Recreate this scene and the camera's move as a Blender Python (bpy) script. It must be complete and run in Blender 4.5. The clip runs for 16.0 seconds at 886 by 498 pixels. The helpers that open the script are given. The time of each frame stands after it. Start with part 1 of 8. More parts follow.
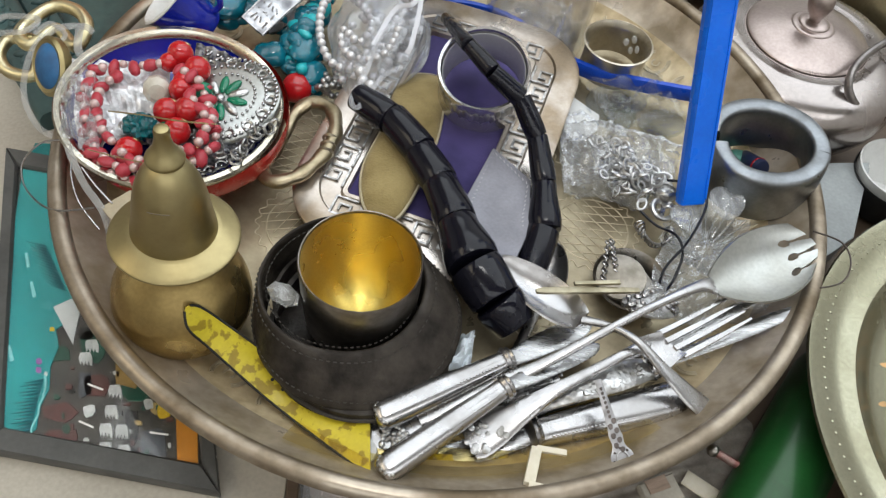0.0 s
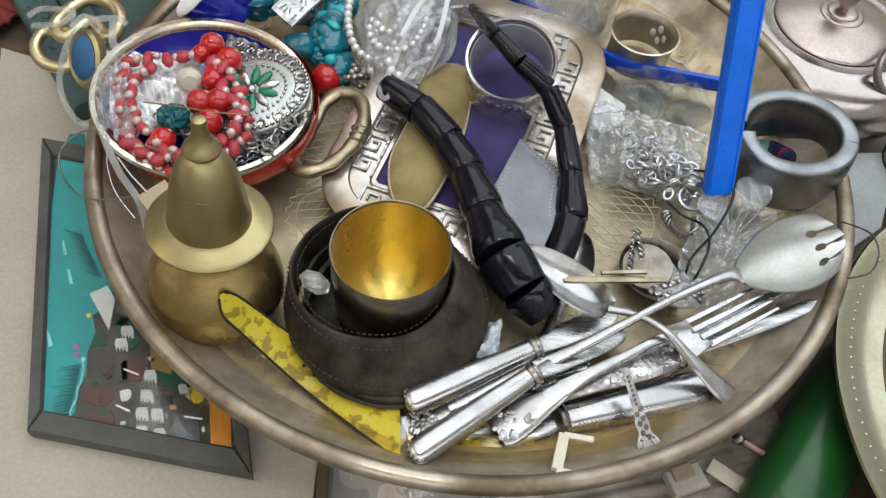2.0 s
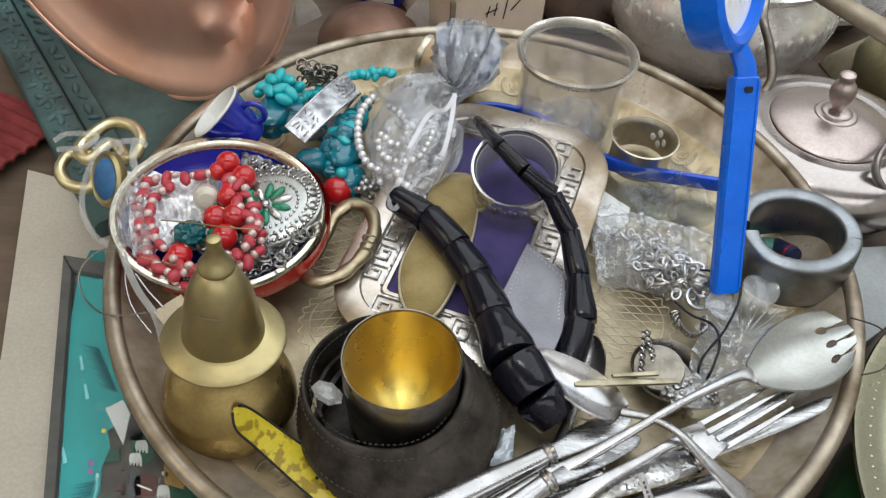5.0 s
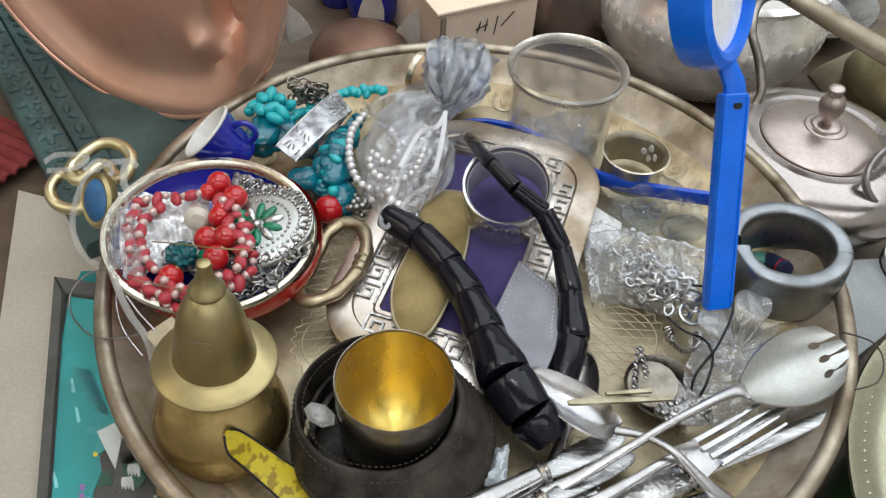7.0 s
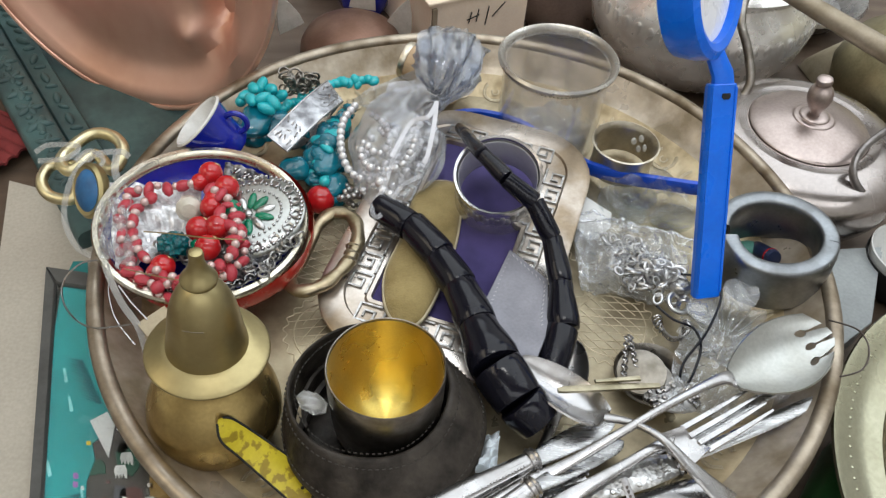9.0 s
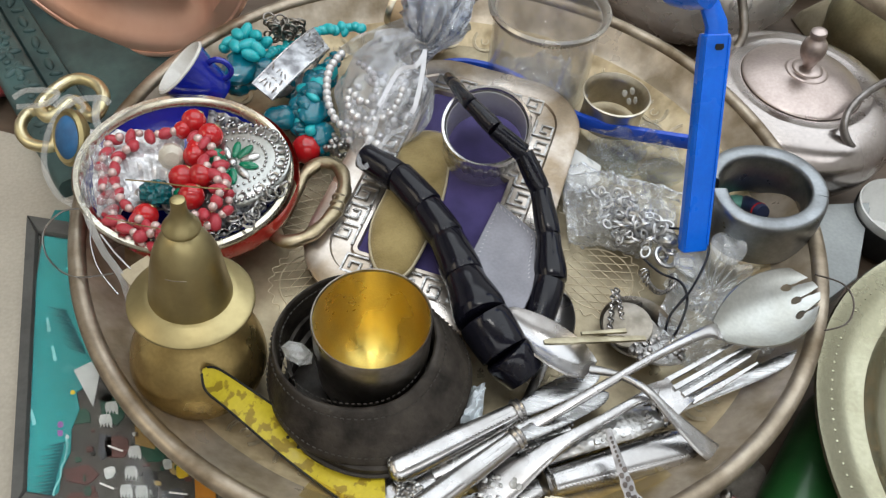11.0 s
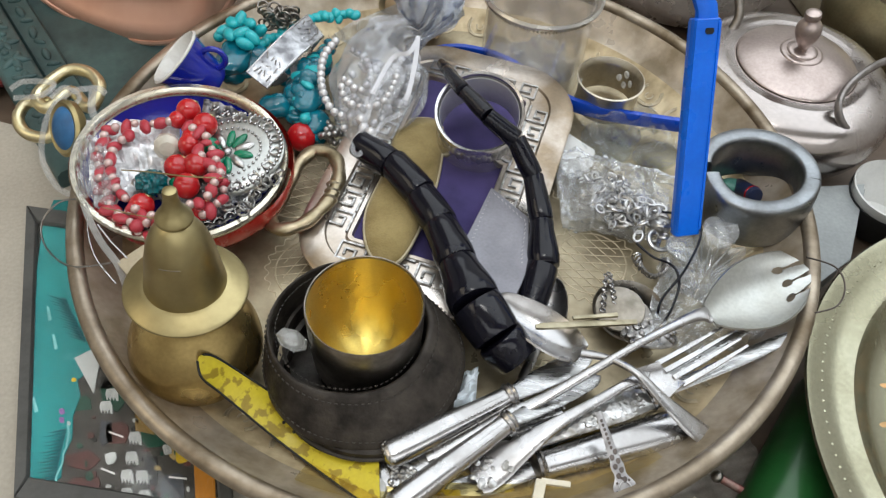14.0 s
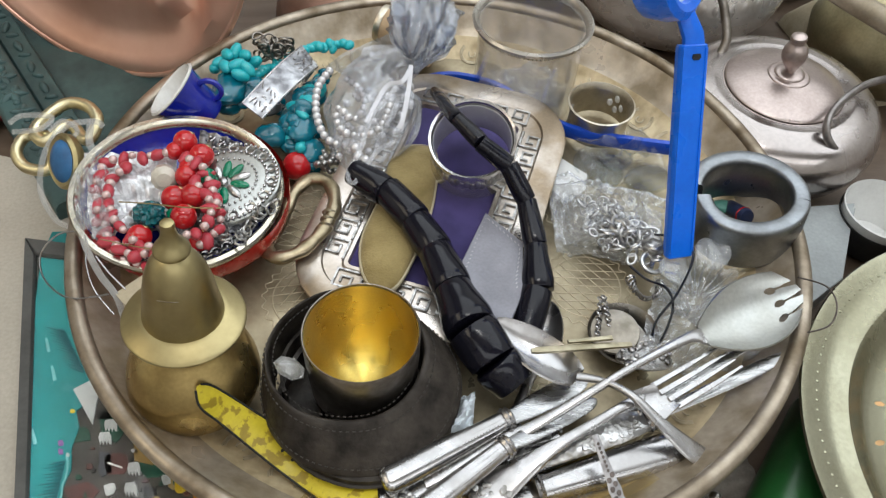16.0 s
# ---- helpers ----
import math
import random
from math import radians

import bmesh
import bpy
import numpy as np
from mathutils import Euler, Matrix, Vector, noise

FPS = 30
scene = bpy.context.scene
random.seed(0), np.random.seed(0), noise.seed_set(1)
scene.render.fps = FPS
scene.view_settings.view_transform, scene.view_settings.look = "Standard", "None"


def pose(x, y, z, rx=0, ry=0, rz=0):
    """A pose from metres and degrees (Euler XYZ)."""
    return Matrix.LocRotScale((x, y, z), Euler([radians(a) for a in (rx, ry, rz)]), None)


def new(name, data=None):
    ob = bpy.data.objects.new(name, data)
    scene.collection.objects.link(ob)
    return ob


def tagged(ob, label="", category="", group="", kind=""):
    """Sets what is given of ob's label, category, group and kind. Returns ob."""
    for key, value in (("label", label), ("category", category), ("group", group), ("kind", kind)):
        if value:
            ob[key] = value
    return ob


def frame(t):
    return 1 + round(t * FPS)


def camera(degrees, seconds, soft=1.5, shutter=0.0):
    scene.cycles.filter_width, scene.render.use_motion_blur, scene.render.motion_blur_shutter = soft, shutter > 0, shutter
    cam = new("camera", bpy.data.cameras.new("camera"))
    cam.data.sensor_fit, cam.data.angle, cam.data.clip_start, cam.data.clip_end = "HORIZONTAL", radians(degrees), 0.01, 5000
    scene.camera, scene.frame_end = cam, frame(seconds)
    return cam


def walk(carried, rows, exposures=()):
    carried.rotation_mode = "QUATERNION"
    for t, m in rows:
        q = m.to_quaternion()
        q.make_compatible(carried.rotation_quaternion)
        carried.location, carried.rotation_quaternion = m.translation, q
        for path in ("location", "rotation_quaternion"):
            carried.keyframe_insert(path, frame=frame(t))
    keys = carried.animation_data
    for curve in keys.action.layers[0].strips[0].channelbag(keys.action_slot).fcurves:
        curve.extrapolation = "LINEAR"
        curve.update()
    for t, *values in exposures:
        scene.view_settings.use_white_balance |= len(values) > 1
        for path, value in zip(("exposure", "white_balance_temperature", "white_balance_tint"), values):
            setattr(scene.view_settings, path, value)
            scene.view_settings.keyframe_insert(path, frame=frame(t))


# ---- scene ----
cam = camera(57.98, 16.0, 1.3)
# seconds, x, y, z, pitch, roll, yaw
ROWS = [
    (0, -0.0437, -0.3845, 0.4249, -54.10, -5.69, 0.00),
    (0.5, -0.0413, -0.3838, 0.4269, -54.21, -5.49, 0.14),
    (1, -0.0422, -0.3834, 0.4261, -54.05, -5.66, -0.04),
    (1.5, -0.0453, -0.3854, 0.4259, -54.43, -5.39, 0.27),
    (2, -0.0496, -0.3883, 0.4292, -54.93, -4.67, 0.93),
    (2.5, -0.0481, -0.3874, 0.4349, -51.58, -3.42, 0.40),
    (3, -0.0487, -0.3872, 0.4343, -49.37, -3.46, 0.32),
    (3.5, -0.0467, -0.3892, 0.4378, -48.32, -2.90, 0.52),
    (6, -0.0458, -0.3879, 0.4418, -47.63, -2.67, 0.19),
    (6.5, -0.0416, -0.3887, 0.4500, -46.41, -1.64, -0.28),
    (7, -0.0447, -0.3838, 0.4432, -47.23, -2.71, -0.24),
    (7.5, -0.0491, -0.3852, 0.4428, -46.67, -2.83, 0.75),
    (8, -0.0473, -0.3881, 0.4410, -47.63, -3.21, -0.36),
    (8.5, -0.0477, -0.3880, 0.4462, -48.36, -2.19, 0.22),
    (9, -0.0438, -0.3870, 0.4451, -47.84, -3.05, -0.66),
    (9.5, -0.0442, -0.3855, 0.4466, -47.94, -3.24, -1.01),
    (10, -0.0431, -0.3860, 0.4446, -48.99, -3.44, -0.83),
    (12.5, -0.0425, -0.3857, 0.4371, -53.04, -4.58, -0.96),
    (13, -0.0405, -0.3865, 0.4378, -53.53, -4.39, -1.03),
    (13.5, -0.0369, -0.3853, 0.4444, -53.17, -3.98, -0.99),
    (14, -0.0344, -0.3871, 0.4458, -52.27, -3.27, -0.99),
    (14.5, -0.0341, -0.3845, 0.4446, -52.60, -2.66, -0.59),
    (15, -0.0355, -0.3884, 0.4472, -51.62, -2.92, -0.93),
    (15.5, -0.0337, -0.3894, 0.4491, -51.18, -2.82, -1.05),
    (16, -0.0331, -0.3885, 0.4515, -50.63, -2.84, -1.80),
]
walk(cam, [(t, pose(x, y, z, 90 + pitch, roll, yaw)) for t, x, y, z, pitch, roll, yaw in ROWS])

# light: a closed, unseen room with four area lamps, the largest over the far side of the table
world = bpy.data.worlds.new("world")
scene.world = world
world.use_nodes = True
world.node_tree.nodes["Background"].inputs[0].default_value = (0.9, 0.95, 1.0, 1)
world.node_tree.nodes["Background"].inputs[1].default_value = 0.3
scene.view_settings.exposure = 0.0


def ceiling_lamp(x, y, z, sx, sy, watts, tint=(1.0, 0.98, 0.95)):
    lamp = bpy.data.lights.new("ceiling_lamp_light", "AREA")
    lamp.shape, lamp.size, lamp.size_y, lamp.energy, lamp.color = "RECTANGLE", sx, sy, watts, tint
    ob = new("ceiling_lamp_light", lamp)
    ob.matrix_world = pose(x, y, z)
    return ob


LAMPS = ((0.72, 0.80, 1.60, 2.9, 2.3, 46, (0.885, 0.95, 1.0)),
         # added fills: south for upright faces, warm left, small one for glints
         (0.45, -1.62, 1.60, 3.2, 1.0, 21.5, (0.95, 0.98, 1.0)),
         (-1.62, -0.45, 1.60, 0.9, 1.2, 9.0, (1.0, 0.88, 0.68)),
         (-0.06, -0.30, 1.56, 0.45, 0.10, 3.2, (1.0, 0.99, 0.96)))
for lamp_row in LAMPS:
    ceiling_lamp(*lamp_row)


# ---- mesh helpers ----
def part(name, bm, material, parent=None, label="", smooth=True, weld=0.0):
    """Links a bmesh as one mesh object, under a thing or a part."""
    if weld:
        bmesh.ops.remove_doubles(bm, verts=bm.verts, dist=weld)
    bmesh.ops.recalc_face_normals(bm, faces=bm.faces)
    me = bpy.data.meshes.new(name)
    bm.to_mesh(me)
    bm.free()
    me.materials.append(material)
    for p in me.polygons:
        p.use_smooth = smooth
    if smooth:
        me.set_sharp_from_angle(angle=radians(40))
    ob = new(name, me)
    if parent is not None:
        ob.parent = parent
    if label:
        tagged(ob, label)
    return ob


def thing(name, m, label, category, group="", kind=""):
    ob = new(name)
    ob.empty_display_size = 0.01
    ob.matrix_basis = m
    return tagged(ob, label, category, group, kind)


def solo(name, bm, material, m, label, category, group="", kind="", smooth=True):
    ob = part(name, bm, material, smooth=smooth)
    ob.matrix_basis = m
    return tagged(ob, label, category, group, kind)


def lathe(bm, prof, seg=48, m=Matrix(), squash=1.0, wob=0.0):
    """Turns a profile of (radius, height) round z."""
    rings = []
    for r, z in prof:
        if r < 1e-6:
            rings.append([bm.verts.new(m @ Vector((0, 0, z)))])
            continue
        ring = []
        for i in range(seg):
            a = 2 * math.pi * i / seg
            q = r * (1 + wob * noise.noise((2 * math.cos(a), 2 * math.sin(a), 30 * z)))
            ring.append(bm.verts.new(m @ Vector((q * math.cos(a), squash * q * math.sin(a), z))))
        rings.append(ring)
    for a, b in zip(rings, rings[1:]):
        for i in range(seg):
            j = (i + 1) % seg
            if len(a) == 1 and len(b) == 1:
                break
            if len(a) == 1:
                bm.faces.new((a[0], b[i], b[j]))
            elif len(b) == 1:
                bm.faces.new((a[i], a[j], b[0]))
            else:
                bm.faces.new((a[i], a[j], b[j], b[i]))
    return bm


def spline(pts, n=6, closed=False):
    """A smooth line through rows of numbers."""
    P = [np.array(p, float) for p in pts]
    out = []
    k = len(P)
    for i in range(k if closed else k - 1):
        if closed:
            a, b, c, d = P[i - 1], P[i], P[(i + 1) % k], P[(i + 2) % k]
        else:
            a, b, c, d = P[max(i - 1, 0)], P[i], P[i + 1], P[min(i + 2, k - 1)]
        for s in range(n):
            u = s / n
            out.append(0.5 * (2 * b + (c - a) * u + (2 * a - 5 * b + 4 * c - d) * u * u + (3 * b - a - 3 * c + d) * u ** 3))
    if not closed:
        out.append(P[-1])
    return out


def sweep(bm, pts, seg=10, closed=False, power=1.0, up=(0, 0, 1), caps=True):
    """A bar along rows of x, y, z, half width, half height: wide across, high along up."""
    rows = [np.array(p, float) for p in pts]
    rings = []
    n = len(rows)
    for i, p in enumerate(rows):
        a = rows[(i - 1) % n] if closed else rows[max(i - 1, 0)]
        b = rows[(i + 1) % n] if closed else rows[min(i + 1, n - 1)]
        t = Vector(b[:3] - a[:3]).normalized()
        side = t.cross(Vector(up))
        side = side.normalized() if side.length > 1e-4 else Vector((1, 0, 0))
        top = side.cross(t).normalized()
        w, h = p[3], p[4] if len(p) > 4 else p[3]
        ring = []
        for k in range(seg):
            ang = 2 * math.pi * k / seg
            c, s = math.cos(ang), math.sin(ang)
            c, s = math.copysign(abs(c) ** power, c), math.copysign(abs(s) ** power, s)
            ring.append(bm.verts.new(Vector(p[:3]) + side * (w * c) + top * (h * s)))
        rings.append(ring)
    for i in range(n if closed else n - 1):
        a, b = rings[i], rings[(i + 1) % n]
        for k in range(seg):
            j = (k + 1) % seg
            bm.faces.new((a[k], a[j], b[j], b[k]))
    if caps and not closed:
        bm.faces.new(rings[0][::-1])
        bm.faces.new(rings[-1])
    return bm


def bead(bm, p, r, u=12, v=8, m=None, squash=1.0):
    m = (m or Matrix()) @ Matrix.Translation(p) @ Matrix.Diagonal((r, r, r * squash, 1))
    bmesh.ops.create_uvsphere(bm, u_segments=u, v_segments=v, radius=1.0, matrix=m)
    return bm


def slab(bm, outline, z0, z1, bev=0.0006, m=Matrix()):
    """A plate from a 2D outline, its upper edge eased."""
    n = len(outline)
    area = sum(outline[i][0] * outline[(i + 1) % n][1] - outline[(i + 1) % n][0] * outline[i][1] for i in range(n))
    if area < 0:
        outline = outline[::-1]

    def ring(z, d):
        vs = []
        for i in range(n):
            a, p, b = Vector(outline[i - 1][:2]), Vector(outline[i][:2]), Vector(outline[(i + 1) % n][:2])
            e1, e2 = (p - a).normalized(), (b - p).normalized()
            nn = Vector((-(e1 + e2).y, (e1 + e2).x))
            nn = nn.normalized() if nn.length > 1e-6 else Vector((0, 0))
            q = p + nn * d
            vs.append(bm.verts.new(m @ Vector((q.x, q.y, z))))
        return vs
    rs = [ring(z0, bev), ring(z0 + bev, 0), ring(z1 - bev, 0), ring(z1, bev)]
    for a, b in zip(rs, rs[1:]):
        for i in range(n):
            j = (i + 1) % n
            bm.faces.new((a[i], a[j], b[j], b[i]))
    bm.faces.new(rs[0][::-1])
    bm.faces.new(rs[-1])
    return bm


def block(bm, x0, x1, y0, y1, z0, z1, bev=0.001, m=Matrix()):
    return slab(bm, [(x0, y0), (x1, y0), (x1, y1), (x0, y1)], z0, z1, bev, m)


def shell(bm, f, nu, nv, thick, closed_u=False):
    """A thin curved sheet: f(u, v) for u, v in 0..1, thickened."""
    g = [[bm.verts.new(f(i / (nu if closed_u else nu - 1), j / (nv - 1))) for j in range(nv)] for i in range(nu)]
    fs = []
    for i in range(nu if closed_u else nu - 1):
        for j in range(nv - 1):
            k = (i + 1) % nu
            fs.append(bm.faces.new((g[i][j], g[k][j], g[k][j + 1], g[i][j + 1])))
    if thick:
        bmesh.ops.recalc_face_normals(bm, faces=bm.faces)
        bmesh.ops.solidify(bm, geom=bm.faces[:], thickness=thick)
    return bm


def B():
    return bmesh.new()


def lerp(a, b, u):
    return tuple(x + (y - x) * u for x, y in zip(a, b))


def axis_to(a, b):
    """A pose at a whose z points to b."""
    d = Vector(b) - Vector(a)
    return Matrix.Translation(a) @ d.to_track_quat("Z", "Y").to_matrix().to_4x4()


# ---- materials ----
def surface(name, col, rough=0.4, metal=0.0, var=0.18, scale=40.0, fine=400.0, bump=0.15, dirt=None, amount=0.45,
            rvar=0.12, glass=0.0, ior=1.45, coat=0.0, sheen=0.0, alpha=1.0, stretch=(1, 1, 1), island=False, grain=0.035, spec=0.5):
    """A surface with stains at one scale, grain at another, uneven gloss and fine relief."""
    mt = bpy.data.materials.new(name)
    mt.use_nodes = True
    nt = mt.node_tree
    nd, ln = nt.nodes, nt.links.new
    bs = nd["Principled BSDF"]
    tc, mp = nd.new("ShaderNodeTexCoord"), nd.new("ShaderNodeMapping")
    ln(tc.outputs["Object"], mp.inputs[0])
    mp.inputs["Scale"].default_value = stretch
    n1, n2 = nd.new("ShaderNodeTexNoise"), nd.new("ShaderNodeTexNoise")
    for n, s, d in ((n1, scale, 6), (n2, fine, 3)):
        ln(mp.outputs[0], n.inputs["Vector"])
        n.inputs["Scale"].default_value, n.inputs["Detail"].default_value = s, d
    ramp = nd.new("ShaderNodeValToRGB")
    ln(n1.outputs["Fac"], ramp.inputs[0])
    dark = dirt or tuple(c * (1 - 2 * var) for c in col)
    ramp.color_ramp.elements[0].position, ramp.color_ramp.elements[1].position = amount - 0.13, amount + 0.2
    ramp.color_ramp.elements[0].color, ramp.color_ramp.elements[1].color = (*dark, 1), (*col, 1)
    mix = nd.new("ShaderNodeMix")
    mix.data_type, mix.blend_type = "RGBA", "OVERLAY"
    mix.inputs[0].default_value = grain * 5
    ln(ramp.outputs[0], mix.inputs[6])
    ln(n2.outputs["Fac"], mix.inputs[7])
    out = mix.outputs[2]
    if island:
        geo, hsv, mr = nd.new("ShaderNodeNewGeometry"), nd.new("ShaderNodeHueSaturation"), nd.new("ShaderNodeMapRange")
        ln(geo.outputs["Random Per Island"], mr.inputs[0])
        mr.inputs[3].default_value, mr.inputs[4].default_value = 0.7, 1.25
        ln(mr.outputs[0], hsv.inputs["Value"])
        ln(out, hsv.inputs["Color"])
        out = hsv.outputs[0]
    ln(out, bs.inputs["Base Color"])
    rr = nd.new("ShaderNodeMapRange")
    ln(n1.outputs["Fac"], rr.inputs[0])
    rr.inputs[1].default_value, rr.inputs[2].default_value = 0.3, 0.7
    rr.inputs[3].default_value, rr.inputs[4].default_value = min(1, rough + rvar), max(0.02, rough - rvar * 0.5)
    ln(rr.outputs[0], bs.inputs["Roughness"])
    bs.inputs["Metallic"].default_value = metal
    bs.inputs["IOR"].default_value = ior
    bs.inputs["Specular IOR Level"].default_value = spec
    bs.inputs["Transmission Weight"].default_value = glass
    bs.inputs["Coat Weight"].default_value = coat
    bs.inputs["Sheen Weight"].default_value = sheen
    bs.inputs["Alpha"].default_value = alpha
    if bump:
        bp = nd.new("ShaderNodeBump")
        bp.inputs["Strength"].default_value, bp.inputs["Distance"].default_value = bump, 0.0006
        ln(n2.outputs["Fac"], bp.inputs["Height"])
        ln(bp.outputs[0], bs.inputs["Normal"])
    return mt


def chased(mt, scale=45, strength=0.5, dist=0.0008):
    """Adds hammered or chased relief to a surface."""
    nt = mt.node_tree
    nd, ln = nt.nodes, nt.links.new
    bs = nd["Principled BSDF"]
    v, bp, tc = nd.new("ShaderNodeTexVoronoi"), nd.new("ShaderNodeBump"), nd.new("ShaderNodeTexCoord")
    ln(tc.outputs["Object"], v.inputs["Vector"])
    v.inputs["Scale"].default_value = scale
    bp.inputs["Strength"].default_value, bp.inputs["Distance"].default_value = strength, dist
    ln(v.outputs["Distance"], bp.inputs["Height"])
    old = bs.inputs["Normal"].links
    if old:
        ln(old[0].from_socket, bp.inputs["Normal"])
    ln(bp.outputs[0], bs.inputs["Normal"])
    return mt


tray_brass = surface("tray_brass", (0.44, 0.375, 0.25), 0.36, 0.66, scale=30, fine=260, bump=0.22, dirt=(0.21, 0.17, 0.11), rvar=0.22, amount=0.48)
bell_brass = surface("bell_brass", (0.43, 0.36, 0.185), 0.36, 0.95, scale=30, fine=300, bump=0.05, dirt=(0.31, 0.255, 0.125), grain=0.02)
pot_brass = surface("pot_brass", (0.56, 0.425, 0.18), 0.27, 0.97, scale=25, bump=0.06, dirt=(0.37, 0.27, 0.11))
gold = surface("gilt", (0.72, 0.545, 0.14), 0.27, 1, scale=40, fine=900, bump=0.02, dirt=(0.60, 0.47, 0.145), rvar=0.03)
spun = gold.node_tree.nodes.new("ShaderNodeTangent")
spun.direction_type, spun.axis = "RADIAL", "Z"
gold.node_tree.links.new(spun.outputs[0], gold.node_tree.nodes["Principled BSDF"].inputs["Tangent"])
gold.node_tree.nodes["Principled BSDF"].inputs["Anisotropic"].default_value = 1.0
gold.node_tree.nodes["Principled BSDF"].inputs["Anisotropic Rotation"].default_value = 0.25
steel_dark = surface("tarnished_silver", (0.35, 0.33, 0.30), 0.32, 1, scale=60, dirt=(0.15, 0.13, 0.11))
silver = surface("silver", (0.48, 0.475, 0.48), 0.25, 1, scale=60, fine=500, bump=0.03, dirt=(0.36, 0.35, 0.345), rvar=0.08, grain=0.015)
satin_silver = surface("satin_silver", (0.46, 0.475, 0.46), 0.33, 0.97, scale=30, bump=0.05, dirt=(0.40, 0.40, 0.37))
bright_silver = surface("bright_silver", (0.60, 0.60, 0.61), 0.33, 1, scale=70, bump=0.05, dirt=(0.62, 0.62, 0.62))
plated = chased(surface("ornate_silver", (0.58, 0.58, 0.58), 0.34, 0.95, scale=120, dirt=(0.25, 0.24, 0.22)), 330, 0.6)
pewter = surface("pewter", (0.28, 0.30, 0.32), 0.33, 1, scale=60, bump=0.06, dirt=(0.20, 0.21, 0.22))
champagne = surface("champagne_metal", (0.66, 0.61, 0.50), 0.34, 1, scale=60, dirt=(0.44, 0.39, 0.30))
copper = surface("copper", (0.76, 0.48, 0.38), 0.38, 0.72, scale=7, fine=60, dirt=(0.58, 0.33, 0.24), rvar=0.10, bump=0.02, grain=0.02)
jet = surface("jet", (0.007, 0.007, 0.012), 0.14, 0, var=0.1, bump=0.05, fine=160, rvar=0.06, ior=1.36)
leather = surface("black_leather", (0.050, 0.042, 0.034), 0.46, 0, scale=60, fine=320, bump=0.8, dirt=(0.014, 0.011, 0.009), rvar=0.28, spec=0.24, grain=0.06)
stitch_thread = surface("stitch_thread", (0.045, 0.039, 0.033), 0.7)
blue_plastic = surface("blue_plastic", (0.002, 0.155, 0.84), 0.27, 0, var=0.08, scale=30, bump=0.04, rvar=0.08, coat=0.12, spec=0.4)
blue_enamel = surface("cobalt_enamel", (0.010, 0.02, 0.33), 0.15, 0, var=0.15, coat=0.5)
white_enamel = surface("white_enamel", (0.72, 0.72, 0.70), 0.2, 0, var=0.06, coat=0.4)
red_enamel = surface("red_enamel", (0.55, 0.03, 0.02), 0.22, 0, scale=60, dirt=(0.42, 0.02, 0.015), coat=0.4)
red_bead = surface("red_bead", (0.50, 0.012, 0.016), 0.14, 0, var=0.15, bump=0.03, coat=0.5)
coral = surface("coral_chip", (0.48, 0.045, 0.065), 0.3, 0, var=0.2, scale=200, island=True)
pearl = surface("pearl", (0.70, 0.695, 0.70), 0.17, 0.45, var=0.06, coat=0.6, island=True)
rose_pearl = surface("rose_pearl", (0.72, 0.53, 0.50), 0.2, 0.35, var=0.08, coat=0.6, island=True)
turquoise = surface("turquoise", (0.015, 0.50, 0.56), 0.22, 0, var=0.2, scale=150, coat=0.3, island=True)
teal_glass = surface("teal_resin", (0.004, 0.25, 0.36), 0.15, 0, var=0.25, scale=70, coat=0.5, glass=0.35)
purple_velvet = surface("purple_velvet", (0.055, 0.04, 0.17), 0.8, 0, scale=50, fine=1200, bump=0.3, sheen=0.4)
suede = surface("olive_suede", (0.32, 0.245, 0.10), 0.9, 0, scale=45, fine=700, bump=0.8, dirt=(0.20, 0.145, 0.05), sheen=0.3)
suede_edge = surface("suede_edge", (0.60, 0.53, 0.36), 0.85, 0, bump=0.4)
grey_vinyl = surface("grey_vinyl", (0.27, 0.27, 0.31), 0.34, 0, scale=40, fine=500, bump=0.2, dirt=(0.20, 0.20, 0.23))
clear = surface("clear_plastic", (0.97, 0.97, 0.96), 0.05, 0, var=0.01, bump=0.08, fine=120, rvar=0.03, glass=1.0, ior=1.25, grain=0)
# worn silver, its dirt deepened in place of dark reflections
frame_silver = surface("worn_frame_silver", (0.80, 0.76, 0.73), 0.28, 0.92, scale=16, dirt=(0.30, 0.235, 0.165), bump=0.12, amount=0.51)


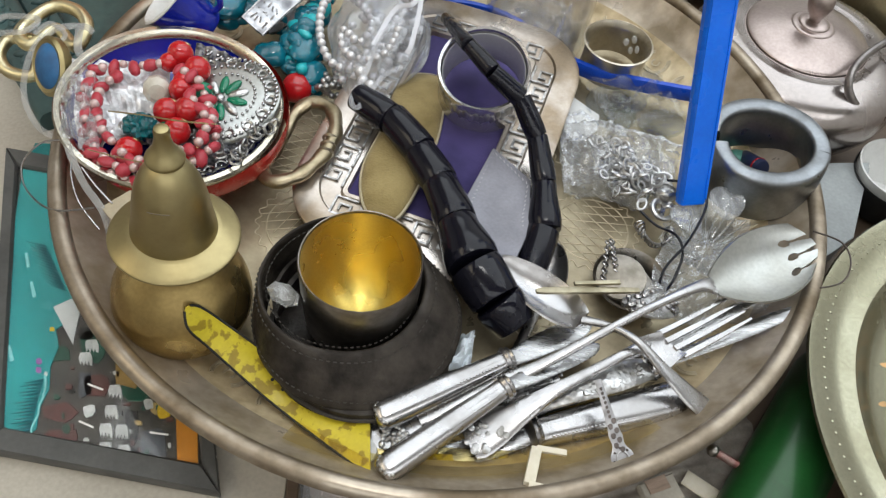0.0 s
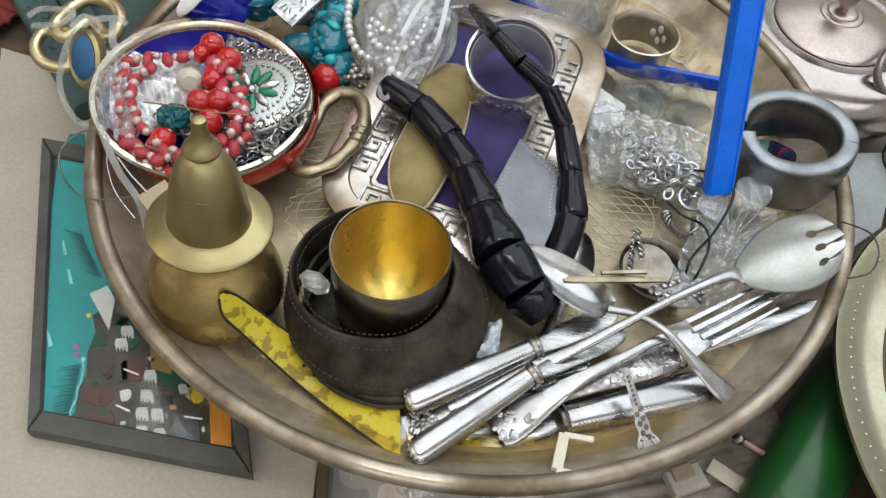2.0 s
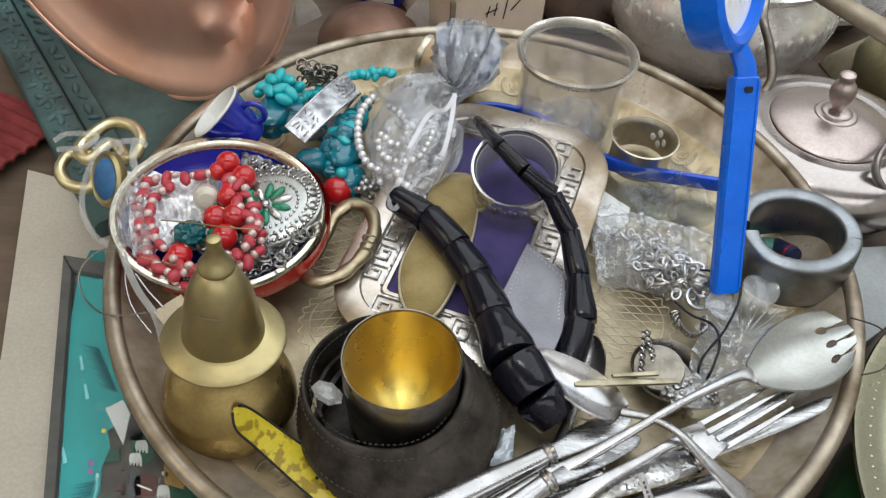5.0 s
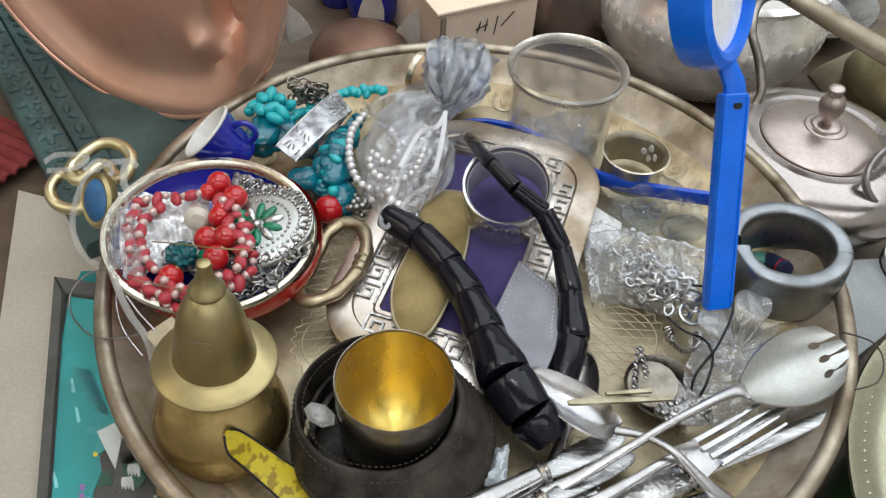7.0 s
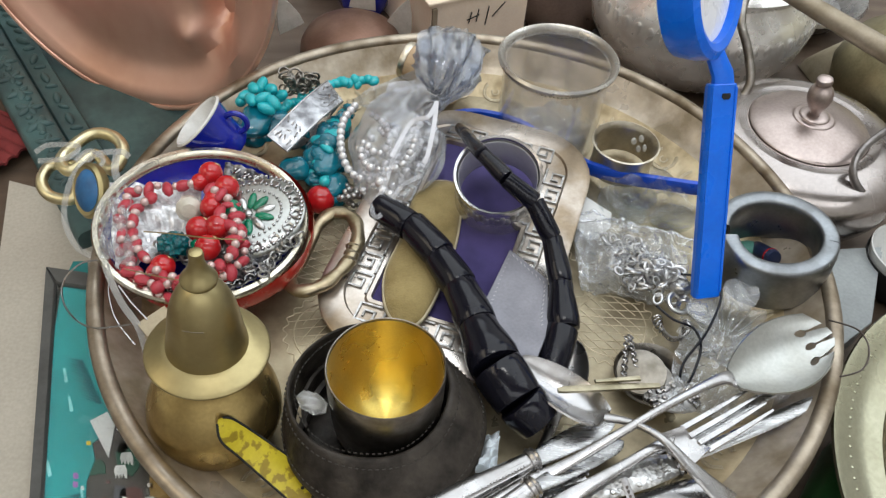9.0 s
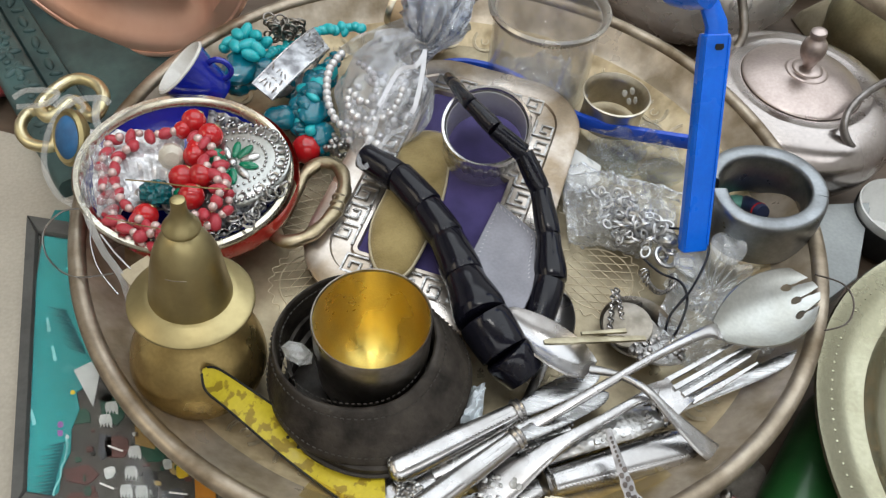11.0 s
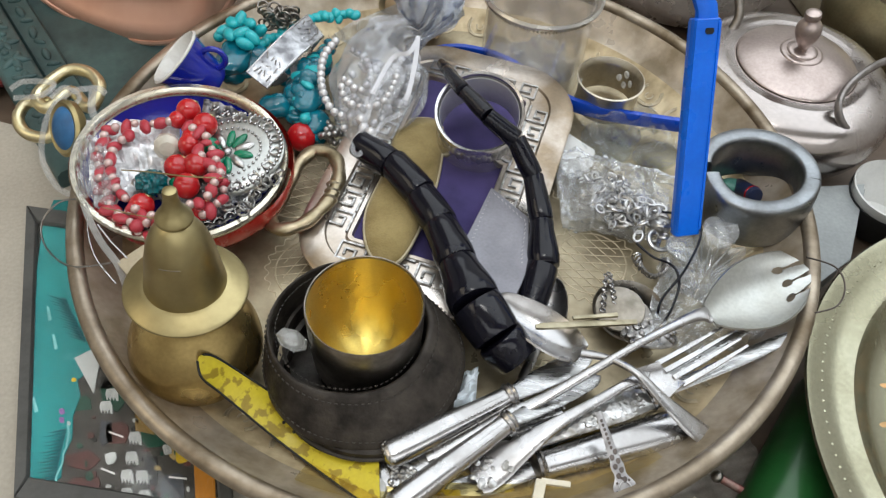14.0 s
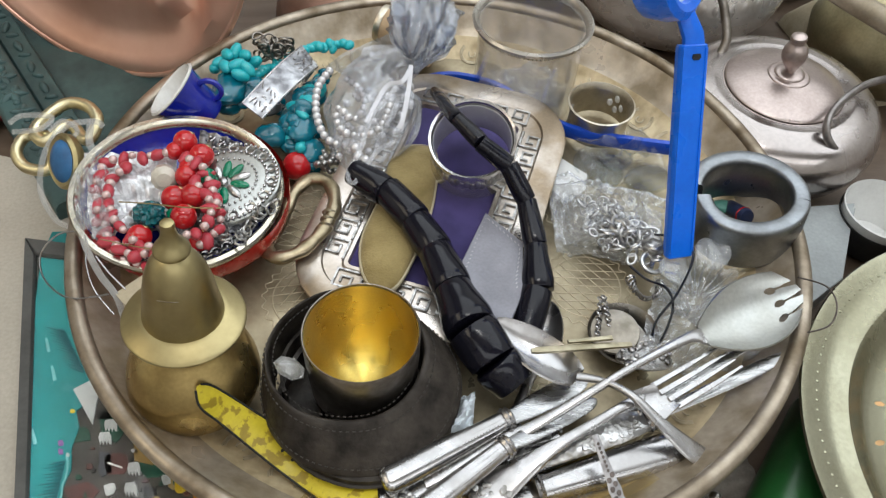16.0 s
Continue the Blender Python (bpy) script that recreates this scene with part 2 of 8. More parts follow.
def film(name, tint, rough, ior, bump=0.6, fine=70.0, veil=0.0):
    """A clear sheet: mostly seen through, glossy by its angle, creased, with a faint milky veil."""
    mt = bpy.data.materials.new(name)
    mt.use_nodes = True
    nd, ln = mt.node_tree.nodes, mt.node_tree.links.new
    nd.remove(nd["Principled BSDF"])
    tc, ns, bp = nd.new("ShaderNodeTexCoord"), nd.new("ShaderNodeTexNoise"), nd.new("ShaderNodeBump")
    ln(tc.outputs["Object"], ns.inputs["Vector"])
    ns.inputs["Scale"].default_value, ns.inputs["Detail"].default_value = fine, 4
    bp.inputs["Strength"].default_value, bp.inputs["Distance"].default_value = bump, 0.003
    ln(ns.outputs["Fac"], bp.inputs["Height"])
    tr, gl, df, fr, m1, m2, pw, ad = (nd.new("ShaderNode" + k) for k in ("BsdfTransparent", "BsdfGlossy", "BsdfDiffuse", "LayerWeight", "MixShader", "MixShader", "Math", "Math"))
    tr.inputs[0].default_value, df.inputs[0].default_value = (*tint, 1), (0.8, 0.82, 0.84, 1)
    gl.inputs["Roughness"].default_value = rough
    pw.operation, ad.operation = "POWER", "MULTIPLY_ADD"
    pw.inputs[1].default_value, ad.inputs[1].default_value, ad.inputs[2].default_value = 3.0, 0.7, ((ior - 1) / (ior + 1)) ** 2
    ln(fr.outputs["Facing"], pw.inputs[0]), ln(pw.outputs[0], ad.inputs[0])
    for n in (gl, fr, df):
        ln(bp.outputs[0], n.inputs["Normal"])
    m1.inputs[0].default_value = veil
    ln(tr.outputs[0], m1.inputs[1]), ln(df.outputs[0], m1.inputs[2])
    ln(ad.outputs[0], m2.inputs[0]), ln(m1.outputs[0], m2.inputs[1]), ln(gl.outputs[0], m2.inputs[2])
    ln(m2.outputs[0], nd["Material Output"].inputs[0])
    return mt


film_mat = film("plastic_film", (0.95, 0.96, 0.97), 0.10, 2.3, 1.0, 90, 0.22)
milky = film("milky_plastic", (0.95, 0.96, 0.97), 0.08, 1.7, 0.6, 80, 0.16)
flower_glass = film("flower_glass", (0.95, 0.96, 0.97), 0.05, 1.75, 0.5, 60, 0.09)
organza = film("organza", (0.90, 0.91, 0.95), 0.14, 1.9, 1.0, 110, 0.17)
ribbon_white = surface("white_ribbon", (0.74, 0.74, 0.78), 0.4, 0, var=0.05, bump=0.2, alpha=0.75)
organza_dense = film("gathered_organza", (0.60, 0.64, 0.72), 0.07, 1.9, 1.0, 60, 0.035)
frosted = surface("clear_crystal", (0.85, 0.86, 0.84), 0.06, 0, var=0.05, bump=0.05, glass=0.75, ior=1.5, coat=0.5, grain=0)
amber = surface("yellow_tortoiseshell", (0.56, 0.45, 0.03), 0.34, 0, scale=120, dirt=(0.30, 0.215, 0.02), amount=0.46, bump=0.05, rvar=0.03)
amber.node_tree.nodes["Color Ramp"].color_ramp.elements[0].position = 0.43
amber.node_tree.nodes["Color Ramp"].color_ramp.elements[1].position = 0.47
cream_plastic = surface("cream_plastic", (0.72, 0.66, 0.52), 0.35, 0, var=0.06)
pink_metal = surface("blushed_silver", (0.47, 0.395, 0.37), 0.32, 0.92, scale=25, dirt=(0.37, 0.305, 0.28), bump=0.06)
pale_pot = surface("pale_silver_plate", (0.41, 0.375, 0.36), 0.22, 0.95, scale=22, dirt=(0.36, 0.32, 0.30), bump=0.06)
hammered = chased(surface("hammered_silver", (0.92, 0.91, 0.89), 0.25, 0.65, scale=40, dirt=(0.66, 0.63, 0.59)), 90, 0.22, 0.0016)
dark_iron = surface("dark_iron", (0.12, 0.10, 0.09), 0.4, 1, scale=60)
plate_brass = surface("pale_brass", (0.345, 0.335, 0.245), 0.22, 0.95, scale=14, dirt=(0.25, 0.235, 0.155), bump=0.10, rvar=0.14)
card = surface("cream_card", (0.88, 0.72, 0.57), 0.8, 0, var=0.05, scale=30, bump=0.15)
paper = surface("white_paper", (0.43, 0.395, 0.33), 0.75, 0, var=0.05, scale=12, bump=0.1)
ink = surface("black_ink", (0.02, 0.02, 0.02), 0.7)
dark_frame = surface("dark_frame", (0.09, 0.09, 0.085), 0.5, 0, scale=30, bump=0.2)
wood_pale = surface("pale_wood", (0.45, 0.33, 0.25), 0.6, 0, scale=30, fine=300, bump=0.3, stretch=(1, 8, 8))
table_mat = surface("table_wood", (0.13, 0.09, 0.062), 0.5, 0, scale=10, fine=200, bump=0.2, stretch=(1, 6, 6))
teal_paint = surface("verdigris_paint", (0.062, 0.125, 0.125), 0.5, 0, scale=22, fine=180, dirt=(0.035, 0.06, 0.06), bump=0.6)
teal_comb = surface("teal_plastic", (0.030, 0.235, 0.24), 0.18, 0, var=0.1, scale=20, coat=0.4, bump=0.1)
red_cloth = surface("red_cloth", (0.21, 0.03, 0.03), 0.85, 0, scale=60, fine=900, bump=0.6)
green_glass = surface("green_bottle", (0.014, 0.085, 0.020), 0.34, 0, var=0.25, scale=30, coat=0.15)
grey_card = surface("grey_card", (0.30, 0.32, 0.32), 0.5, 0, var=0.06)
hoop_brass = surface("pale_hoop_brass", (0.74, 0.68, 0.46), 0.30, 0.95, scale=60, dirt=(0.58, 0.51, 0.30))
wall_paint = surface("wall_paint", (0.76, 0.75, 0.72), 0.8, 0, var=0.05, scale=2, fine=60, bump=0.2)
south_paint = surface("south_wall_paint", (0.74, 0.72, 0.69), 0.8, 0, var=0.1, scale=3, fine=60, bump=0.2)
ceiling_paint = surface("ceiling_paint", (0.75, 0.75, 0.74), 0.8, 0, var=0.04, scale=2, fine=60)
floor_wood = surface("floor_wood", (0.25, 0.17, 0.11), 0.5, 0, scale=3, fine=40, stretch=(1, 8, 1))


# ---- the room and the table ----
TABLE = -0.055


def room_box(name, x0, x1, y0, y1, z0, z1, material, label):
    return solo(name, block(B(), x0, x1, y0, y1, z0, z1, 0.002), material, Matrix(), label, name.split("_")[0], kind="structure", smooth=False)


room_box("floor", -2.3, 2.3, -2.3, 2.3, -0.90, -0.80, floor_wood, "dark brown wooden floor of the room")
room_box("ceiling", -2.3, 2.3, -2.3, 2.3, 1.75, 1.85, ceiling_paint, "plain white painted ceiling")
room_box("wall_north", -2.3, 2.3, 2.2, 2.3, -0.80, 1.75, wall_paint, "plain off-white painted wall behind the table")
room_box("wall_south", -2.3, 2.3, -2.3, -2.2, -0.80, 1.75, south_paint, "plain greyish painted wall")
room_box("wall_west", -2.3, -2.2, -2.2, 2.2, -0.80, 1.75, wall_paint, "plain off-white painted wall")
room_box("wall_east", 2.2, 2.3, -2.2, 2.2, -0.80, 1.75, wall_paint, "plain off-white painted wall")

table = thing("table", pose(0, 0.25, -0.80), "long brown wooden table crowded with old metalware", "table")
part("tabletop", block(B(), -1.1, 1.1, -0.75, 0.75, 0.72, 0.80 + TABLE, 0.004), table_mat, table)
for sx in (-1, 1):
    for sy in (-1, 1):
        part("leg", block(B(), sx * 1.0 - 0.035, sx * 1.0 + 0.035, sy * 0.65 - 0.035, sy * 0.65 + 0.035, 0, 0.72, 0.004), table_mat, table)

for x, y, z, sx, sy, _, _ in LAMPS:
    lamp_box = thing("ceiling_lamp", pose(x, y, z + 0.02), "flat white panel over an added, unseen area lamp", "lamp", "ceiling lamps")
    part("housing", block(B(), -sx / 2 - 0.02, sx / 2 + 0.02, -sy / 2 - 0.02, sy / 2 + 0.02, 0.0, 1.75 - z - 0.02, 0.003), ceiling_paint, lamp_box)


# ---- the large round tray ----
engraved = surface("engraved_line_metal", (0.64, 0.555, 0.40), 0.42, 0.5, scale=40, dirt=(0.44, 0.37, 0.25), amount=0.44)


def tray():
    t = thing("round_tray", pose(0.001, -0.002, 0), "large round tarnished brass tray with an engraved floor and raised rim", "tray")
    prof = [(0.0, 0.0), (0.10, 0.0), (0.198, 0.0), (0.207, 0.0006), (0.214, 0.0030), (0.2205, 0.0072), (0.2245, 0.0110), (0.2262, 0.0128), (0.2285, 0.0142), (0.2330, 0.0182), (0.2385, 0.0236), (0.2430, 0.0284), (0.2462, 0.0316)]
    under = [(0.2450, 0.0290), (0.238, 0.0205), (0.226, 0.009), (0.216, 0.0005), (0.206, -0.0025), (0.12, -0.003), (0.0, -0.003)]
    # tarnished wall and worn slope, both lightened in place of reflected light
    wall_brass = surface("tarnished_tray_wall", (0.50, 0.43, 0.345), 0.36, 0.5, scale=38, fine=220, bump=0.12, dirt=(0.24, 0.19, 0.125), amount=0.48, rvar=0.20)
    lightened_slope_brass = surface("worn_lightened_brass", (0.72, 0.60, 0.39), 0.45, 0.25, scale=48, fine=190, bump=0.22, dirt=(0.42, 0.325, 0.19), amount=0.48, rvar=0.22, grain=0.05)
    part("pan", lathe(B(), prof[:4] + under[-3:], 160, wob=0.003), tray_brass, t, "engraved brass floor")
    part("pan_slope", lathe(B(), prof[3:8], 160, wob=0.003), lightened_slope_brass, t, "worn golden slope of the tray, lightened in colour")
    part("pan_wall", lathe(B(), prof[7:] + under[:5], 160, wob=0.003), wall_brass, t, "tarnished upper wall")
    rim_brass = surface("rubbed_rim_brass", (0.43, 0.37, 0.295), 0.42, 0.85, scale=34, fine=240, bump=0.16, dirt=(0.17, 0.130, 0.085), amount=0.46, rvar=0.16)
    part("rolled_rim", lathe(B(), [(0.2510 + 0.0055 * math.cos(w), 0.0322 + 0.0048 * math.sin(w)) for w in np.linspace(0, 2 * math.pi, 15)], 160, wob=0.003), rim_brass, t, "rubbed rolled rim")
    bm = B()
    lathe(bm, [(0.118, -0.003), (0.124, TABLE), (0.130, TABLE), (0.124, -0.003)], 64)
    part("foot_ring", bm, pot_brass, t)
    # engraved border: a ring of small circles, then latticed medallions with wavy outlines, raised by a hair
    bm = B()
    for i in range(40):
        a = 2 * math.pi * i / 40
        cx, cy = 0.213 * math.cos(a), 0.213 * math.sin(a)
        lift = lambda x, y: 0.0007 + np.interp(math.hypot(x, y), [p[0] for p in prof[2:9]], [p[1] for p in prof[2:9]])
        for s in (0.0105, 0.0090, 0.0030):
            arc = [(x, y, lift(x, y), 0.00080, 0.0005) for x, y in ((cx + s * math.cos(a + 0.9 + k / 14 * 4.6), cy + s * math.sin(a + 0.9 + k / 14 * 4.6)) for k in range(15))]
            sweep(bm, arc, 4)
    tagged(part("engraved_ring_pattern", bm, engraved, t, "pale engraved circles"), kind="stuff")
    for i in range(9):
        a = 2 * math.pi * i / 9 - 0.46
        m = pose(0.112 * math.cos(a), 0.112 * math.sin(a), 0, 0, 0, math.degrees(a) + 90)
        bm = B()

        def line(p, q):
            n = 2
            sweep(bm, [(*(m @ Vector((p[0] + (q[0] - p[0]) * k / n, p[1] + (q[1] - p[1]) * k / n, 0.0002))), 0.0004, 0.0003) for k in range(n + 1)], 4)
        for k in range(-3, 4):
            w = 0.024 * math.sqrt(max(0, 1 - (k / 3.6) ** 2))
            line((k * 0.0075 - w * 0.45, -w), (k * 0.0075 + w * 0.45, w))
            line((k * 0.0075 + w * 0.45, -w), (k * 0.0075 - w * 0.45, w))
        sweep(bm, [(*(m @ Vector((0.027 * math.cos(b), 0.025 * math.sin(b), 0.0002))), 0.0006, 0.0003) for b in np.linspace(0, 2 * math.pi, 40, endpoint=False)], 4, True)
        sweep(bm, [(*(m @ Vector(((0.033 + 0.0016 * math.sin(22 * b)) * math.cos(b), (0.031 + 0.0016 * math.sin(22 * b)) * math.sin(b), 0.0002))), 0.0005, 0.0003) for b in np.linspace(0, 2 * math.pi, 160, endpoint=False)], 4, True)
        tagged(part("engraved_medallion", bm, engraved, t, "engraved lattice medallion with a wavy outline"), kind="stuff")
    part("engraved_line", sweep(B(), [(0.206 * math.cos(a), 0.206 * math.sin(a), 0.0002, 0.0005, 0.0003) for a in np.linspace(0, 2 * math.pi, 120, endpoint=False)], 4, True), engraved, t)
    return t


tray()


# ---- the brass jar with the bell-shaped lid ----
jar = thing("lidded_jar", pose(-0.155, -0.1393, 0.0, -3.6, 4.0, 0), "round aged brass jar with a bell-shaped lid and pointed knob", "jar")
part("body", lathe(B(), spline([(0.0, 0.0), (0.018, 0.0004), (0.0270, 0.0040), (0.0345, 0.0120), (0.0382, 0.0220), (0.0386, 0.0300), (0.0368, 0.0400), (0.0325, 0.0500), (0.0265, 0.0580), (0.0222, 0.0640), (0.0212, 0.0700), (0.0225, 0.0760), (0.0240, 0.0795)], 4), 72), pot_brass, jar, "golden brass bulb body with a narrow neck")
lid = part("lid", lathe(B(), [(0.0235, 0.0782), (0.0325, 0.0793)] + spline([(0.0334, 0.0800), (0.0334, 0.0809), (0.0322, 0.0819), (0.0296, 0.0832), (0.0268, 0.0845), (0.0240, 0.0856), (0.0224, 0.0860)], 4)
    + spline([(0.0219, 0.0861), (0.0218, 0.0872), (0.0213, 0.0905), (0.0203, 0.0960), (0.0193, 0.1030), (0.0180, 0.1110), (0.0161, 0.1187), (0.0134, 0.1254), (0.0102, 0.1304), (0.0068, 0.1336), (0.0045, 0.1345)], 4), 72), bell_brass, jar, "bell-shaped brass lid with a broad flared flange")
part("knob", lathe(B(), spline([(0.0040, 0.1338), (0.0086, 0.1346), (0.0094, 0.1358), (0.0093, 0.1370), (0.0080, 0.1392), (0.0058, 0.1425), (0.0043, 0.1465), (0.0037, 0.1505), (0.0038, 0.1530)], 4) + [(0.0034, 0.1548), (0.0020, 0.1553), (0.0, 0.1553)], 36), bell_brass, lid)
part("dent_line", sweep(B(), [(0.0182 * math.cos(w), 0.0182 * math.sin(w), 0.1150 + 0.0012 * math.sin(3 * w), 0.00022, 0.00022) for w in (-1.95, -1.8, -1.65, -1.5, -1.35)], 6), steel_dark, lid)


# ---- the gilt-lined cup in the coiled leather band ----
cup = thing("metal_cup", pose(-0.0527, -0.1365, 0.0045), "small silver cup with a shiny gilt lining", "cup")
part("outer_wall", lathe(B(), [(0.0, 0.0), (0.026, 0.0), (0.0295, 0.002), (0.0320, 0.012), (0.0336, 0.040), (0.0341, 0.0652), (0.0336, 0.0662), (0.0330, 0.0659), (0.0328, 0.0640)], 72), steel_dark, cup, "tarnished silver outside")
part("lining", lathe(B(), spline([(0.0327, 0.0642), (0.0326, 0.063), (0.0324, 0.050), (0.0316, 0.036), (0.0298, 0.0245), (0.0265, 0.0155), (0.0215, 0.0092), (0.0150, 0.0052), (0.0075, 0.0034), (0.0, 0.0029)], 3), 96), gold, cup, "bright golden inner lining")


def leather_band():
    c = (-0.0530, -0.1456, 0.0260)
    t = thing("leather_band", pose(c[0], c[1], 0), "coiled black leather band with stitched edges round the cup", "leather band")
    prof = [(0.0446, 0.012), (0.0450, 0.030), (0.0454, 0.0440), (0.0462, 0.0466), (0.0476, 0.0468), (0.0490, 0.0452), (0.0525, 0.0392), (0.0560, 0.0324), (0.0590, 0.0262), (0.0600, 0.0232), (0.0592, 0.0216)]
    S = spline(prof, 4)

    SX, SY = -0.0527 - c[0] - 0.0096, -0.1365 - c[1] + 0.001

    def f(u, v):
        a = u * 2 * math.pi
        r, z = S[int(round(v * (len(S) - 1)))]
        k = min(1.0, max(0.0, 1 - (r - 0.0470) / 0.0130))
        wav = 1 + 0.010 * math.sin(2 * a + 1) + 0.008 * math.sin(5 * a)
        return Vector((r * wav * math.cos(a) + SX * k, 0.97 * r * wav * math.sin(a) + SY * k, z + 0.0015 * math.sin(3 * a + 2) + 0.0006 * noise.noise((40 * r * math.cos(a), 40 * r * math.sin(a), 5))))
    part("upper_strap", shell(B(), f, 140, len(S), 0.0022, True), leather, t)
    g = lambda u, v: Vector(((0.0575 - 0.003 * v + 0.0016 * math.sin(4 * u * 2 * math.pi)) * math.cos(u * 2 * math.pi) + 0.0035, (0.0575 - 0.002 * v) * math.sin(u * 2 * math.pi) - 0.0045, 0.0005 + 0.0225 * v))
    part("lower_strap", shell(B(), g, 100, 6, 0.003, True), leather, t)
    inner = lambda u, v: Vector((0.0405 * math.cos(radians(125 + 80 * u)) + SX, 0.0395 * math.sin(radians(125 + 80 * u)) + SY, 0.004 + 0.026 * v))
    part("inner_coil", shell(B(), inner, 40, 5, 0.0020), leather, t)
    bm = B()
    for v, n in ((0.515, 84), (0.22, 80), (0.775, 100)):
        for i in range(n):
            p, q = f(i / n, v), f((i + 0.5) / n, v)
            o = Vector((p.x - SX, p.y - SY, 0.02)).normalized() * (0.0005 if v > 0.3 else -0.0030)
            sweep(bm, [(*(p + o), 0.00045, 0.0004), (*(q + o), 0.00045, 0.0004)], 5)
    tagged(part("stitching", bm, stitch_thread, t, "worn grey edge stitching"), kind="stuff")
    part("base", lathe(B(), [(0, 0.004), (0.052, 0.004), (0.053, 0.0025), (0, 0.001)], 48), leather, t)
    part("edge_fold", sweep(B(), [(*(g(0.62 + 0.24 * k / 20, 0.80) + Vector((0.0008 * math.cos(radians(223 + 86 * k / 20)), 0.0008 * math.sin(radians(223 + 86 * k / 20)), 0))), 0.0012, 0.0010) for k in range(21)], 6), stitch_thread, t)
    return t


leather_band()

# crystal pendant leaning in the band
bm = B()
bead(bm, (0, 0, 0), 0.0105, 7, 5, Matrix.Diagonal((1.0, 0.62, 0.5, 1)))
solo("crystal_pendant", bm, frosted, Matrix.Translation((-0.0943, -0.1463, 0.0460)) @ pose(0, 0, 0, 20, 10, -25), "clear faceted oval crystal pendant resting in the leather band", "pendant", smooth=False)


# ---- the black graduated necklace ----
def necklace():
    t = thing("black_necklace", pose(0, 0, 0), "graduated necklace of glossy black faceted cylinder beads", "necklace")
    left = [(*(-0.0641, 0.0208, 0.0400), 0.0100), (*(-0.0395, 0.0014, 0.0400), 0.0110), (*(-0.0166, -0.0296, 0.0370), 0.0116), (*(-0.0018, -0.0607, 0.0350), 0.0124),
            (*(0.0060, -0.0878, 0.0350), 0.0138), (*(0.0141, -0.1104, 0.0350), 0.0166), (*(0.0239, -0.1276, 0.0310), 0.0162), (*(0.0400, -0.1425, 0.0200), 0.0138)]
    right = [(*(-0.0044, 0.0964, 0.0520), 0.0040), (*(0.0059, 0.0415, 0.0770), 0.0052), (*(0.0234, 0.0165, 0.0740), 0.0062), (*(0.0430, 0.0068, 0.0640), 0.0068), (*(0.0535, -0.0047, 0.0520), 0.0070), (*(0.0583, -0.0205, 0.0420), 0.0074),
             (*(0.0614, -0.0438, 0.0340), 0.0082), (*(0.0623, -0.0668, 0.0280), 0.0106), (*(0.0577, -0.0893, 0.0200), 0.0108), (*(0.0493, -0.1115, 0.0140), 0.0100)]
    rng = random.Random(4)
    for line, sides in ((left, 28), (right, 24)):
        path = spline(line, 12)
        d = np.concatenate([[0], np.cumsum([np.linalg.norm(b[:3] - a[:3]) for a, b in zip(path, path[1:])])])
        pos = 0.0
        while pos < d[-1] - 0.004:
            r = np.interp(pos, d, [p[3] for p in path])
            ln = r * np.interp(r, (0.0045, 0.0085, 0.0110, 0.0166), (5.0, 3.9, 2.7, 1.5)) * rng.uniform(0.9, 1.15)
            ln = d[-1] - pos if d[-1] - pos < 1.5 * ln else ln
            a = [np.interp(pos, d, [p[k] for p in path]) for k in range(3)]
            b = [np.interp(pos + ln, d, [p[k] for p in path]) for k in range(3)]
            L = (Vector(b) - Vector(a)).length
            r2 = np.interp(pos + ln, d, [p[3] for p in path])
            bm = B()
            barrel = [(0, 0.0001), (r * 0.92, 0.0001), (r * 0.97, 0.0003), (r * 0.99, 0.0008), (r * 1.01, L * 0.22), (r * 0.51 + r2 * 0.52, L * 0.5), (r2 * 1.02, L * 0.78), (r2 * 0.99, L - 0.0008), (r2 * 0.97, L - 0.0003), (r2 * 0.92, L - 0.0001), (0, L - 0.0001)]
            lathe(bm, barrel, sides, axis_to(a, b) @ pose(rng.uniform(-.0006, .0006), rng.uniform(-.0004, .0004), 0, rng.uniform(-1.5, 1.5), rng.uniform(-1.5, 1.5), rng.uniform(0, 90)))
            o = part("bead", bm, jet, t)
            pos += ln
    return t


necklace()


# ---- the enamelled dish with jewellery ----
DISH = pose(-0.1815, -0.0070, 0.049, 2, 4, 0)
dish = thing("enamel_dish", DISH @ pose(0, 0, -0.030), "shallow enamelled dish with a brass rim, blue inside and red outside", "dish")
part("outer_wall", lathe(B(), [(0, 0.0), (0.054, 0.0), (0.0620, 0.002), (0.0672, 0.008), (0.0688, 0.015), (0.0688, 0.022), (0.0682, 0.0255)], 80, pose(0.0056, 0.0042, 0)), red_enamel, dish, "glossy red enamel outside")
part("rim", lathe(B(), [(0.0686, 0.0252), (0.0704, 0.027), (0.0708, 0.0295), (0.0697, 0.0312), (0.0665, 0.0312), (0.0640, 0.0290), (0.0630, 0.0262), (0.0645, 0.0252), (0.0686, 0.0252)], 80), surface("bright_rim_brass", (0.68, 0.65, 0.56), 0.20, 1, scale=40, dirt=(0.50, 0.455, 0.35)), dish, "pale brass rolled rim")
part("inside", lathe(B(), [(0.0652, 0.0283), (0.0600, 0.0190), (0.050, 0.009), (0.038, 0.0055), (0, 0.005)], 80), blue_enamel, dish, "cobalt blue enamel inside")

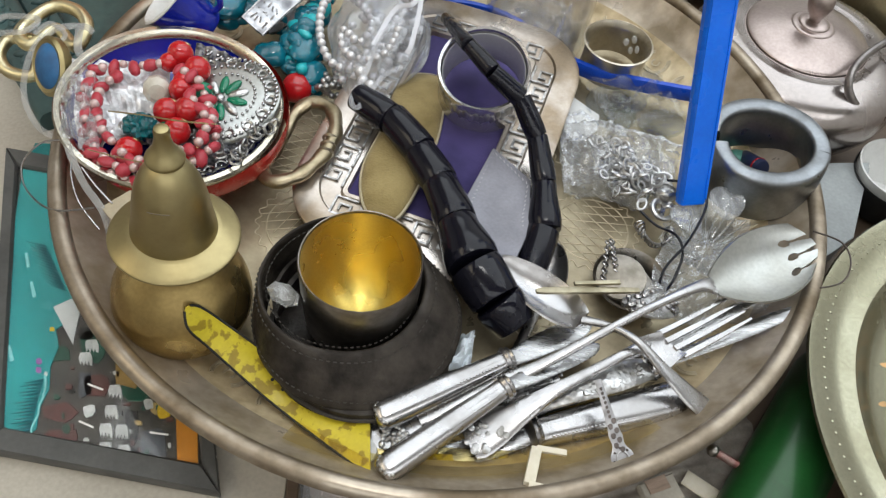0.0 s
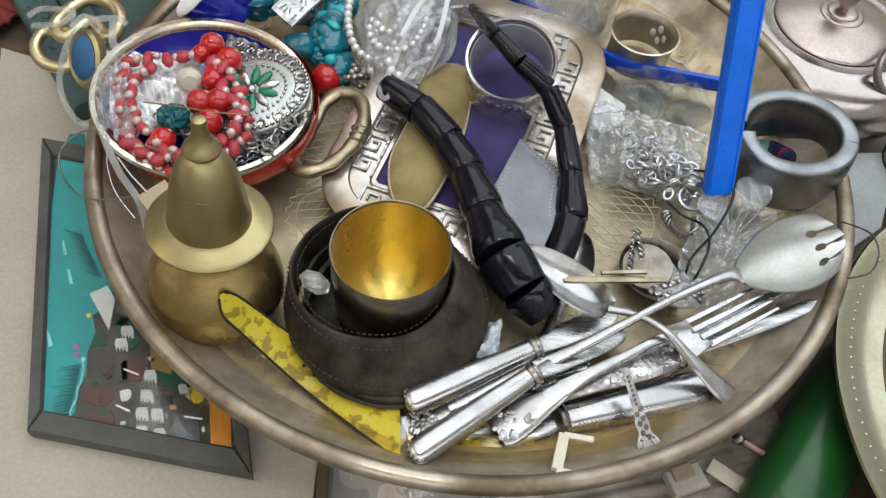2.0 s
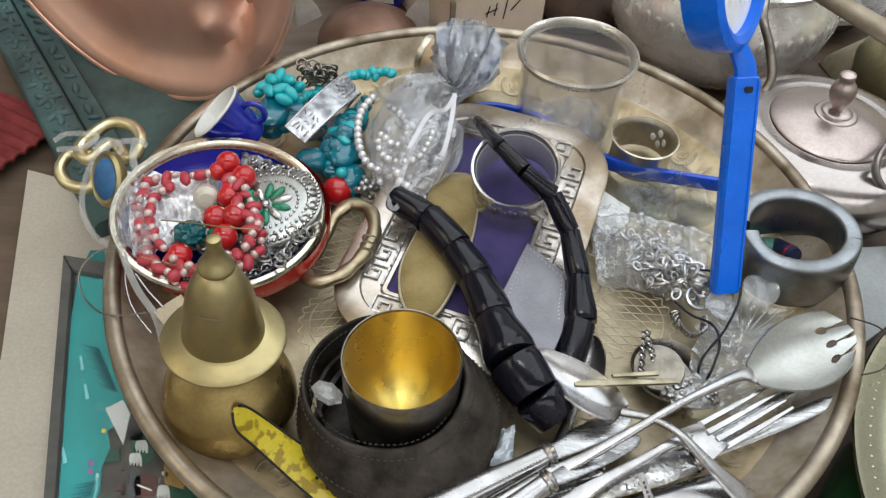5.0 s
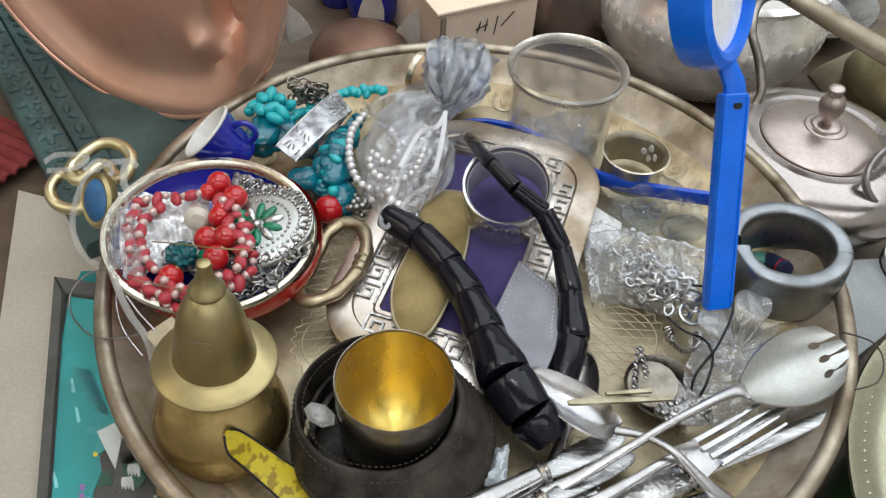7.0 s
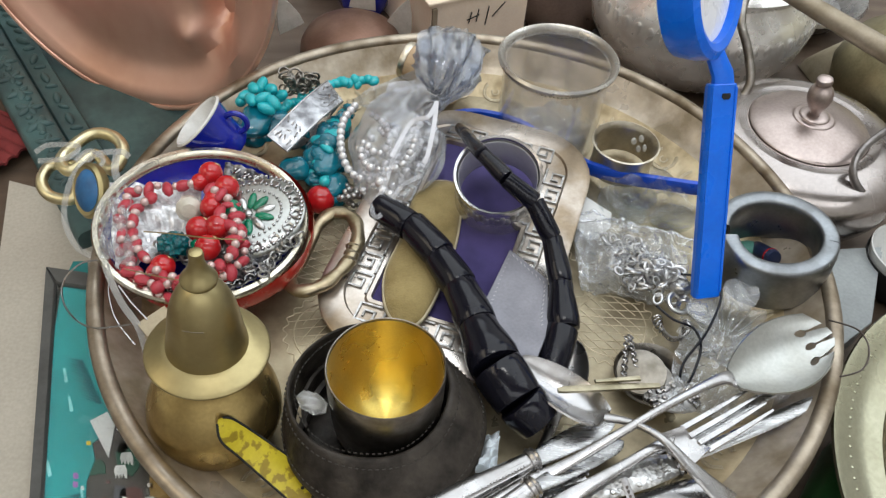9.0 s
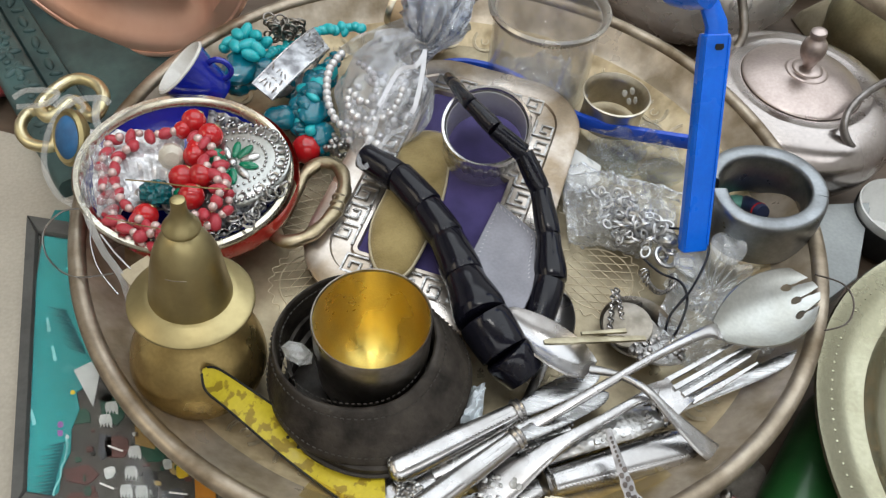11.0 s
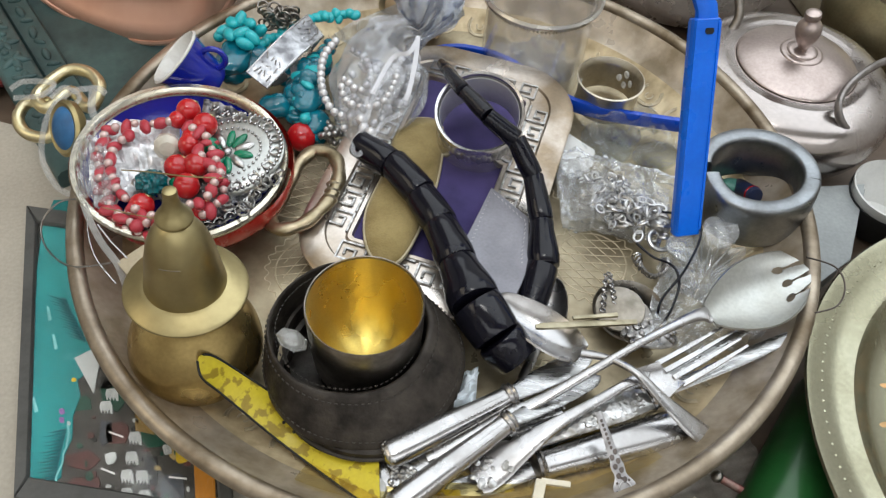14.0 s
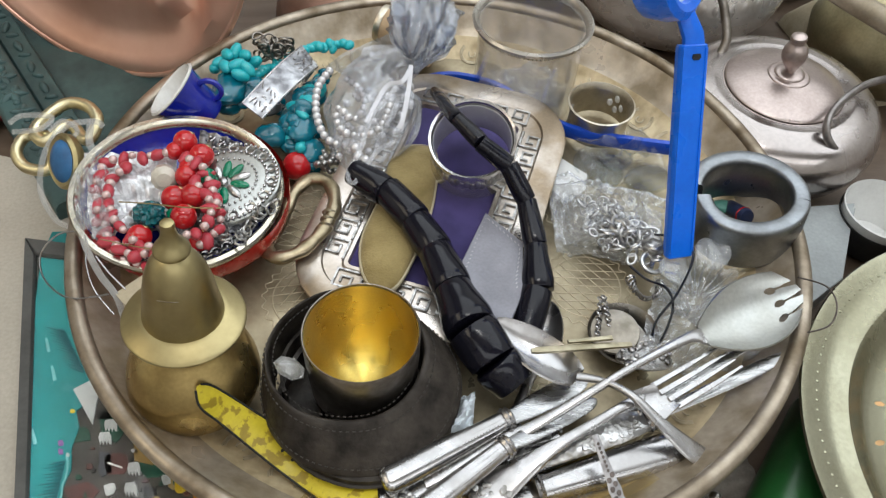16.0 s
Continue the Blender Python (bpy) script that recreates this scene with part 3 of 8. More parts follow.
# ---- the grey hinged bangle ----
def bangle():
    t = thing("hinged_bangle", pose(*(0.2171, -0.0056, 0.0480), 0, -6, -4) @ pose(0, 0, -0.034), "heavy grey pewter cuff bangle with an open gap", "bangle")

    def f(a0, a1, name):
        bm = B()
        rows = []
        n = 40
        for i in range(n + 1):
            a = radians(a0 + (a1 - a0) * i / n)
            k = 1 - 0.13 * max(0, 1 - i / 12) * (a0 > 90)
            rows.append((0.0366 * k * math.cos(a) - 0.0018, 0.0352 * k * math.sin(a), 0.0195, 0.0066, 0.0198))
        sweep(bm, rows, 28, power=0.36)
        return part(name, bm, pewter, t)
    f(-16, 170, "back_half")
    f(188, 343.5, "front_half")
    part("hinge_pin", lathe(B(), [(0, 0.002), (0.0022, 0.002), (0.0022, 0.030), (0, 0.0315)], 12, pose(0.0340, -0.0095, 0)), steel_dark, t)
    return t


bangle()


# ---- the blue hand mirror standing upright ----
def hand_mirror():
    foot, top = Vector((0.1608, -0.0478, 0.0300)), Vector((0.1518, 0.0289, 0.1570))
    t = thing("hand_mirror", Matrix.Translation(foot), "bright blue plastic hand mirror with a round framed head", "mirror")
    zz = (top - foot).normalized()
    L = (top - foot).length
    xx = (Vector((1, 0.25, 0)) - zz * zz.dot(Vector((1, 0.25, 0)))).normalized()
    yy = zz.cross(xx)
    m = Matrix((xx, yy, zz)).transposed().to_4x4()
    part("handle", slab(B(), [(-0.0090, -0.0034), (-0.0078, -0.0044), (0.0078, -0.0044), (0.0090, -0.0034), (0.0094, 0), (0.0086, 0.0040), (-0.0086, 0.0040), (-0.0094, 0)], 0, L - 0.006, 0.0008, m), blue_plastic, t, smooth=False)
    for s in (-1, 1):
        part("edge_rib", slab(B(), [(s * 0.0078 - 0.0008, -0.0051), (s * 0.0078 + 0.0008, -0.0051), (s * 0.0078 + 0.0008, 0.0048), (s * 0.0078 - 0.0008, 0.0048)], 0.004, L - 0.008, 0.0004, m), blue_plastic, t, smooth=False)
    part("hang_slot", slab(B(), [(-0.0032, 0.0), (-0.0026, 0.0022), (0.0026, 0.0022), (0.0032, 0.0), (0.0018, -0.0016), (-0.0018, -0.0016)], 0.0, 0.0010, 0.0003, m @ pose(0.001, -0.0043, L - 0.014, 90, 0, 0)), ink, t, "dark hanging slot")
    hm = m @ pose(-0.0165, 0.002, L + 0.056, 0, 0, 40) @ pose(0, 0, 0, 90, 0, 0)
    part("head_frame", lathe(B(), [(0.0372, -0.0108), (0.0415, -0.0132), (0.0458, -0.0113), (0.0480, 0.0), (0.0470, 0.0102), (0.0420, 0.0127), (0.0372, 0.0108), (0.0362, 0.0), (0.0372, -0.0108)], 64, hm), blue_plastic, t)
    part("glass", lathe(B(), [(0, -0.006), (0.0374, -0.006), (0.0374, 0.006), (0, 0.006)], 64, hm), surface("white_disc", (0.90, 0.91, 0.93), 0.25, 0, var=0.02, coat=0.4), t, "white round disc in the head")
    part("collar", sweep(B(), [(*(m @ Vector((0.001, 0, L - 0.008))), 0.0078, 0.0036), (*(m @ Vector((0.000, 0.0, L))), 0.0072, 0.0036), (*(m @ Vector((-0.006, 0.002, L + 0.014))), 0.0060, 0.0034)], 12, power=0.7, up=tuple(yy)), blue_plastic, t)
    return t


hand_mirror()

# ---- clear jar with metal rim ----
jar2 = thing("clear_jar", pose(0.0745, 0.153, 0), "clear empty plastic jar with a banded silver rim", "jar")
jar_plastic = film("jar_plastic", (0.95, 0.94, 0.93), 0.07, 1.55, 0.3, 30, 0.09)
part("wall", lathe(B(), [(0, 0.0), (0.0415, 0.0), (0.0425, 0.002), (0.0430, 0.076), (0.0410, 0.076), (0.0405, 0.003), (0, 0.003)], 64), jar_plastic, jar2)
part("rim_band", lathe(B(), [(0.0432, 0.074), (0.0455, 0.076), (0.0482, 0.0775), (0.0488, 0.080), (0.0470, 0.0818), (0.0450, 0.0805), (0.0432, 0.078), (0.0432, 0.074)], 64), surface("jar_rim_metal", (0.56, 0.54, 0.50), 0.26, 0.8, scale=60, dirt=(0.42, 0.39, 0.345)), jar2, "pale metal rolled rim")
bm = B()
shell(bm, lambda u, v: Vector((0.06 * (u - 0.5), 0.05 * (v - 0.5), 0.010 + 0.022 * noise.noise((3.5 * u, 4 * v, 2)) + 0.010 * noise.noise((9 * u, 9 * v, 6)))), 36, 32, 0.0)
for v in bm.verts:
    v.co.z = max(v.co.z, 0.0035)
solo("crumpled_film", bm, film_mat, pose(0.0745, 0.153, 0.0), "crumpled clear film lying in the clear jar", "film", smooth=False)
bm = B()
for i in range(90):
    a = 2 * math.pi * i / 90
    bead(bm, (0.0452 * math.cos(a), 0.0452 * math.sin(a), 0.0750), 0.0013, 6, 4)
tagged(part("beading", bm, champagne, jar2), kind="stuff")

# ---- pierced napkin ring ----
def pierced_ring():
    t = thing("napkin_ring", pose(0.1325, 0.1095, 0.004), "small silver napkin ring pierced with a flower", "napkin ring")
    part("band", lathe(B(), [(0.0235, 0.0), (0.0252, 0.0015), (0.0245, 0.004), (0.0245, 0.022), (0.0268, 0.0255), (0.0275, 0.028), (0.0262, 0.0285), (0.0245, 0.026), (0.0235, 0.022), (0.0232, 0.004), (0.0235, 0.0)], 48), champagne, t)
    for a, pz in ((28, 0.013), (42, 0.019), (42, 0.008), (56, 0.013), (150, 0.013), (200, 0.012)):
        part("pierced_petal", bead(B(), (0, 0, 0), 0.0026, 8, 6, pose(0.0233 * math.cos(radians(a)), 0.0233 * math.sin(radians(a)), pz, 0, 0, a) @ Matrix.Diagonal((0.3, 1, 1.4, 1))), white_enamel, t)
    return t


pierced_ring()


# ---- behind and beside the tray ----
pan = thing("copper_pan", pose(-0.3125, 0.266, 0.1325, 85, 0, -26), "large dented copper pan leaning upright behind the tray", "pan")
bm = lathe(B(), [(0, -0.016)] + [(0.0045 * k, -0.016) for k in range(1, 31)] + [(0.146, -0.0155), (0.158, -0.012), (0.168, -0.003), (0.175, 0.002), (0.182, 0.003), (0.1852, 0.0018), (0.185, -0.0005), (0.172, -0.002),
    (0.160, -0.012), (0.148, -0.034), (0.10, -0.0405), (0, -0.041)], 160, wob=0.02)
for v in bm.verts:
    if v.co.length < 0.137 and v.co.z > -0.018:
        w = max(0, 1 - (v.co.length / 0.137) ** 4)
        v.co.z += w * 0.004 * noise.noise(v.co * 14)
for v in bm.verts:
    if math.hypot(v.co.x, v.co.y) < 0.168:
        # a long dent pushed in beside the rim, with a raised fold along its outer side
        g = lambda px, py, sx, sy: math.exp(-((v.co.x - px - 0.12 * (v.co.y + 0.05)) / sx) ** 2 - ((v.co.y - py) / sy) ** 2)
        v.co.z += -0.060 * g(0.106, -0.028, 0.014, 0.058) + 0.012 * g(0.140, -0.040, 0.012, 0.070) + 0.010 * g(0.084, -0.100, 0.014, 0.014)
part("pan_body", bm, copper, pan)
part("rolled_rim", sweep(B(), [(0.1835 * math.cos(a), 0.1835 * math.sin(a), 0.002, 0.0028, 0.0028) for a in np.linspace(0, 2 * math.pi, 120, endpoint=False)], 8, True), copper, pan, "rolled copper rim")


def verdigris_frame():
    a, b = Vector((-0.5274, 0.3793, -0.0120)), Vector((-0.3087, 0.0596, -0.0120))
    d = (b - a).normalized()
    n = Vector((-d.y, d.x, 0))
    if n.x < 0:
        n = -n
    m = Matrix.Translation((b.x, b.y, TABLE)) @ Matrix(((d.x, n.x, 0, 0), (d.y, n.y, 0, 0), (0, 0, 1, 0), (0, 0, 0, 1)))
    t = thing("carved_frame", m, "old wooden frame in flaking verdigris paint with carved ornaments", "frame")
    part("outer_rail", sweep(B(), [(-0.62, 0.012, 0.016, 0.016, 0.016), (0.02, 0.012, 0.016, 0.016, 0.016)], 12, power=0.5), teal_paint, t)
    part("inner_rail", block(B(), -0.62, 0.015, 0.028, 0.052, 0.0, 0.020, 0.003), teal_paint, t)
    part("panel", block(B(), -0.62, 0.005, 0.052, 0.22, 0.0, 0.010, 0.002), teal_paint, t)
    rng = random.Random(3)
    for i in range(18):
        bm = B()
        x = -0.02 - i * 0.027
        turn = rng.uniform(-25, 25)
        for k in range(5):
            a = turn + 72 * k
            bead(bm, (0, 0, 0), rng.uniform(0.0055, 0.0080), 10, 6, pose(x + 0.0055 * math.cos(radians(a)), 0.013 + 0.0055 * math.sin(radians(a)), 0.0315, 0, rng.uniform(-15, 15), a) @ Matrix.Diagonal((1, 0.5, 0.42, 1)))
        bead(bm, (x + 0.013, 0.012 + rng.uniform(-0.004, 0.004), 0.032), 0.0034, 8, 6, squash=0.7)
        part("carved_leaf", bm, teal_paint, t)
    for i in range(12):
        bm = B()
        x = -0.03 - i * 0.036
        bead(bm, (0, 0, 0), 0.0085, 10, 6, pose(x, 0.040, 0.0205, 0, 0, rng.uniform(-40, 40)) @ Matrix.Diagonal((1, 0.45, 0.5, 1)))
        bead(bm, (0, 0, 0), 0.006, 10, 6, pose(x + 0.016, 0.041, 0.0205, 0, 0, rng.uniform(30, 80)) @ Matrix.Diagonal((1, 0.45, 0.5, 1)))
        part("carved_bud", bm, teal_paint, t)
    return t


verdigris_frame()

# red ribbed cloth
p0 = Vector((-0.3969, 0.1429, -0.0300))
bm = B()
shell(bm, lambda u, v: Vector((-0.20 * u, 0.10 * v - 0.03, 0.012 * (1 - v * 0.3) + 0.004 * abs(math.sin(v * 26)))), 16, 70, 0.002)
solo("red_cloth", bm, red_cloth, Matrix.Translation((p0.x - 0.006, p0.y - 0.018, TABLE)) @ pose(0, 0, 0, 0, 0, -28), "folded red ribbed cloth beside the carved frame", "cloth")

# white mount board with the framed village picture
brd = [(-0.3700, -0.3200, -0.0400), (-0.0905, -0.3200, -0.0400), (-0.0890, -0.2100, -0.0400), (-0.2962, 0.0927, -0.0400), (-0.3831, 0.1186, -0.0400), (-0.3343, -0.0741, -0.0400)]
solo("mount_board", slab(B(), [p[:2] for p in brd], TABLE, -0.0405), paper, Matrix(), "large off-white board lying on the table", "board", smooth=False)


def framed_picture():
    c0, c1, c2 = Vector((-0.1249, -0.2317, -0.0300)), Vector((-0.2575, -0.2114, -0.0300)), Vector((-0.3161, 0.0141, -0.0300))
    m = pose(0, 0, -0.0400)
    t = thing("framed_picture", m, "dark framed picture of a turquoise river village under the tray", "picture")
    outer = [c1, c0, c0 + c2 - c1, c2]
    mid = (c0 + c2) / 2
    inner = [mid + (p - mid) * 0.87 for p in outer]
    for k, nm in enumerate(("frame_bottom", "frame_right", "frame_top", "frame_left")):
        q = (k + 1) % 4
        part(nm, slab(B(), [outer[k][:2], outer[q][:2], inner[q][:2], inner[k][:2]], 0, 0.011, 0.0015), dark_frame, t)
    part("picture_ground", slab(B(), [p[:2] for p in inner], 0.001, 0.006, 0.0005), surface("picture_brown", (0.06, 0.058, 0.05), 0.35, 0, scale=90, dirt=(0.025, 0.022, 0.02), coat=0.6), t, "dark printed picture")
    loc = m.inverted()

    def patch(name, pix, material, z=0.0064, lab=""):
        part(name, slab(B(), [(loc @ Vector(p))[:2] for p in pix], 0.0056, z, 0.0002), material, t, lab, smooth=False)
    patch("river", [(-0.2575, -0.1961, -0.0340), (-0.2387, -0.2012, -0.0340), (-0.2349, -0.1969, -0.0340), (-0.2371, -0.1846, -0.0340), (-0.2349, -0.1717, -0.0340), (-0.2384, -0.1568, -0.0340), (-0.2371, -0.1430, -0.0340), (-0.2421, -0.1312, -0.0340), (-0.2329, -0.1204, -0.0340), (-0.2377, -0.0948, -0.0340),
        (-0.2522, -0.0839, -0.0340), (-0.2668, -0.0460, -0.0340), (-0.2889, 0.0239, -0.0340), (-0.2995, 0.0233, -0.0340), (-0.3010, 0.0002, -0.0340), (-0.2890, -0.0667, -0.0340)], teal_comb, 0.0068, "turquoise painted river")
    # comb-like painted strokes along the banks: broad at the shore, drawn out to a point
    pale_teal = surface("pale_teal_ink", (0.20, 0.52, 0.53), 0.3, coat=0.4)
    stroke_blue = surface("deep_teal_ink", (0.002, 0.085, 0.105), 0.3, coat=0.4)

    def at(x, y):
        return (loc @ Vector((*through_plane(x, y), 0)))[:2]
    for first, last, count, dx, dy in (((77, 684), (53, 774), 17, -40, 5), ((116, 516), (82, 428), 15, -36, -14)):
        for i in range(count):
            x, y = lerp(first, last, i / (count - 1))
            reach = 0.82 + 0.18 * math.sin(2.3 * i)
            part("bank_stroke", sweep(B(), [(*at(x + dx * reach * k, y + dy * reach * k), 0.0070, 0.0010 * (1 - k) + 0.00012, 0.0003) for k in (0, 0.35, 0.7, 1)], 5), stroke_blue, t)
    part("shore_line", sweep(B(), [(*at(p[0] + 1.8 * math.sin(1.3 * p[1]), p[1]), 0.0071, 0.0006, 0.0003) for p in spline([(54, 776, 0), (66, 745, 0), (77, 712, 0), (82, 690, 0), (80, 676, 0)], 8)], 5), pale_teal, t, "pale painted shore line")
    for a, b in (((24, 650), (18, 622)), ((62, 530), (57, 500)), ((52, 470), (48, 440))):
        part("water_gleam", sweep(B(), [(*(loc @ Vector((*through_plane(*a), 0)))[:2], 0.0070, 0.0012, 0.0003), (*(loc @ Vector((*through_plane(*b), 0)))[:2], 0.0070, 0.0008, 0.0003)], 6), pale_teal, t)
    patch("sail", [(-0.2483, -0.1150, -0.0340), (-0.2386, -0.1080, -0.0340), (-0.2310, -0.1181, -0.0340), (-0.2291, -0.1414, -0.0340)], surface("sail_white_ink", (0.42, 0.44, 0.44), 0.5, 0, var=0.12, scale=60), 0.0070, "white painted sail")
    orange = surface("orange_ink", (0.55, 0.22, 0.02), 0.4, coat=0.4)
    patch("orange_house", [(-0.1580, -0.1857, -0.0340), (-0.1441, -0.1930, -0.0340), (-0.1382, -0.2229, -0.0340), (-0.1502, -0.2214, -0.0340)], orange, 0.0070, "orange painted house wall")
    patch("ochre_house", [(-0.2012, -0.1510, -0.0340), (-0.1834, -0.1624, -0.0340), (-0.1852, -0.1693, -0.0340), (-0.1976, -0.1662, -0.0340)], surface("ochre_ink", (0.28, 0.18, 0.06), 0.4, coat=0.4), 0.0068)
    inks = {"maroon": surface("maroon_ink", (0.095, 0.034, 0.030), 0.4, scale=90, coat=0.4), "slate": surface("slate_ink", (0.06, 0.068, 0.08), 0.4, scale=90, coat=0.4),
            "bottle": surface("bottle_green_ink", (0.012, 0.07, 0.045), 0.4, scale=90, coat=0.4), "ochre": surface("pale_ochre_ink", (0.34, 0.25, 0.10), 0.4, scale=90, coat=0.4),
            "white": surface("dull_white_ink", (0.46, 0.48, 0.48), 0.5, 0, var=0.15, scale=90), "black": ink, "lilac": surface("lilac_ink", (0.24, 0.10, 0.30), 0.4), "yellow": surface("yellow_ink", (0.62, 0.42, 0.02), 0.4)}
    rng = random.Random(31)

    def blot(name, cx, cy, sx, sy, colour, z):
        n = 9
        patch(name, [(*through_plane(cx + sx * math.copysign(abs(math.cos(a)) ** 0.6, math.cos(a)) * rng.uniform(0.75, 1.1), cy + sy * math.copysign(abs(math.sin(a)) ** 0.6, math.sin(a)) * rng.uniform(0.75, 1.1)), 0) for a in np.linspace(0, 2 * math.pi, n, endpoint=False)], inks[colour], z)
    for cx, cy, sx, sy, colour in ((107, 637, 22, 14, "bottle"), (106, 737, 30, 16, "maroon"), (168, 694, 24, 20, "maroon"), (150, 690, 14, 24, "slate"), (165, 622, 24, 30, "bottle"), (110, 776, 36, 14, "maroon"),
                                   (240, 690, 26, 34, "bottle"), (270, 800, 30, 40, "slate"), (285, 730, 22, 12, "ochre"), (335, 800, 14, 34, "slate"), (150, 600, 16, 12, "black"), (232, 760, 14, 30, "black")):
        blot("painted_house", cx, cy, sx, sy, colour, 0.0066)
    for i in range(44):
        blot("paint_dab", rng.uniform(95, 330), rng.uniform(655, 810), rng.uniform(2.5, 8), rng.uniform(2.5, 7), rng.choice(("maroon", "slate", "ochre", "white", "bottle", "black", "maroon", "black")), 0.0068)
    for cx, cy, r, colour in ((93, 592, 5, "yellow"), (70, 650, 6, "lilac"), (69, 666, 6, "lilac"), (118, 764, 8, "bottle"), (82, 672, 4, "white"), (290, 736, 12, "yellow"), (263, 724, 9, "white"), (157, 735, 11, "white")):
        blot("paint_dab", cx, cy, r, r, colour, 0.0069)
    for cx, cy in ((162, 624), (151, 647), (203, 704), (196, 738), (187, 768), (215, 770), (186, 798), (219, 802), (361, 835)):
        bm = B()
        slab(bm, [at(cx + dx, cy + dy) for dx, dy in ((-9, -12), (8, -13), (12, -4), (12, 11), (8, 10), (6, 3), (3, 11), (0, 3), (-3, 11), (-6, 3), (-9, 10), (-12, -3))], 0.0056, 0.0071, 0.0002)
        part("white_mark", bm, inks["white"], t, smooth=False)
    for a, b in (((140, 752), (165, 762)), ((155, 690), (182, 700)), ((265, 770), (298, 774)), ((360, 808), (385, 808))):
        part("white_line", sweep(B(), [(*(loc @ Vector((*through_plane(*a), 0)))[:2], 0.0070, 0.0006, 0.0003), (*(loc @ Vector((*through_plane(*b), 0)))[:2], 0.0070, 0.0006, 0.0003)], 5), white_enamel, t)
    part("glass_pane", slab(B(), [p[:2] for p in inner], 0.0074, 0.0084, 0.0002), clear, t).visible_shadow = False
    return t


def through_plane(x, y):
    """A place in the picture's plane, from the picture's own two skew axes."""
    a, b, c = AX
    return (a[0] * x + a[1] * y + a[2] + (a[3] * x * y), b[0] * x + b[1] * y + b[2] + (b[3] * x * y))


AX = ((4.2709e-04, 1.1830e-04, -3.4632e-01, -1.4124e-07), (4.1726e-05, -3.7677e-04, 8.9952e-02, -3.6752e-08), 0)
framed_picture()

# strips and sticks under the near side of the tray
solo("wooden_slat", block(B(), -0.0035, 0.0035, -0.13, 0.06, 0, 0.018, 0.001), table_mat, Matrix.Translation((-0.0845, -0.24, TABLE)) @ pose(0, 0, 0, 0, 0, 3), "thin brown wooden slat lying under the tray", "slat")
bm = B()
shell(bm, lambda u, v: Vector((0.13 * u - 0.02, 0.09 * v - 0.05, 0.006 + 0.004 * math.sin(9 * u + 3 * v) + 0.003 * noise.noise((u * 6, v * 6, 1)))), 30, 20, 0.001)
solo("crumpled_bag", bm, film_mat, Matrix.Translation(((-0.0714, -0.2258, -0.0400)[0], -0.245, TABLE)), "crumpled clear plastic bag under the tray", "bag")
solo("striped_paper", block(B(), -0.05, 0.10, -0.06, 0.05, 0, 0.003, 0.0005), surface("pinkish_paper", (0.74, 0.62, 0.57), 0.7, scale=140, dirt=(0.84, 0.80, 0.77), stretch=(1, 0.1, 1)), Matrix.Translation((-0.03, -0.26, TABLE)), "pinkish striped paper lying under the tray", "paper", smooth=False)
bm = B()
shell(bm, lambda u, v: Vector((0.17 * u, 0.14 * v, 0.004 + 0.0012 * math.sin(90 * v) + 0.004 * noise.noise((3 * u, 3 * v, 4)))), 40, 120, 0.0012)
solo("ribbed_cloth", bm, surface("grey_ribbed_cloth", (0.42, 0.38, 0.33), 0.8, 0, scale=50, fine=700, dirt=(0.20, 0.175, 0.15), bump=0.5), Matrix.Translation((0.075, -0.335, TABLE + 0.001)) @ pose(0, 0, 0, 0, 0, 14), "grey ribbed cloth lying flat under the tray", "cloth")
a, b = Vector((0.1539, -0.2076, -0.0300)), Vector((0.1860, -0.2306, -0.0300))
solo("white_strip", sweep(B(), [(*a, 0.0055, 0.001), (*lerp(a, b, 0.5), 0.0055, 0.001), (*b, 0.0055, 0.001)], 8, power=0.4), cream_plastic, pose(0, 0, -0.0135), "flat cream plastic strip on the table", "strip")
rod = thing("rusty_rod", pose(0, 0, 0), "thin rusty red metal rod poking out under the tray", "rod")
a, b = Vector((0.1672, -0.1976, -0.0250)), Vector((0.2215, -0.2328, -0.0250))
part("shaft", sweep(B(), [(*lerp(a, b, k / 8), 0.0028 * (1 if k < 4 else 1.35), 0.0028 * (1 if k < 4 else 1.35)) for k in range(9)], 10), surface("rust_red", (0.16, 0.05, 0.04), 0.35, 0.6, scale=120, dirt=(0.35, 0.28, 0.25)), rod)
part("tip", bead(B(), a, 0.0042, 10, 8), steel_dark, rod)
tiny = thing("paper_packet", Matrix.Translation((0.1339, -0.2209, -0.0400)) @ pose(0, 0, 0, 0, 0, 20), "small white and brown paper packet on the table", "packet")
part("sleeve", block(B(), -0.012, 0.012, -0.008, 0.008, 0, 0.007, 0.001), paper, tiny)
part("brown_flap", block(B(), -0.008, 0.006, 0.000, 0.0085, 0.0072, 0.0082, 0.0003), wood_pale, tiny)

bottle = thing("green_bottle", pose(0.232, -0.182, TABLE + 0.0265) @ pose(0, 0, 0, 90, 0, 142), "dark green glass bottle lying beside the tray", "bottle")
part("bottle_body", lathe(B(), [(0, -0.085), (0.020, -0.085), (0.0245, -0.081), (0.026, -0.074), (0.026, 0.045), (0.023, 0.058), (0.013, 0.070), (0.010, 0.076), (0.010, 0.096)], 40), green_glass, bottle)
part("bottle_lip", lathe(B(), [(0.010, 0.094), (0.0125, 0.095), (0.0125, 0.102), (0.0, 0.102)], 32), green_glass, bottle)


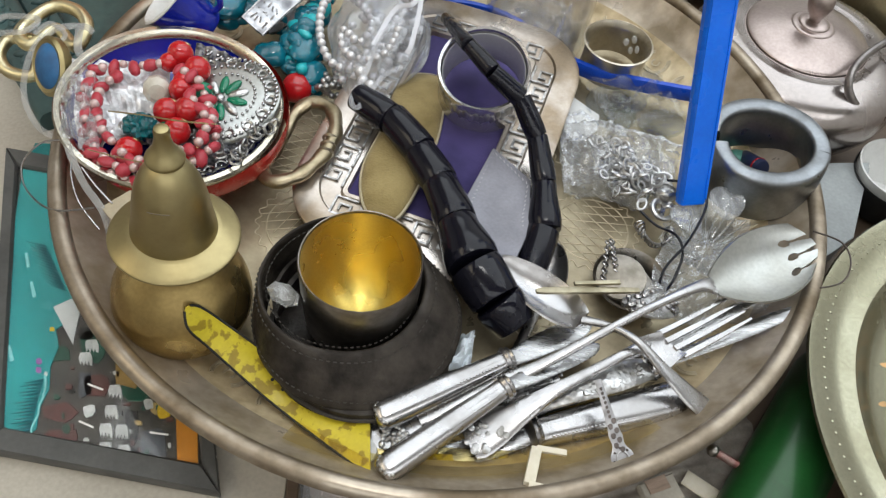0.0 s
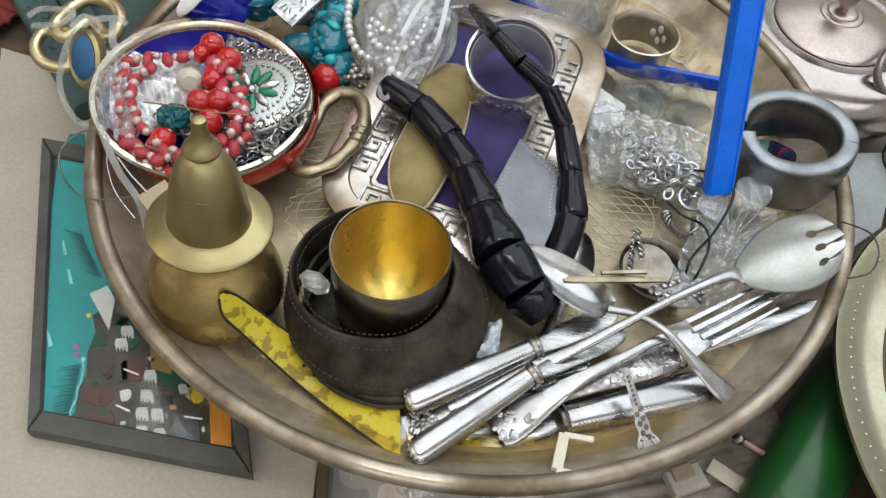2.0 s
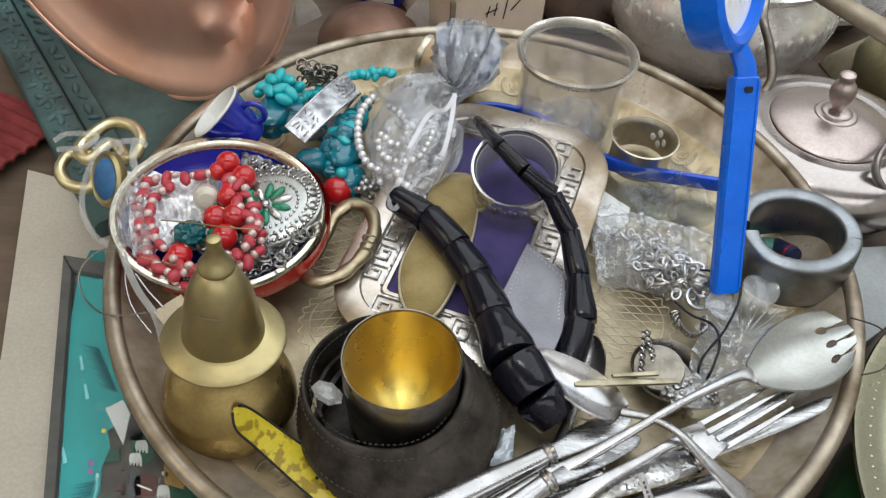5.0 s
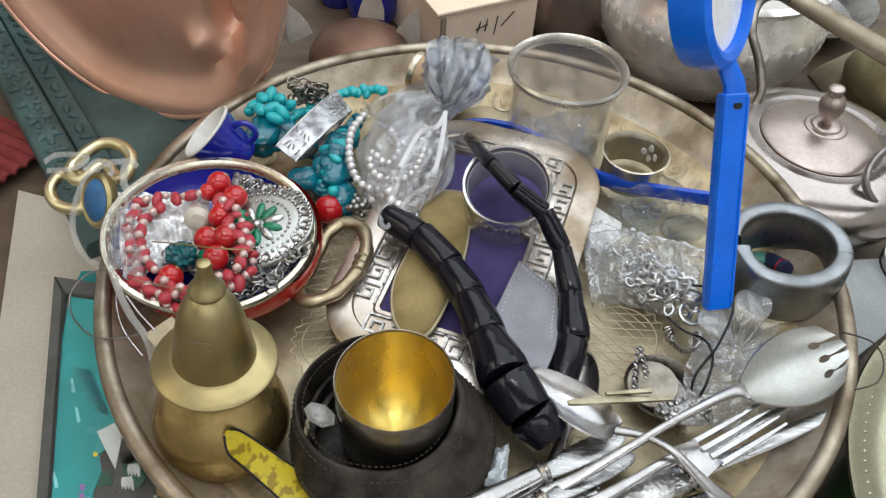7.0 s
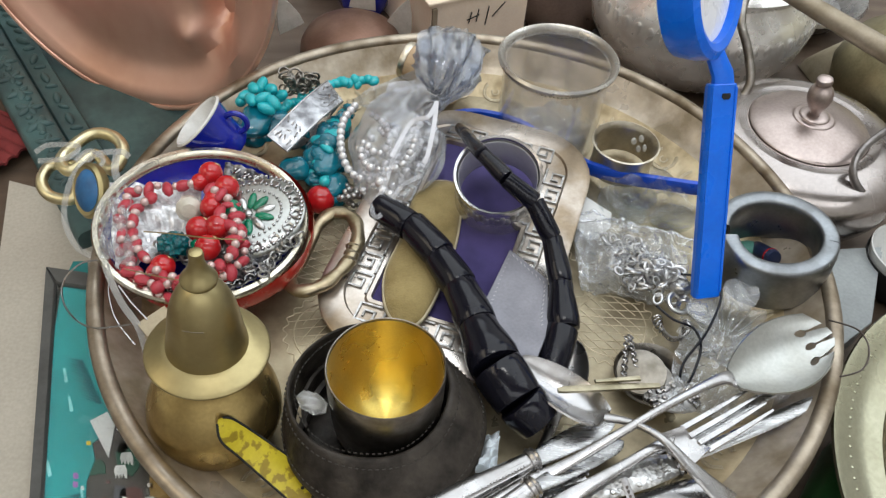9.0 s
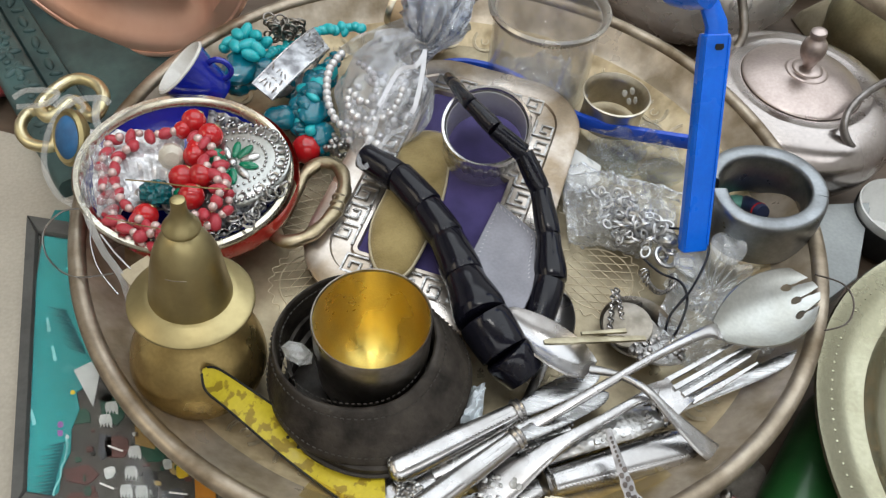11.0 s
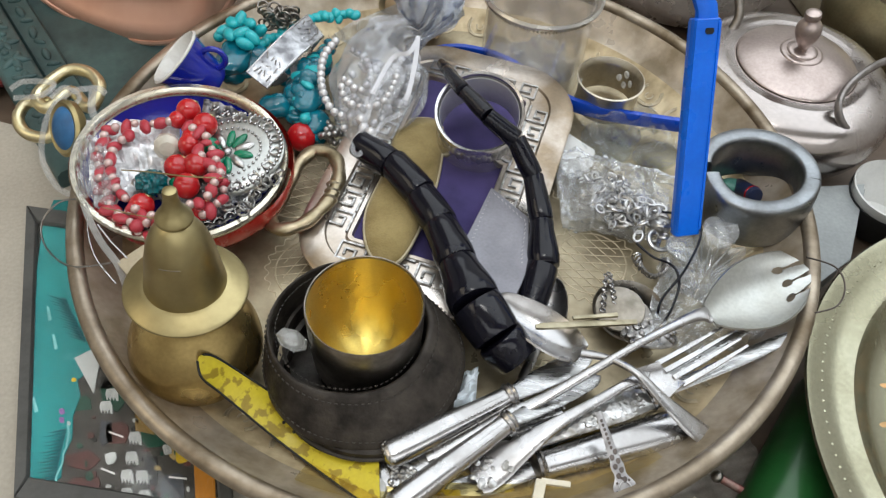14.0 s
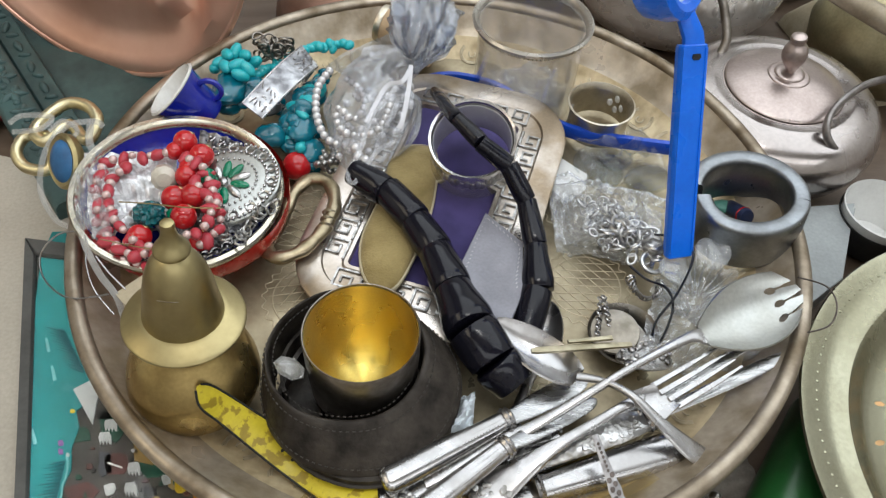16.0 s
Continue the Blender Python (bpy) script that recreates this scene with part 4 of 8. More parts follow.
# ---- the brass plate by the tray ----
plate = thing("brass_plate", pose(0.394, -0.201, -0.012), "large pale brass plate with a beaded rim and engraved centre", "plate")
part("plate_body", lathe(B(), [(0, 0.006), (0.100, 0.006), (0.128, 0.007), (0.138, 0.012), (0.146, 0.022), (0.1495, 0.0245), (0.153, 0.0235), (0.168, 0.027), (0.177, 0.031), (0.1815, 0.032), (0.1825, 0.0305), (0.181, 0.0285),
    (0.168, 0.0235), (0.150, 0.019), (0.140, 0.008), (0.128, 0.002), (0, 0.0015)], 120), plate_brass, plate)
bm = B()
for i in range(150):
    a = 2 * math.pi * i / 150
    bead(bm, (0.1705 * math.cos(a), 0.1705 * math.sin(a), 0.0275), 0.0013, 6, 4)
tagged(part("rim_beading", bm, plate_brass, plate), kind="stuff")
bm = B()
rng = random.Random(9)
for i in range(26):
    a = 2 * math.pi * i / 26
    for k in range(3):
        r = 0.125 - 0.017 * k
        bead(bm, (0, 0, 0), 0.008, 8, 5, pose(r * math.cos(a + 0.1 * k), r * math.sin(a + 0.1 * k), 0.0062, 0, 0, math.degrees(a) + rng.uniform(-30, 30)) @ Matrix.Diagonal((1.0, 0.45, 0.1, 1)))
tagged(part("engraved_leaves", bm, surface("orange_copper", (0.50, 0.30, 0.14), 0.4, 1, dirt=(0.3, 0.2, 0.1)), plate, "coppery engraved leaf pattern"), kind="stuff")
solo("plate_prop", block(B(), -0.06, 0.06, -0.06, 0.06, 0, 0.0325, 0.002), dark_frame, pose(0.43, -0.20, TABLE), "dark block under the brass plate", "block", smooth=False)


# ---- the covered sugar pot ----
def sugar_pot():
    kb = Vector((0.2953, 0.1413, 0.0300))
    t = thing("sugar_pot", pose(kb.x, kb.y, TABLE), "round blushed silver sugar pot with a domed lid and knob", "pot")
    Z = 0.030 - TABLE
    part("pot_body", lathe(B(), spline([(0, 0.0), (0.050, 0.0), (0.060, 0.004), (0.078, 0.020), (0.0885, 0.038), (0.0915, 0.052), (0.0895, 0.064), (0.0825, 0.0745), (0.0715, 0.0810), (0.0600, 0.0832), (0.0520, 0.0830), (0.0, 0.0825)], 3), 80), pale_pot, t, "pale silver body")
    lid_ob = part("pot_lid", lathe(B(), spline([(0.0, Z + 0.0108), (0.0135, Z + 0.0104), (0.0180, Z + 0.0092), (0.0260, Z + 0.0080), (0.0360, Z + 0.0058), (0.0430, Z + 0.0032), (0.0475, Z + 0.0012), (0.0497, Z - 0.0004), (0.0495, Z - 0.0016), (0.0470, Z - 0.0020), (0.0, Z - 0.0018)], 3), 80), pink_metal, t, "rosy domed lid")
    # dark ring stands in for shade under the lid's lower edge
    part("lid_edge", sweep(B(), [(0.0493 * math.cos(w), 0.0493 * math.sin(w), Z - 0.0014, 0.0010, 0.0010) for w in np.linspace(0, 2 * math.pi, 64, endpoint=False)], 6, True), dark_iron, lid_ob, "dark ring for the shade under the lid")
    part("knob_collar", lathe(B(), spline([(0.0, Z + 0.0140), (0.0085, Z + 0.0138), (0.0122, Z + 0.0124), (0.0128, Z + 0.0112), (0.0155, Z + 0.0110), (0.0172, Z + 0.0102), (0.0178, Z + 0.0088)], 3), 48), pink_metal, lid_ob)
    part("knob", lathe(B(), spline([(0.0040, Z + 0.0105), (0.0042, Z + 0.0150), (0.0060, Z + 0.0195), (0.0092, Z + 0.0260), (0.0102, Z + 0.0320), (0.0090, Z + 0.0375), (0.0062, Z + 0.0415), (0.0056, Z + 0.0435), (0.0066, Z + 0.0455), (0.0060, Z + 0.0485)], 3) + [(0.0028, Z + 0.0505), (0, Z + 0.0507)], 32, pose(0, 0, Z + 0.010, 0, -9, 0) @ pose(0, 0, -Z - 0.010)), pink_metal, lid_ob)
    arc = [(*(Vector(p) - Vector((kb.x, kb.y, TABLE))), 0.0030, 0.0036) for p in ((0.3459, 0.0780, 0.0050), (0.3172, 0.0703, 0.0220), (0.3080, 0.0795, 0.0360), (0.3199, 0.0974, 0.0440), (0.3548, 0.1250, 0.0440), (0.3920, 0.1413, 0.0400))]
    part("handle", sweep(B(), spline(arc, 6), 10), surface("grey_handle_metal", (0.34, 0.32, 0.31), 0.36, 0.9, scale=50, dirt=(0.2, 0.18, 0.17)), t, "grey curved metal handle")
    return t


sugar_pot()
cupw = thing("white_cup", pose(*(0.3645, 0.0356, -0.0100)[:2], TABLE), "white enamel cup with a dark outside beside the pot", "cup")
part("cup_wall", lathe(B(), [(0, 0.0), (0.020, 0.0), (0.024, 0.004), (0.031, 0.024), (0.034, 0.044), (0.0330, 0.0445), (0.030, 0.026), (0.022, 0.006), (0, 0.005)], 48), white_enamel, cupw)
part("dark_band", lathe(B(), [(0.0245, 0.004), (0.0318, 0.024), (0.0335, 0.036), (0.0345, 0.036), (0.0325, 0.024), (0.0252, 0.004), (0.0245, 0.004)], 48), ink, cupw)
solo("grey_card", slab(B(), [p[:2] for p in ((0.2956, 0.0456, -0.0200), (0.3471, 0.0508, -0.0200), (0.3088, -0.0277, -0.0200), (0.2691, -0.0561, -0.0200))], -0.0235, -0.0205), grey_card, Matrix(), "smooth grey card sticking out beside the tray", "card", smooth=False)
solo("card_box", slab(B(), [p[:2] for p in ((0.2998, 0.0435, -0.0200), (0.3487, 0.0485, -0.0200), (0.3106, -0.0223, -0.0200), (0.2732, -0.0508, -0.0200))], TABLE, -0.0240), grey_card, Matrix(), "low grey box beside the tray", "box", smooth=False)


# ---- the hammered pot, kettle spout and hook handle at the back ----
def hammered_pot():
    t = thing("hammered_pot", pose(0.262, 0.375, TABLE), "large dark hammered silver pot with an embossed rim", "pot")
    part("pot_body", lathe(B(), [(0, 0.0), (0.075, 0.0), (0.095, 0.012), (0.112, 0.040), (0.118, 0.068), (0.113, 0.092), (0.104, 0.104), (0.102, 0.110), (0.110, 0.118), (0.112, 0.122), (0.106, 0.126), (0.098, 0.118), (0.098, 0.104), (0, 0.100)], 80), hammered, t)
    for i in range(26):
        a = math.pi + math.pi * i / 25
        bm = B()
        bead(bm, (0, 0, 0), 0.0055, 8, 6, pose(0.1172 * math.cos(a), 0.1166 * math.sin(a), 0.075, 0, 0, math.degrees(a)) @ Matrix.Diagonal((0.22, 0.8, 1.5, 1)))
        part("embossed_boss", bm, hammered, t)
    return t


hammered_pot()
hook = [(*p, 0.0040, 0.0040) for p in ((0.2488, 0.1842, 0.0200), (0.2568, 0.1933, 0.0350), (0.2530, 0.2117, 0.0550), (0.2439, 0.2249, 0.0750), (0.2495, 0.2454, 0.0880), (0.2640, 0.2565, 0.0920), (0.2802, 0.2514, 0.0920))]
kettle = thing("kettle_handle", pose(0, 0, 0), "aged brass kettle arm with a bent dark iron hook", "kettle")
part("hook", sweep(B(), spline(hook, 6), 10), steel_dark, kettle, "bent dark iron hook")
arm = [(*(0.2764, 0.2639, 0.0920), 0.0075, 0.0075), (*(0.3150, 0.2271, 0.0850), 0.0085, 0.0085), (*(0.3595, 0.1901, 0.0750), 0.0095, 0.0095), (*(0.4210, 0.1488, 0.0600), 0.011, 0.011)]
part("arm", sweep(B(), spline(arm, 5), 16), surface("dusty_brass", (0.36, 0.31, 0.24), 0.5, 0.6, scale=30, dirt=(0.2, 0.16, 0.1)), kettle)
kx = (0.4189, 0.2109, 0.0200)
part("kettle_body", lathe(B(), [(0, -0.065), (0.05, -0.065), (0.07, -0.045), (0.075, -0.02), (0.065, 0.01), (0.045, 0.028), (0.03, 0.035), (0, 0.036)], 48, pose(kx[0] + 0.03, kx[1] + 0.05, 0.020)), surface("old_kettle_brass", (0.36, 0.32, 0.2), 0.45, 1, scale=25, dirt=(0.22, 0.19, 0.11)), kettle)
bm = B()
def mound(u, v):
    k = max(0.0, math.sin(math.pi * u) * math.sin(math.pi * v)) ** 0.4
    fold = 0.010 * math.sin(11 * u + 4 * v) * k + 0.012 * noise.noise((6 * u, 6 * v, 4)) * k
    return Vector((0.17 * (u - 0.5) + 0.3 * fold, 0.15 * (v - 0.5) - 0.3 * fold, 0.002 + 0.082 * k + fold))
shell(bm, mound, 44, 38, 0.0015)
rp0 = (0.3961, 0.2603, 0.0000)
solo("cream_rag", bm, surface("cream_rag", (0.36, 0.31, 0.22), 0.8, scale=40, dirt=(0.24, 0.20, 0.13), bump=0.6), Matrix.Translation((rp0[0] + 0.085, rp0[1] + 0.035, TABLE)) @ pose(0, 0, 0, 0, 0, 10), "crumpled cream rag heaped behind the pot", "rag")

# silver dish at the far back on the right
solo("silver_dish", lathe(B(), [(0, 0.0), (0.05, 0.0), (0.07, 0.01), (0.085, 0.03), (0.090, 0.032), (0.088, 0.036), (0.080, 0.032), (0.066, 0.014), (0, 0.008)], 64), silver, pose(0.40, 0.47, TABLE), "wide shallow silver dish at the back", "dish")

# ---- lotus bowl with pale points, blue pots, marked box ----
lotus = thing("lotus_bowl", pose(-0.105, 0.335, TABLE), "brown copper domed bowl with pale pointed petals behind it", "bowl")
part("bowl_body", lathe(B(), [(0, 0.047), (0.020, 0.0455), (0.034, 0.041), (0.046, 0.033), (0.053, 0.022), (0.055, 0.010), (0.053, 0.0), (0, 0.0)], 64), surface("brown_copper", (0.26, 0.15, 0.11), 0.36, 0.7, scale=30, dirt=(0.17, 0.09, 0.06)), lotus)
petal_white = surface("pale_petal", (0.62, 0.60, 0.55), 0.45, 0.3, scale=60, dirt=(0.48, 0.46, 0.41))
for px, py, lean, turn in ((-0.063, 0.012, -12, 30), (0.008, 0.056, 6, 0), (0.047, 0.012, 16, -20)):
    q = pose(px, py, 0.027, 0, 0, turn) @ pose(0, 0, 0, 84, 0, 0) @ pose(0, 0, 0, 0, 0, -lean)
    bm = B()
    slab(bm, [(-0.015, 0), (-0.0135, 0.012), (-0.008, 0.028), (-0.001, 0.042), (0.007, 0.027), (0.0125, 0.012), (0.014, 0)], -0.0010, 0.0010, 0.0004, q)
    part("petal", bm, petal_white, lotus, "pale silvered petal point")


def blue_pot(x, y, z, r, h):
    t = thing("blue_pot", pose(x, y, z), "cobalt blue glazed pot with a pale rim", "pot", "blue pots")
    part("pot_body", lathe(B(), [(0, 0), (r * 0.7, 0), (r * 0.95, h * 0.3), (r, h * 0.7), (r * 0.92, h), (r * 0.84, h * 0.97), (r * 0.9, h * 0.6), (0, h * 0.1)], 48), blue_enamel, t)
    part("pale_rim", lathe(B(), [(r * 0.84, h * 0.97), (r * 0.88, h * 1.03), (r * 0.95, h * 1.02), (r * 0.96, h * 0.96)], 48), white_enamel, t)


blue_pot(-0.098, 0.432, TABLE, 0.030, 0.045)
blue_pot(-0.140, 0.475, TABLE, 0.032, 0.075)


def marked_box():
    c = Vector((-0.0246, 0.3252, 0.0180))
    d = Vector((0.0780, 0.3739, 0.0180))
    ang = math.degrees(math.atan2(d.y - c.y, d.x - c.x))
    w = (d - c).length
    t = thing("card_box", Matrix.Translation((c.x, c.y, TABLE)) @ pose(0, 0, 0, 0, 0, ang), "cream cardboard box with handwritten marks on its side", "box")
    part("box_body", block(B(), 0, w, 0, 0.12, 0, 0.018 - TABLE, 0.0015), card, t, smooth=False)
    part("lid_flap", block(B(), -0.004, w + 0.003, -0.003, 0.123, 0.018 - TABLE + 0.0005, 0.018 - TABLE + 0.004, 0.0008), card, t, smooth=False)
    # darker brown strip down the front left corner
    part("corner_strip", block(B(), 0.001, 0.006, -0.0035, -0.0002, 0.008, 0.0700, 0.0003), surface("box_edge", (0.25, 0.19, 0.13), 0.8), t, "brown strip down the corner of the box")
    for x0, z0, x1, z1 in ((0.042, 0.048, 0.056, 0.0515), (0.044, 0.044, 0.047, 0.056), (0.053, 0.044, 0.055, 0.058), (0.064, 0.038, 0.067, 0.059), (0.072, 0.046, 0.086, 0.060)):
        part("ink_mark", sweep(B(), [(x0, -0.0006, z0, 0.0007, 0.0006), (x1, -0.0006, z1, 0.0007, 0.0006)], 6, up=(0, 1, 0)), ink, t)
    return t


marked_box()
tall = thing("pink_pot", pose(0.128, 0.43, TABLE), "dusky copper pot standing behind the tray", "pot")
part("pot_body", lathe(B(), [(0, 0), (0.04, 0), (0.055, 0.02), (0.06, 0.05), (0.055, 0.085), (0.040, 0.105), (0.038, 0.115), (0, 0.114)], 48), pink_metal, tall)


# ---- cutlery heap ----
def along(pts, n=6):
    return spline(pts, n)


def bowl_shell(t, name, tip, neck, half, depth, material, thick=0.0012, squareness=1.0, tilt=0.0):
    """A spoon bowl between its tip and its neck."""
    tip, neck = Vector(tip), Vector(neck)
    ax = tip - neck
    L = ax.length
    ax.normalize()
    side = ax.cross(Vector((0, 0, 1))).normalized()
    side = (Matrix.Rotation(radians(tilt), 3, ax) @ side)
    upv = side.cross(ax).normalized()

    def f(u, v):
        x = u
        w = half * max(0.02, (math.sin(math.pi * min(1, 0.06 + 0.94 * x) ** 0.85)) ** (0.5 * squareness))
        s = 2 * v - 1
        d = depth * (1 - s * s) * math.sin(math.pi * min(max(x, 0), 1)) ** 0.7
        return neck + ax * (L * x) + side * (w * s) - upv * d
    return part(name, shell(B(), f, 28, 15, thick), material, t)


# the four-tined fork on top
def fork():
    end, mid, neck, root = Vector((0.0108, -0.2151, 0.0140)), Vector((0.0592, -0.1875, 0.0280)), Vector((0.1060, -0.1627, 0.0340)), Vector((0.1213, -0.1645, 0.0320))
    t = thing("dinner_fork", pose(0, 0, 0), "silver dinner fork with an ornate shell handle end", "fork", "cutlery heap")
    hd = [(*end, 0.0105, 0.0012), (*lerp(end, mid, 0.10), 0.0118, 0.0013), (*lerp(end, mid, 0.30), 0.0108, 0.0014), (*lerp(end, mid, 0.6), 0.0072, 0.0015), (*mid, 0.0042, 0.0018), (*lerp(mid, neck, 0.5), 0.0032, 0.0020), (*neck, 0.0034, 0.0020), (*lerp(neck, root, 0.5), 0.0080, 0.0014)]
    part("handle", sweep(B(), along(hd, 6), 12, power=0.8), silver, t)
    bm = B()
    rng = random.Random(2)
    d = (mid - end).normalized()
    sd = d.cross(Vector((0, 0, 1))).normalized()
    for k in range(16):
        p = end + d * rng.uniform(-0.001, 0.020) + sd * rng.uniform(-0.0085, 0.0085) + Vector((0, 0, 0.0012))
        bead(bm, p, rng.uniform(0.0014, 0.0030), 8, 5, squash=0.3)
    tagged(part("shell_ornament", bm, plated, t, "embossed shell ornament"), kind="stuff")
    # the head: a dished plate and four tines
    tl, tr = Vector((0.1059, -0.1561, 0.0340)), Vector((0.1257, -0.1719, 0.0300))
    tips = [Vector(p) for p in ((0.1685, -0.1249, 0.0360), (0.1720, -0.1299, 0.0360), (0.1768, -0.1337, 0.0350), (0.1799, -0.1387, 0.0350))]
    roots = [tl.lerp(tr, (k + 0.5) / 4) for k in range(4)]

    def f(u, v):
        a = tl.lerp(tr, v)
        b = (roots[0].lerp(tips[0], 0.24)).lerp(roots[3].lerp(tips[3], 0.24), v)
        n0 = neck.lerp(tl.lerp(tr, 0.5), 0.35)
        p = n0.lerp(a, math.sin(math.pi / 2 * min(1, u / 0.4))) if u < 0.4 else a.lerp(b, (u - 0.4) / 0.6)
        return p - Vector((0, 0, 0.0030 * (1 - (2 * v - 1) ** 2) * (0.4 + 0.6 * u)))
    part("head", shell(B(), f, 16, 10, 0.0014), silver, t)
    for r, q in zip(roots, tips):
        s = r.lerp(q, 0.22)
        m2 = s.lerp(q, 0.5) - Vector((0, 0, 0.0022))
        s = s - Vector((0, 0, 0.0022))
        part("tine", sweep(B(), along([(*s, 0.0019, 0.0010), (*m2, 0.0017, 0.0010), (*q, 0.0008, 0.0007)], 5), 8, power=0.7), silver, t)
    return t


fork()


def teaspoon():
    t = thing("teaspoon", pose(0, 0, 0), "plain silver teaspoon lying across the heap of cutlery", "spoon", "cutlery heap")
    neck = (0.0765, -0.1450, 0.0340)
    bowl_shell(t, "bowl", (0.0287, -0.1050, 0.0360), neck, 0.0150, 0.0095, silver, tilt=6)
    hd = [(*neck, 0.0030, 0.0018), (*(0.0915, -0.1510, 0.0380), 0.0022, 0.0019), (*(0.1052, -0.1628, 0.0420), 0.0024, 0.0018), (*(0.1197, -0.1763, 0.0360), 0.0040, 0.0014), (*(0.1374, -0.1880, 0.0260), 0.0068, 0.0012), (*(0.1486, -0.1927, 0.0200), 0.0070, 0.0011), (*(0.1537, -0.1946, 0.0170), 0.0040, 0.0009)]
    part("handle", sweep(B(), along(hd, 6), 12, power=0.8), silver, t)


teaspoon()


def spork():
    t = thing("serving_spork", pose(0, 0, 0), "satin silver serving spoon with notched tines", "serving spoon", "cutlery heap")
    neck, tip = Vector((0.1572, -0.1215, 0.0420)), Vector((0.2300, -0.0898, 0.0500))
    ax = (tip - neck).normalized()
    L = (tip - neck).length
    side = ax.cross(Vector((0, 0, 1))).normalized()
    side = Matrix.Rotation(radians(10), 3, ax) @ side
    upv = side.cross(ax)
    half = 0.0235
    notches = (-0.42, 0.02, 0.46)
    bm = B()
    nu, nv = 110, 121
    g = {}

    def wid(u):
        return half * (math.sin(math.pi * (0.07 + 0.66 * u)) ** 0.75)
    for i in range(nu):
        for j in range(nv):
            u, s = i / (nu - 1), 2 * j / (nv - 1) - 1
            w = wid(u)
            end = 1 - 0.16 * s * s - 0.10 * max(0, s) 
            x = L * u * end
            d = 0.0090 * (1 - s * s) * math.sin(math.pi * (0.05 + 0.75 * u)) ** 0.8
            g[i, j] = bm.verts.new(neck + ax * x + side * (w * s) - upv * d)

    def cut(u, s):
        for c in notches:
            dx = (s - c)
            if u > 0.80 and abs(dx) < 0.030 + 0.06 * max(0, u - 0.88) / 0.12:
                return True
            if ((u - 0.785) / 0.050) ** 2 + (dx / 0.105) ** 2 < 1:
                return True
        return False
    for i in range(nu - 1):
        for j in range(nv - 1):
            u, s = (i + 0.5) / (nu - 1), 2 * (j + 0.5) / (nv - 1) - 1
            if not cut(u, s):
                bm.faces.new((g[i, j], g[i + 1, j], g[i + 1, j + 1], g[i, j + 1]))
    bmesh.ops.delete(bm, geom=[v for v in bm.verts if not v.link_faces], context="VERTS")
    bmesh.ops.recalc_face_normals(bm, faces=bm.faces)
    bmesh.ops.solidify(bm, geom=bm.faces[:], thickness=0.0013)
    part("bowl", bm, satin_silver, t, "pale satin bowl with three notches")
    hd = [(*neck, 0.0062, 0.0018), (*(0.1464, -0.1242, 0.0440), 0.0034, 0.0024), (*(0.1150, -0.1401, 0.0430), 0.0026, 0.0024), (*(0.0813, -0.1578, 0.0360), 0.0028, 0.0020), (*(0.0524, -0.1721, 0.0280), 0.0034, 0.0016), (*(0.0271, -0.1827, 0.0220), 0.0046, 0.0014), (*(0.0019, -0.1940, 0.0180), 0.0062, 0.0013), (*(-0.0167, -0.2024, 0.0160), 0.0060, 0.0012)]
    part("handle", sweep(B(), along(hd, 6), 12, power=0.8), silver, t)


spork()


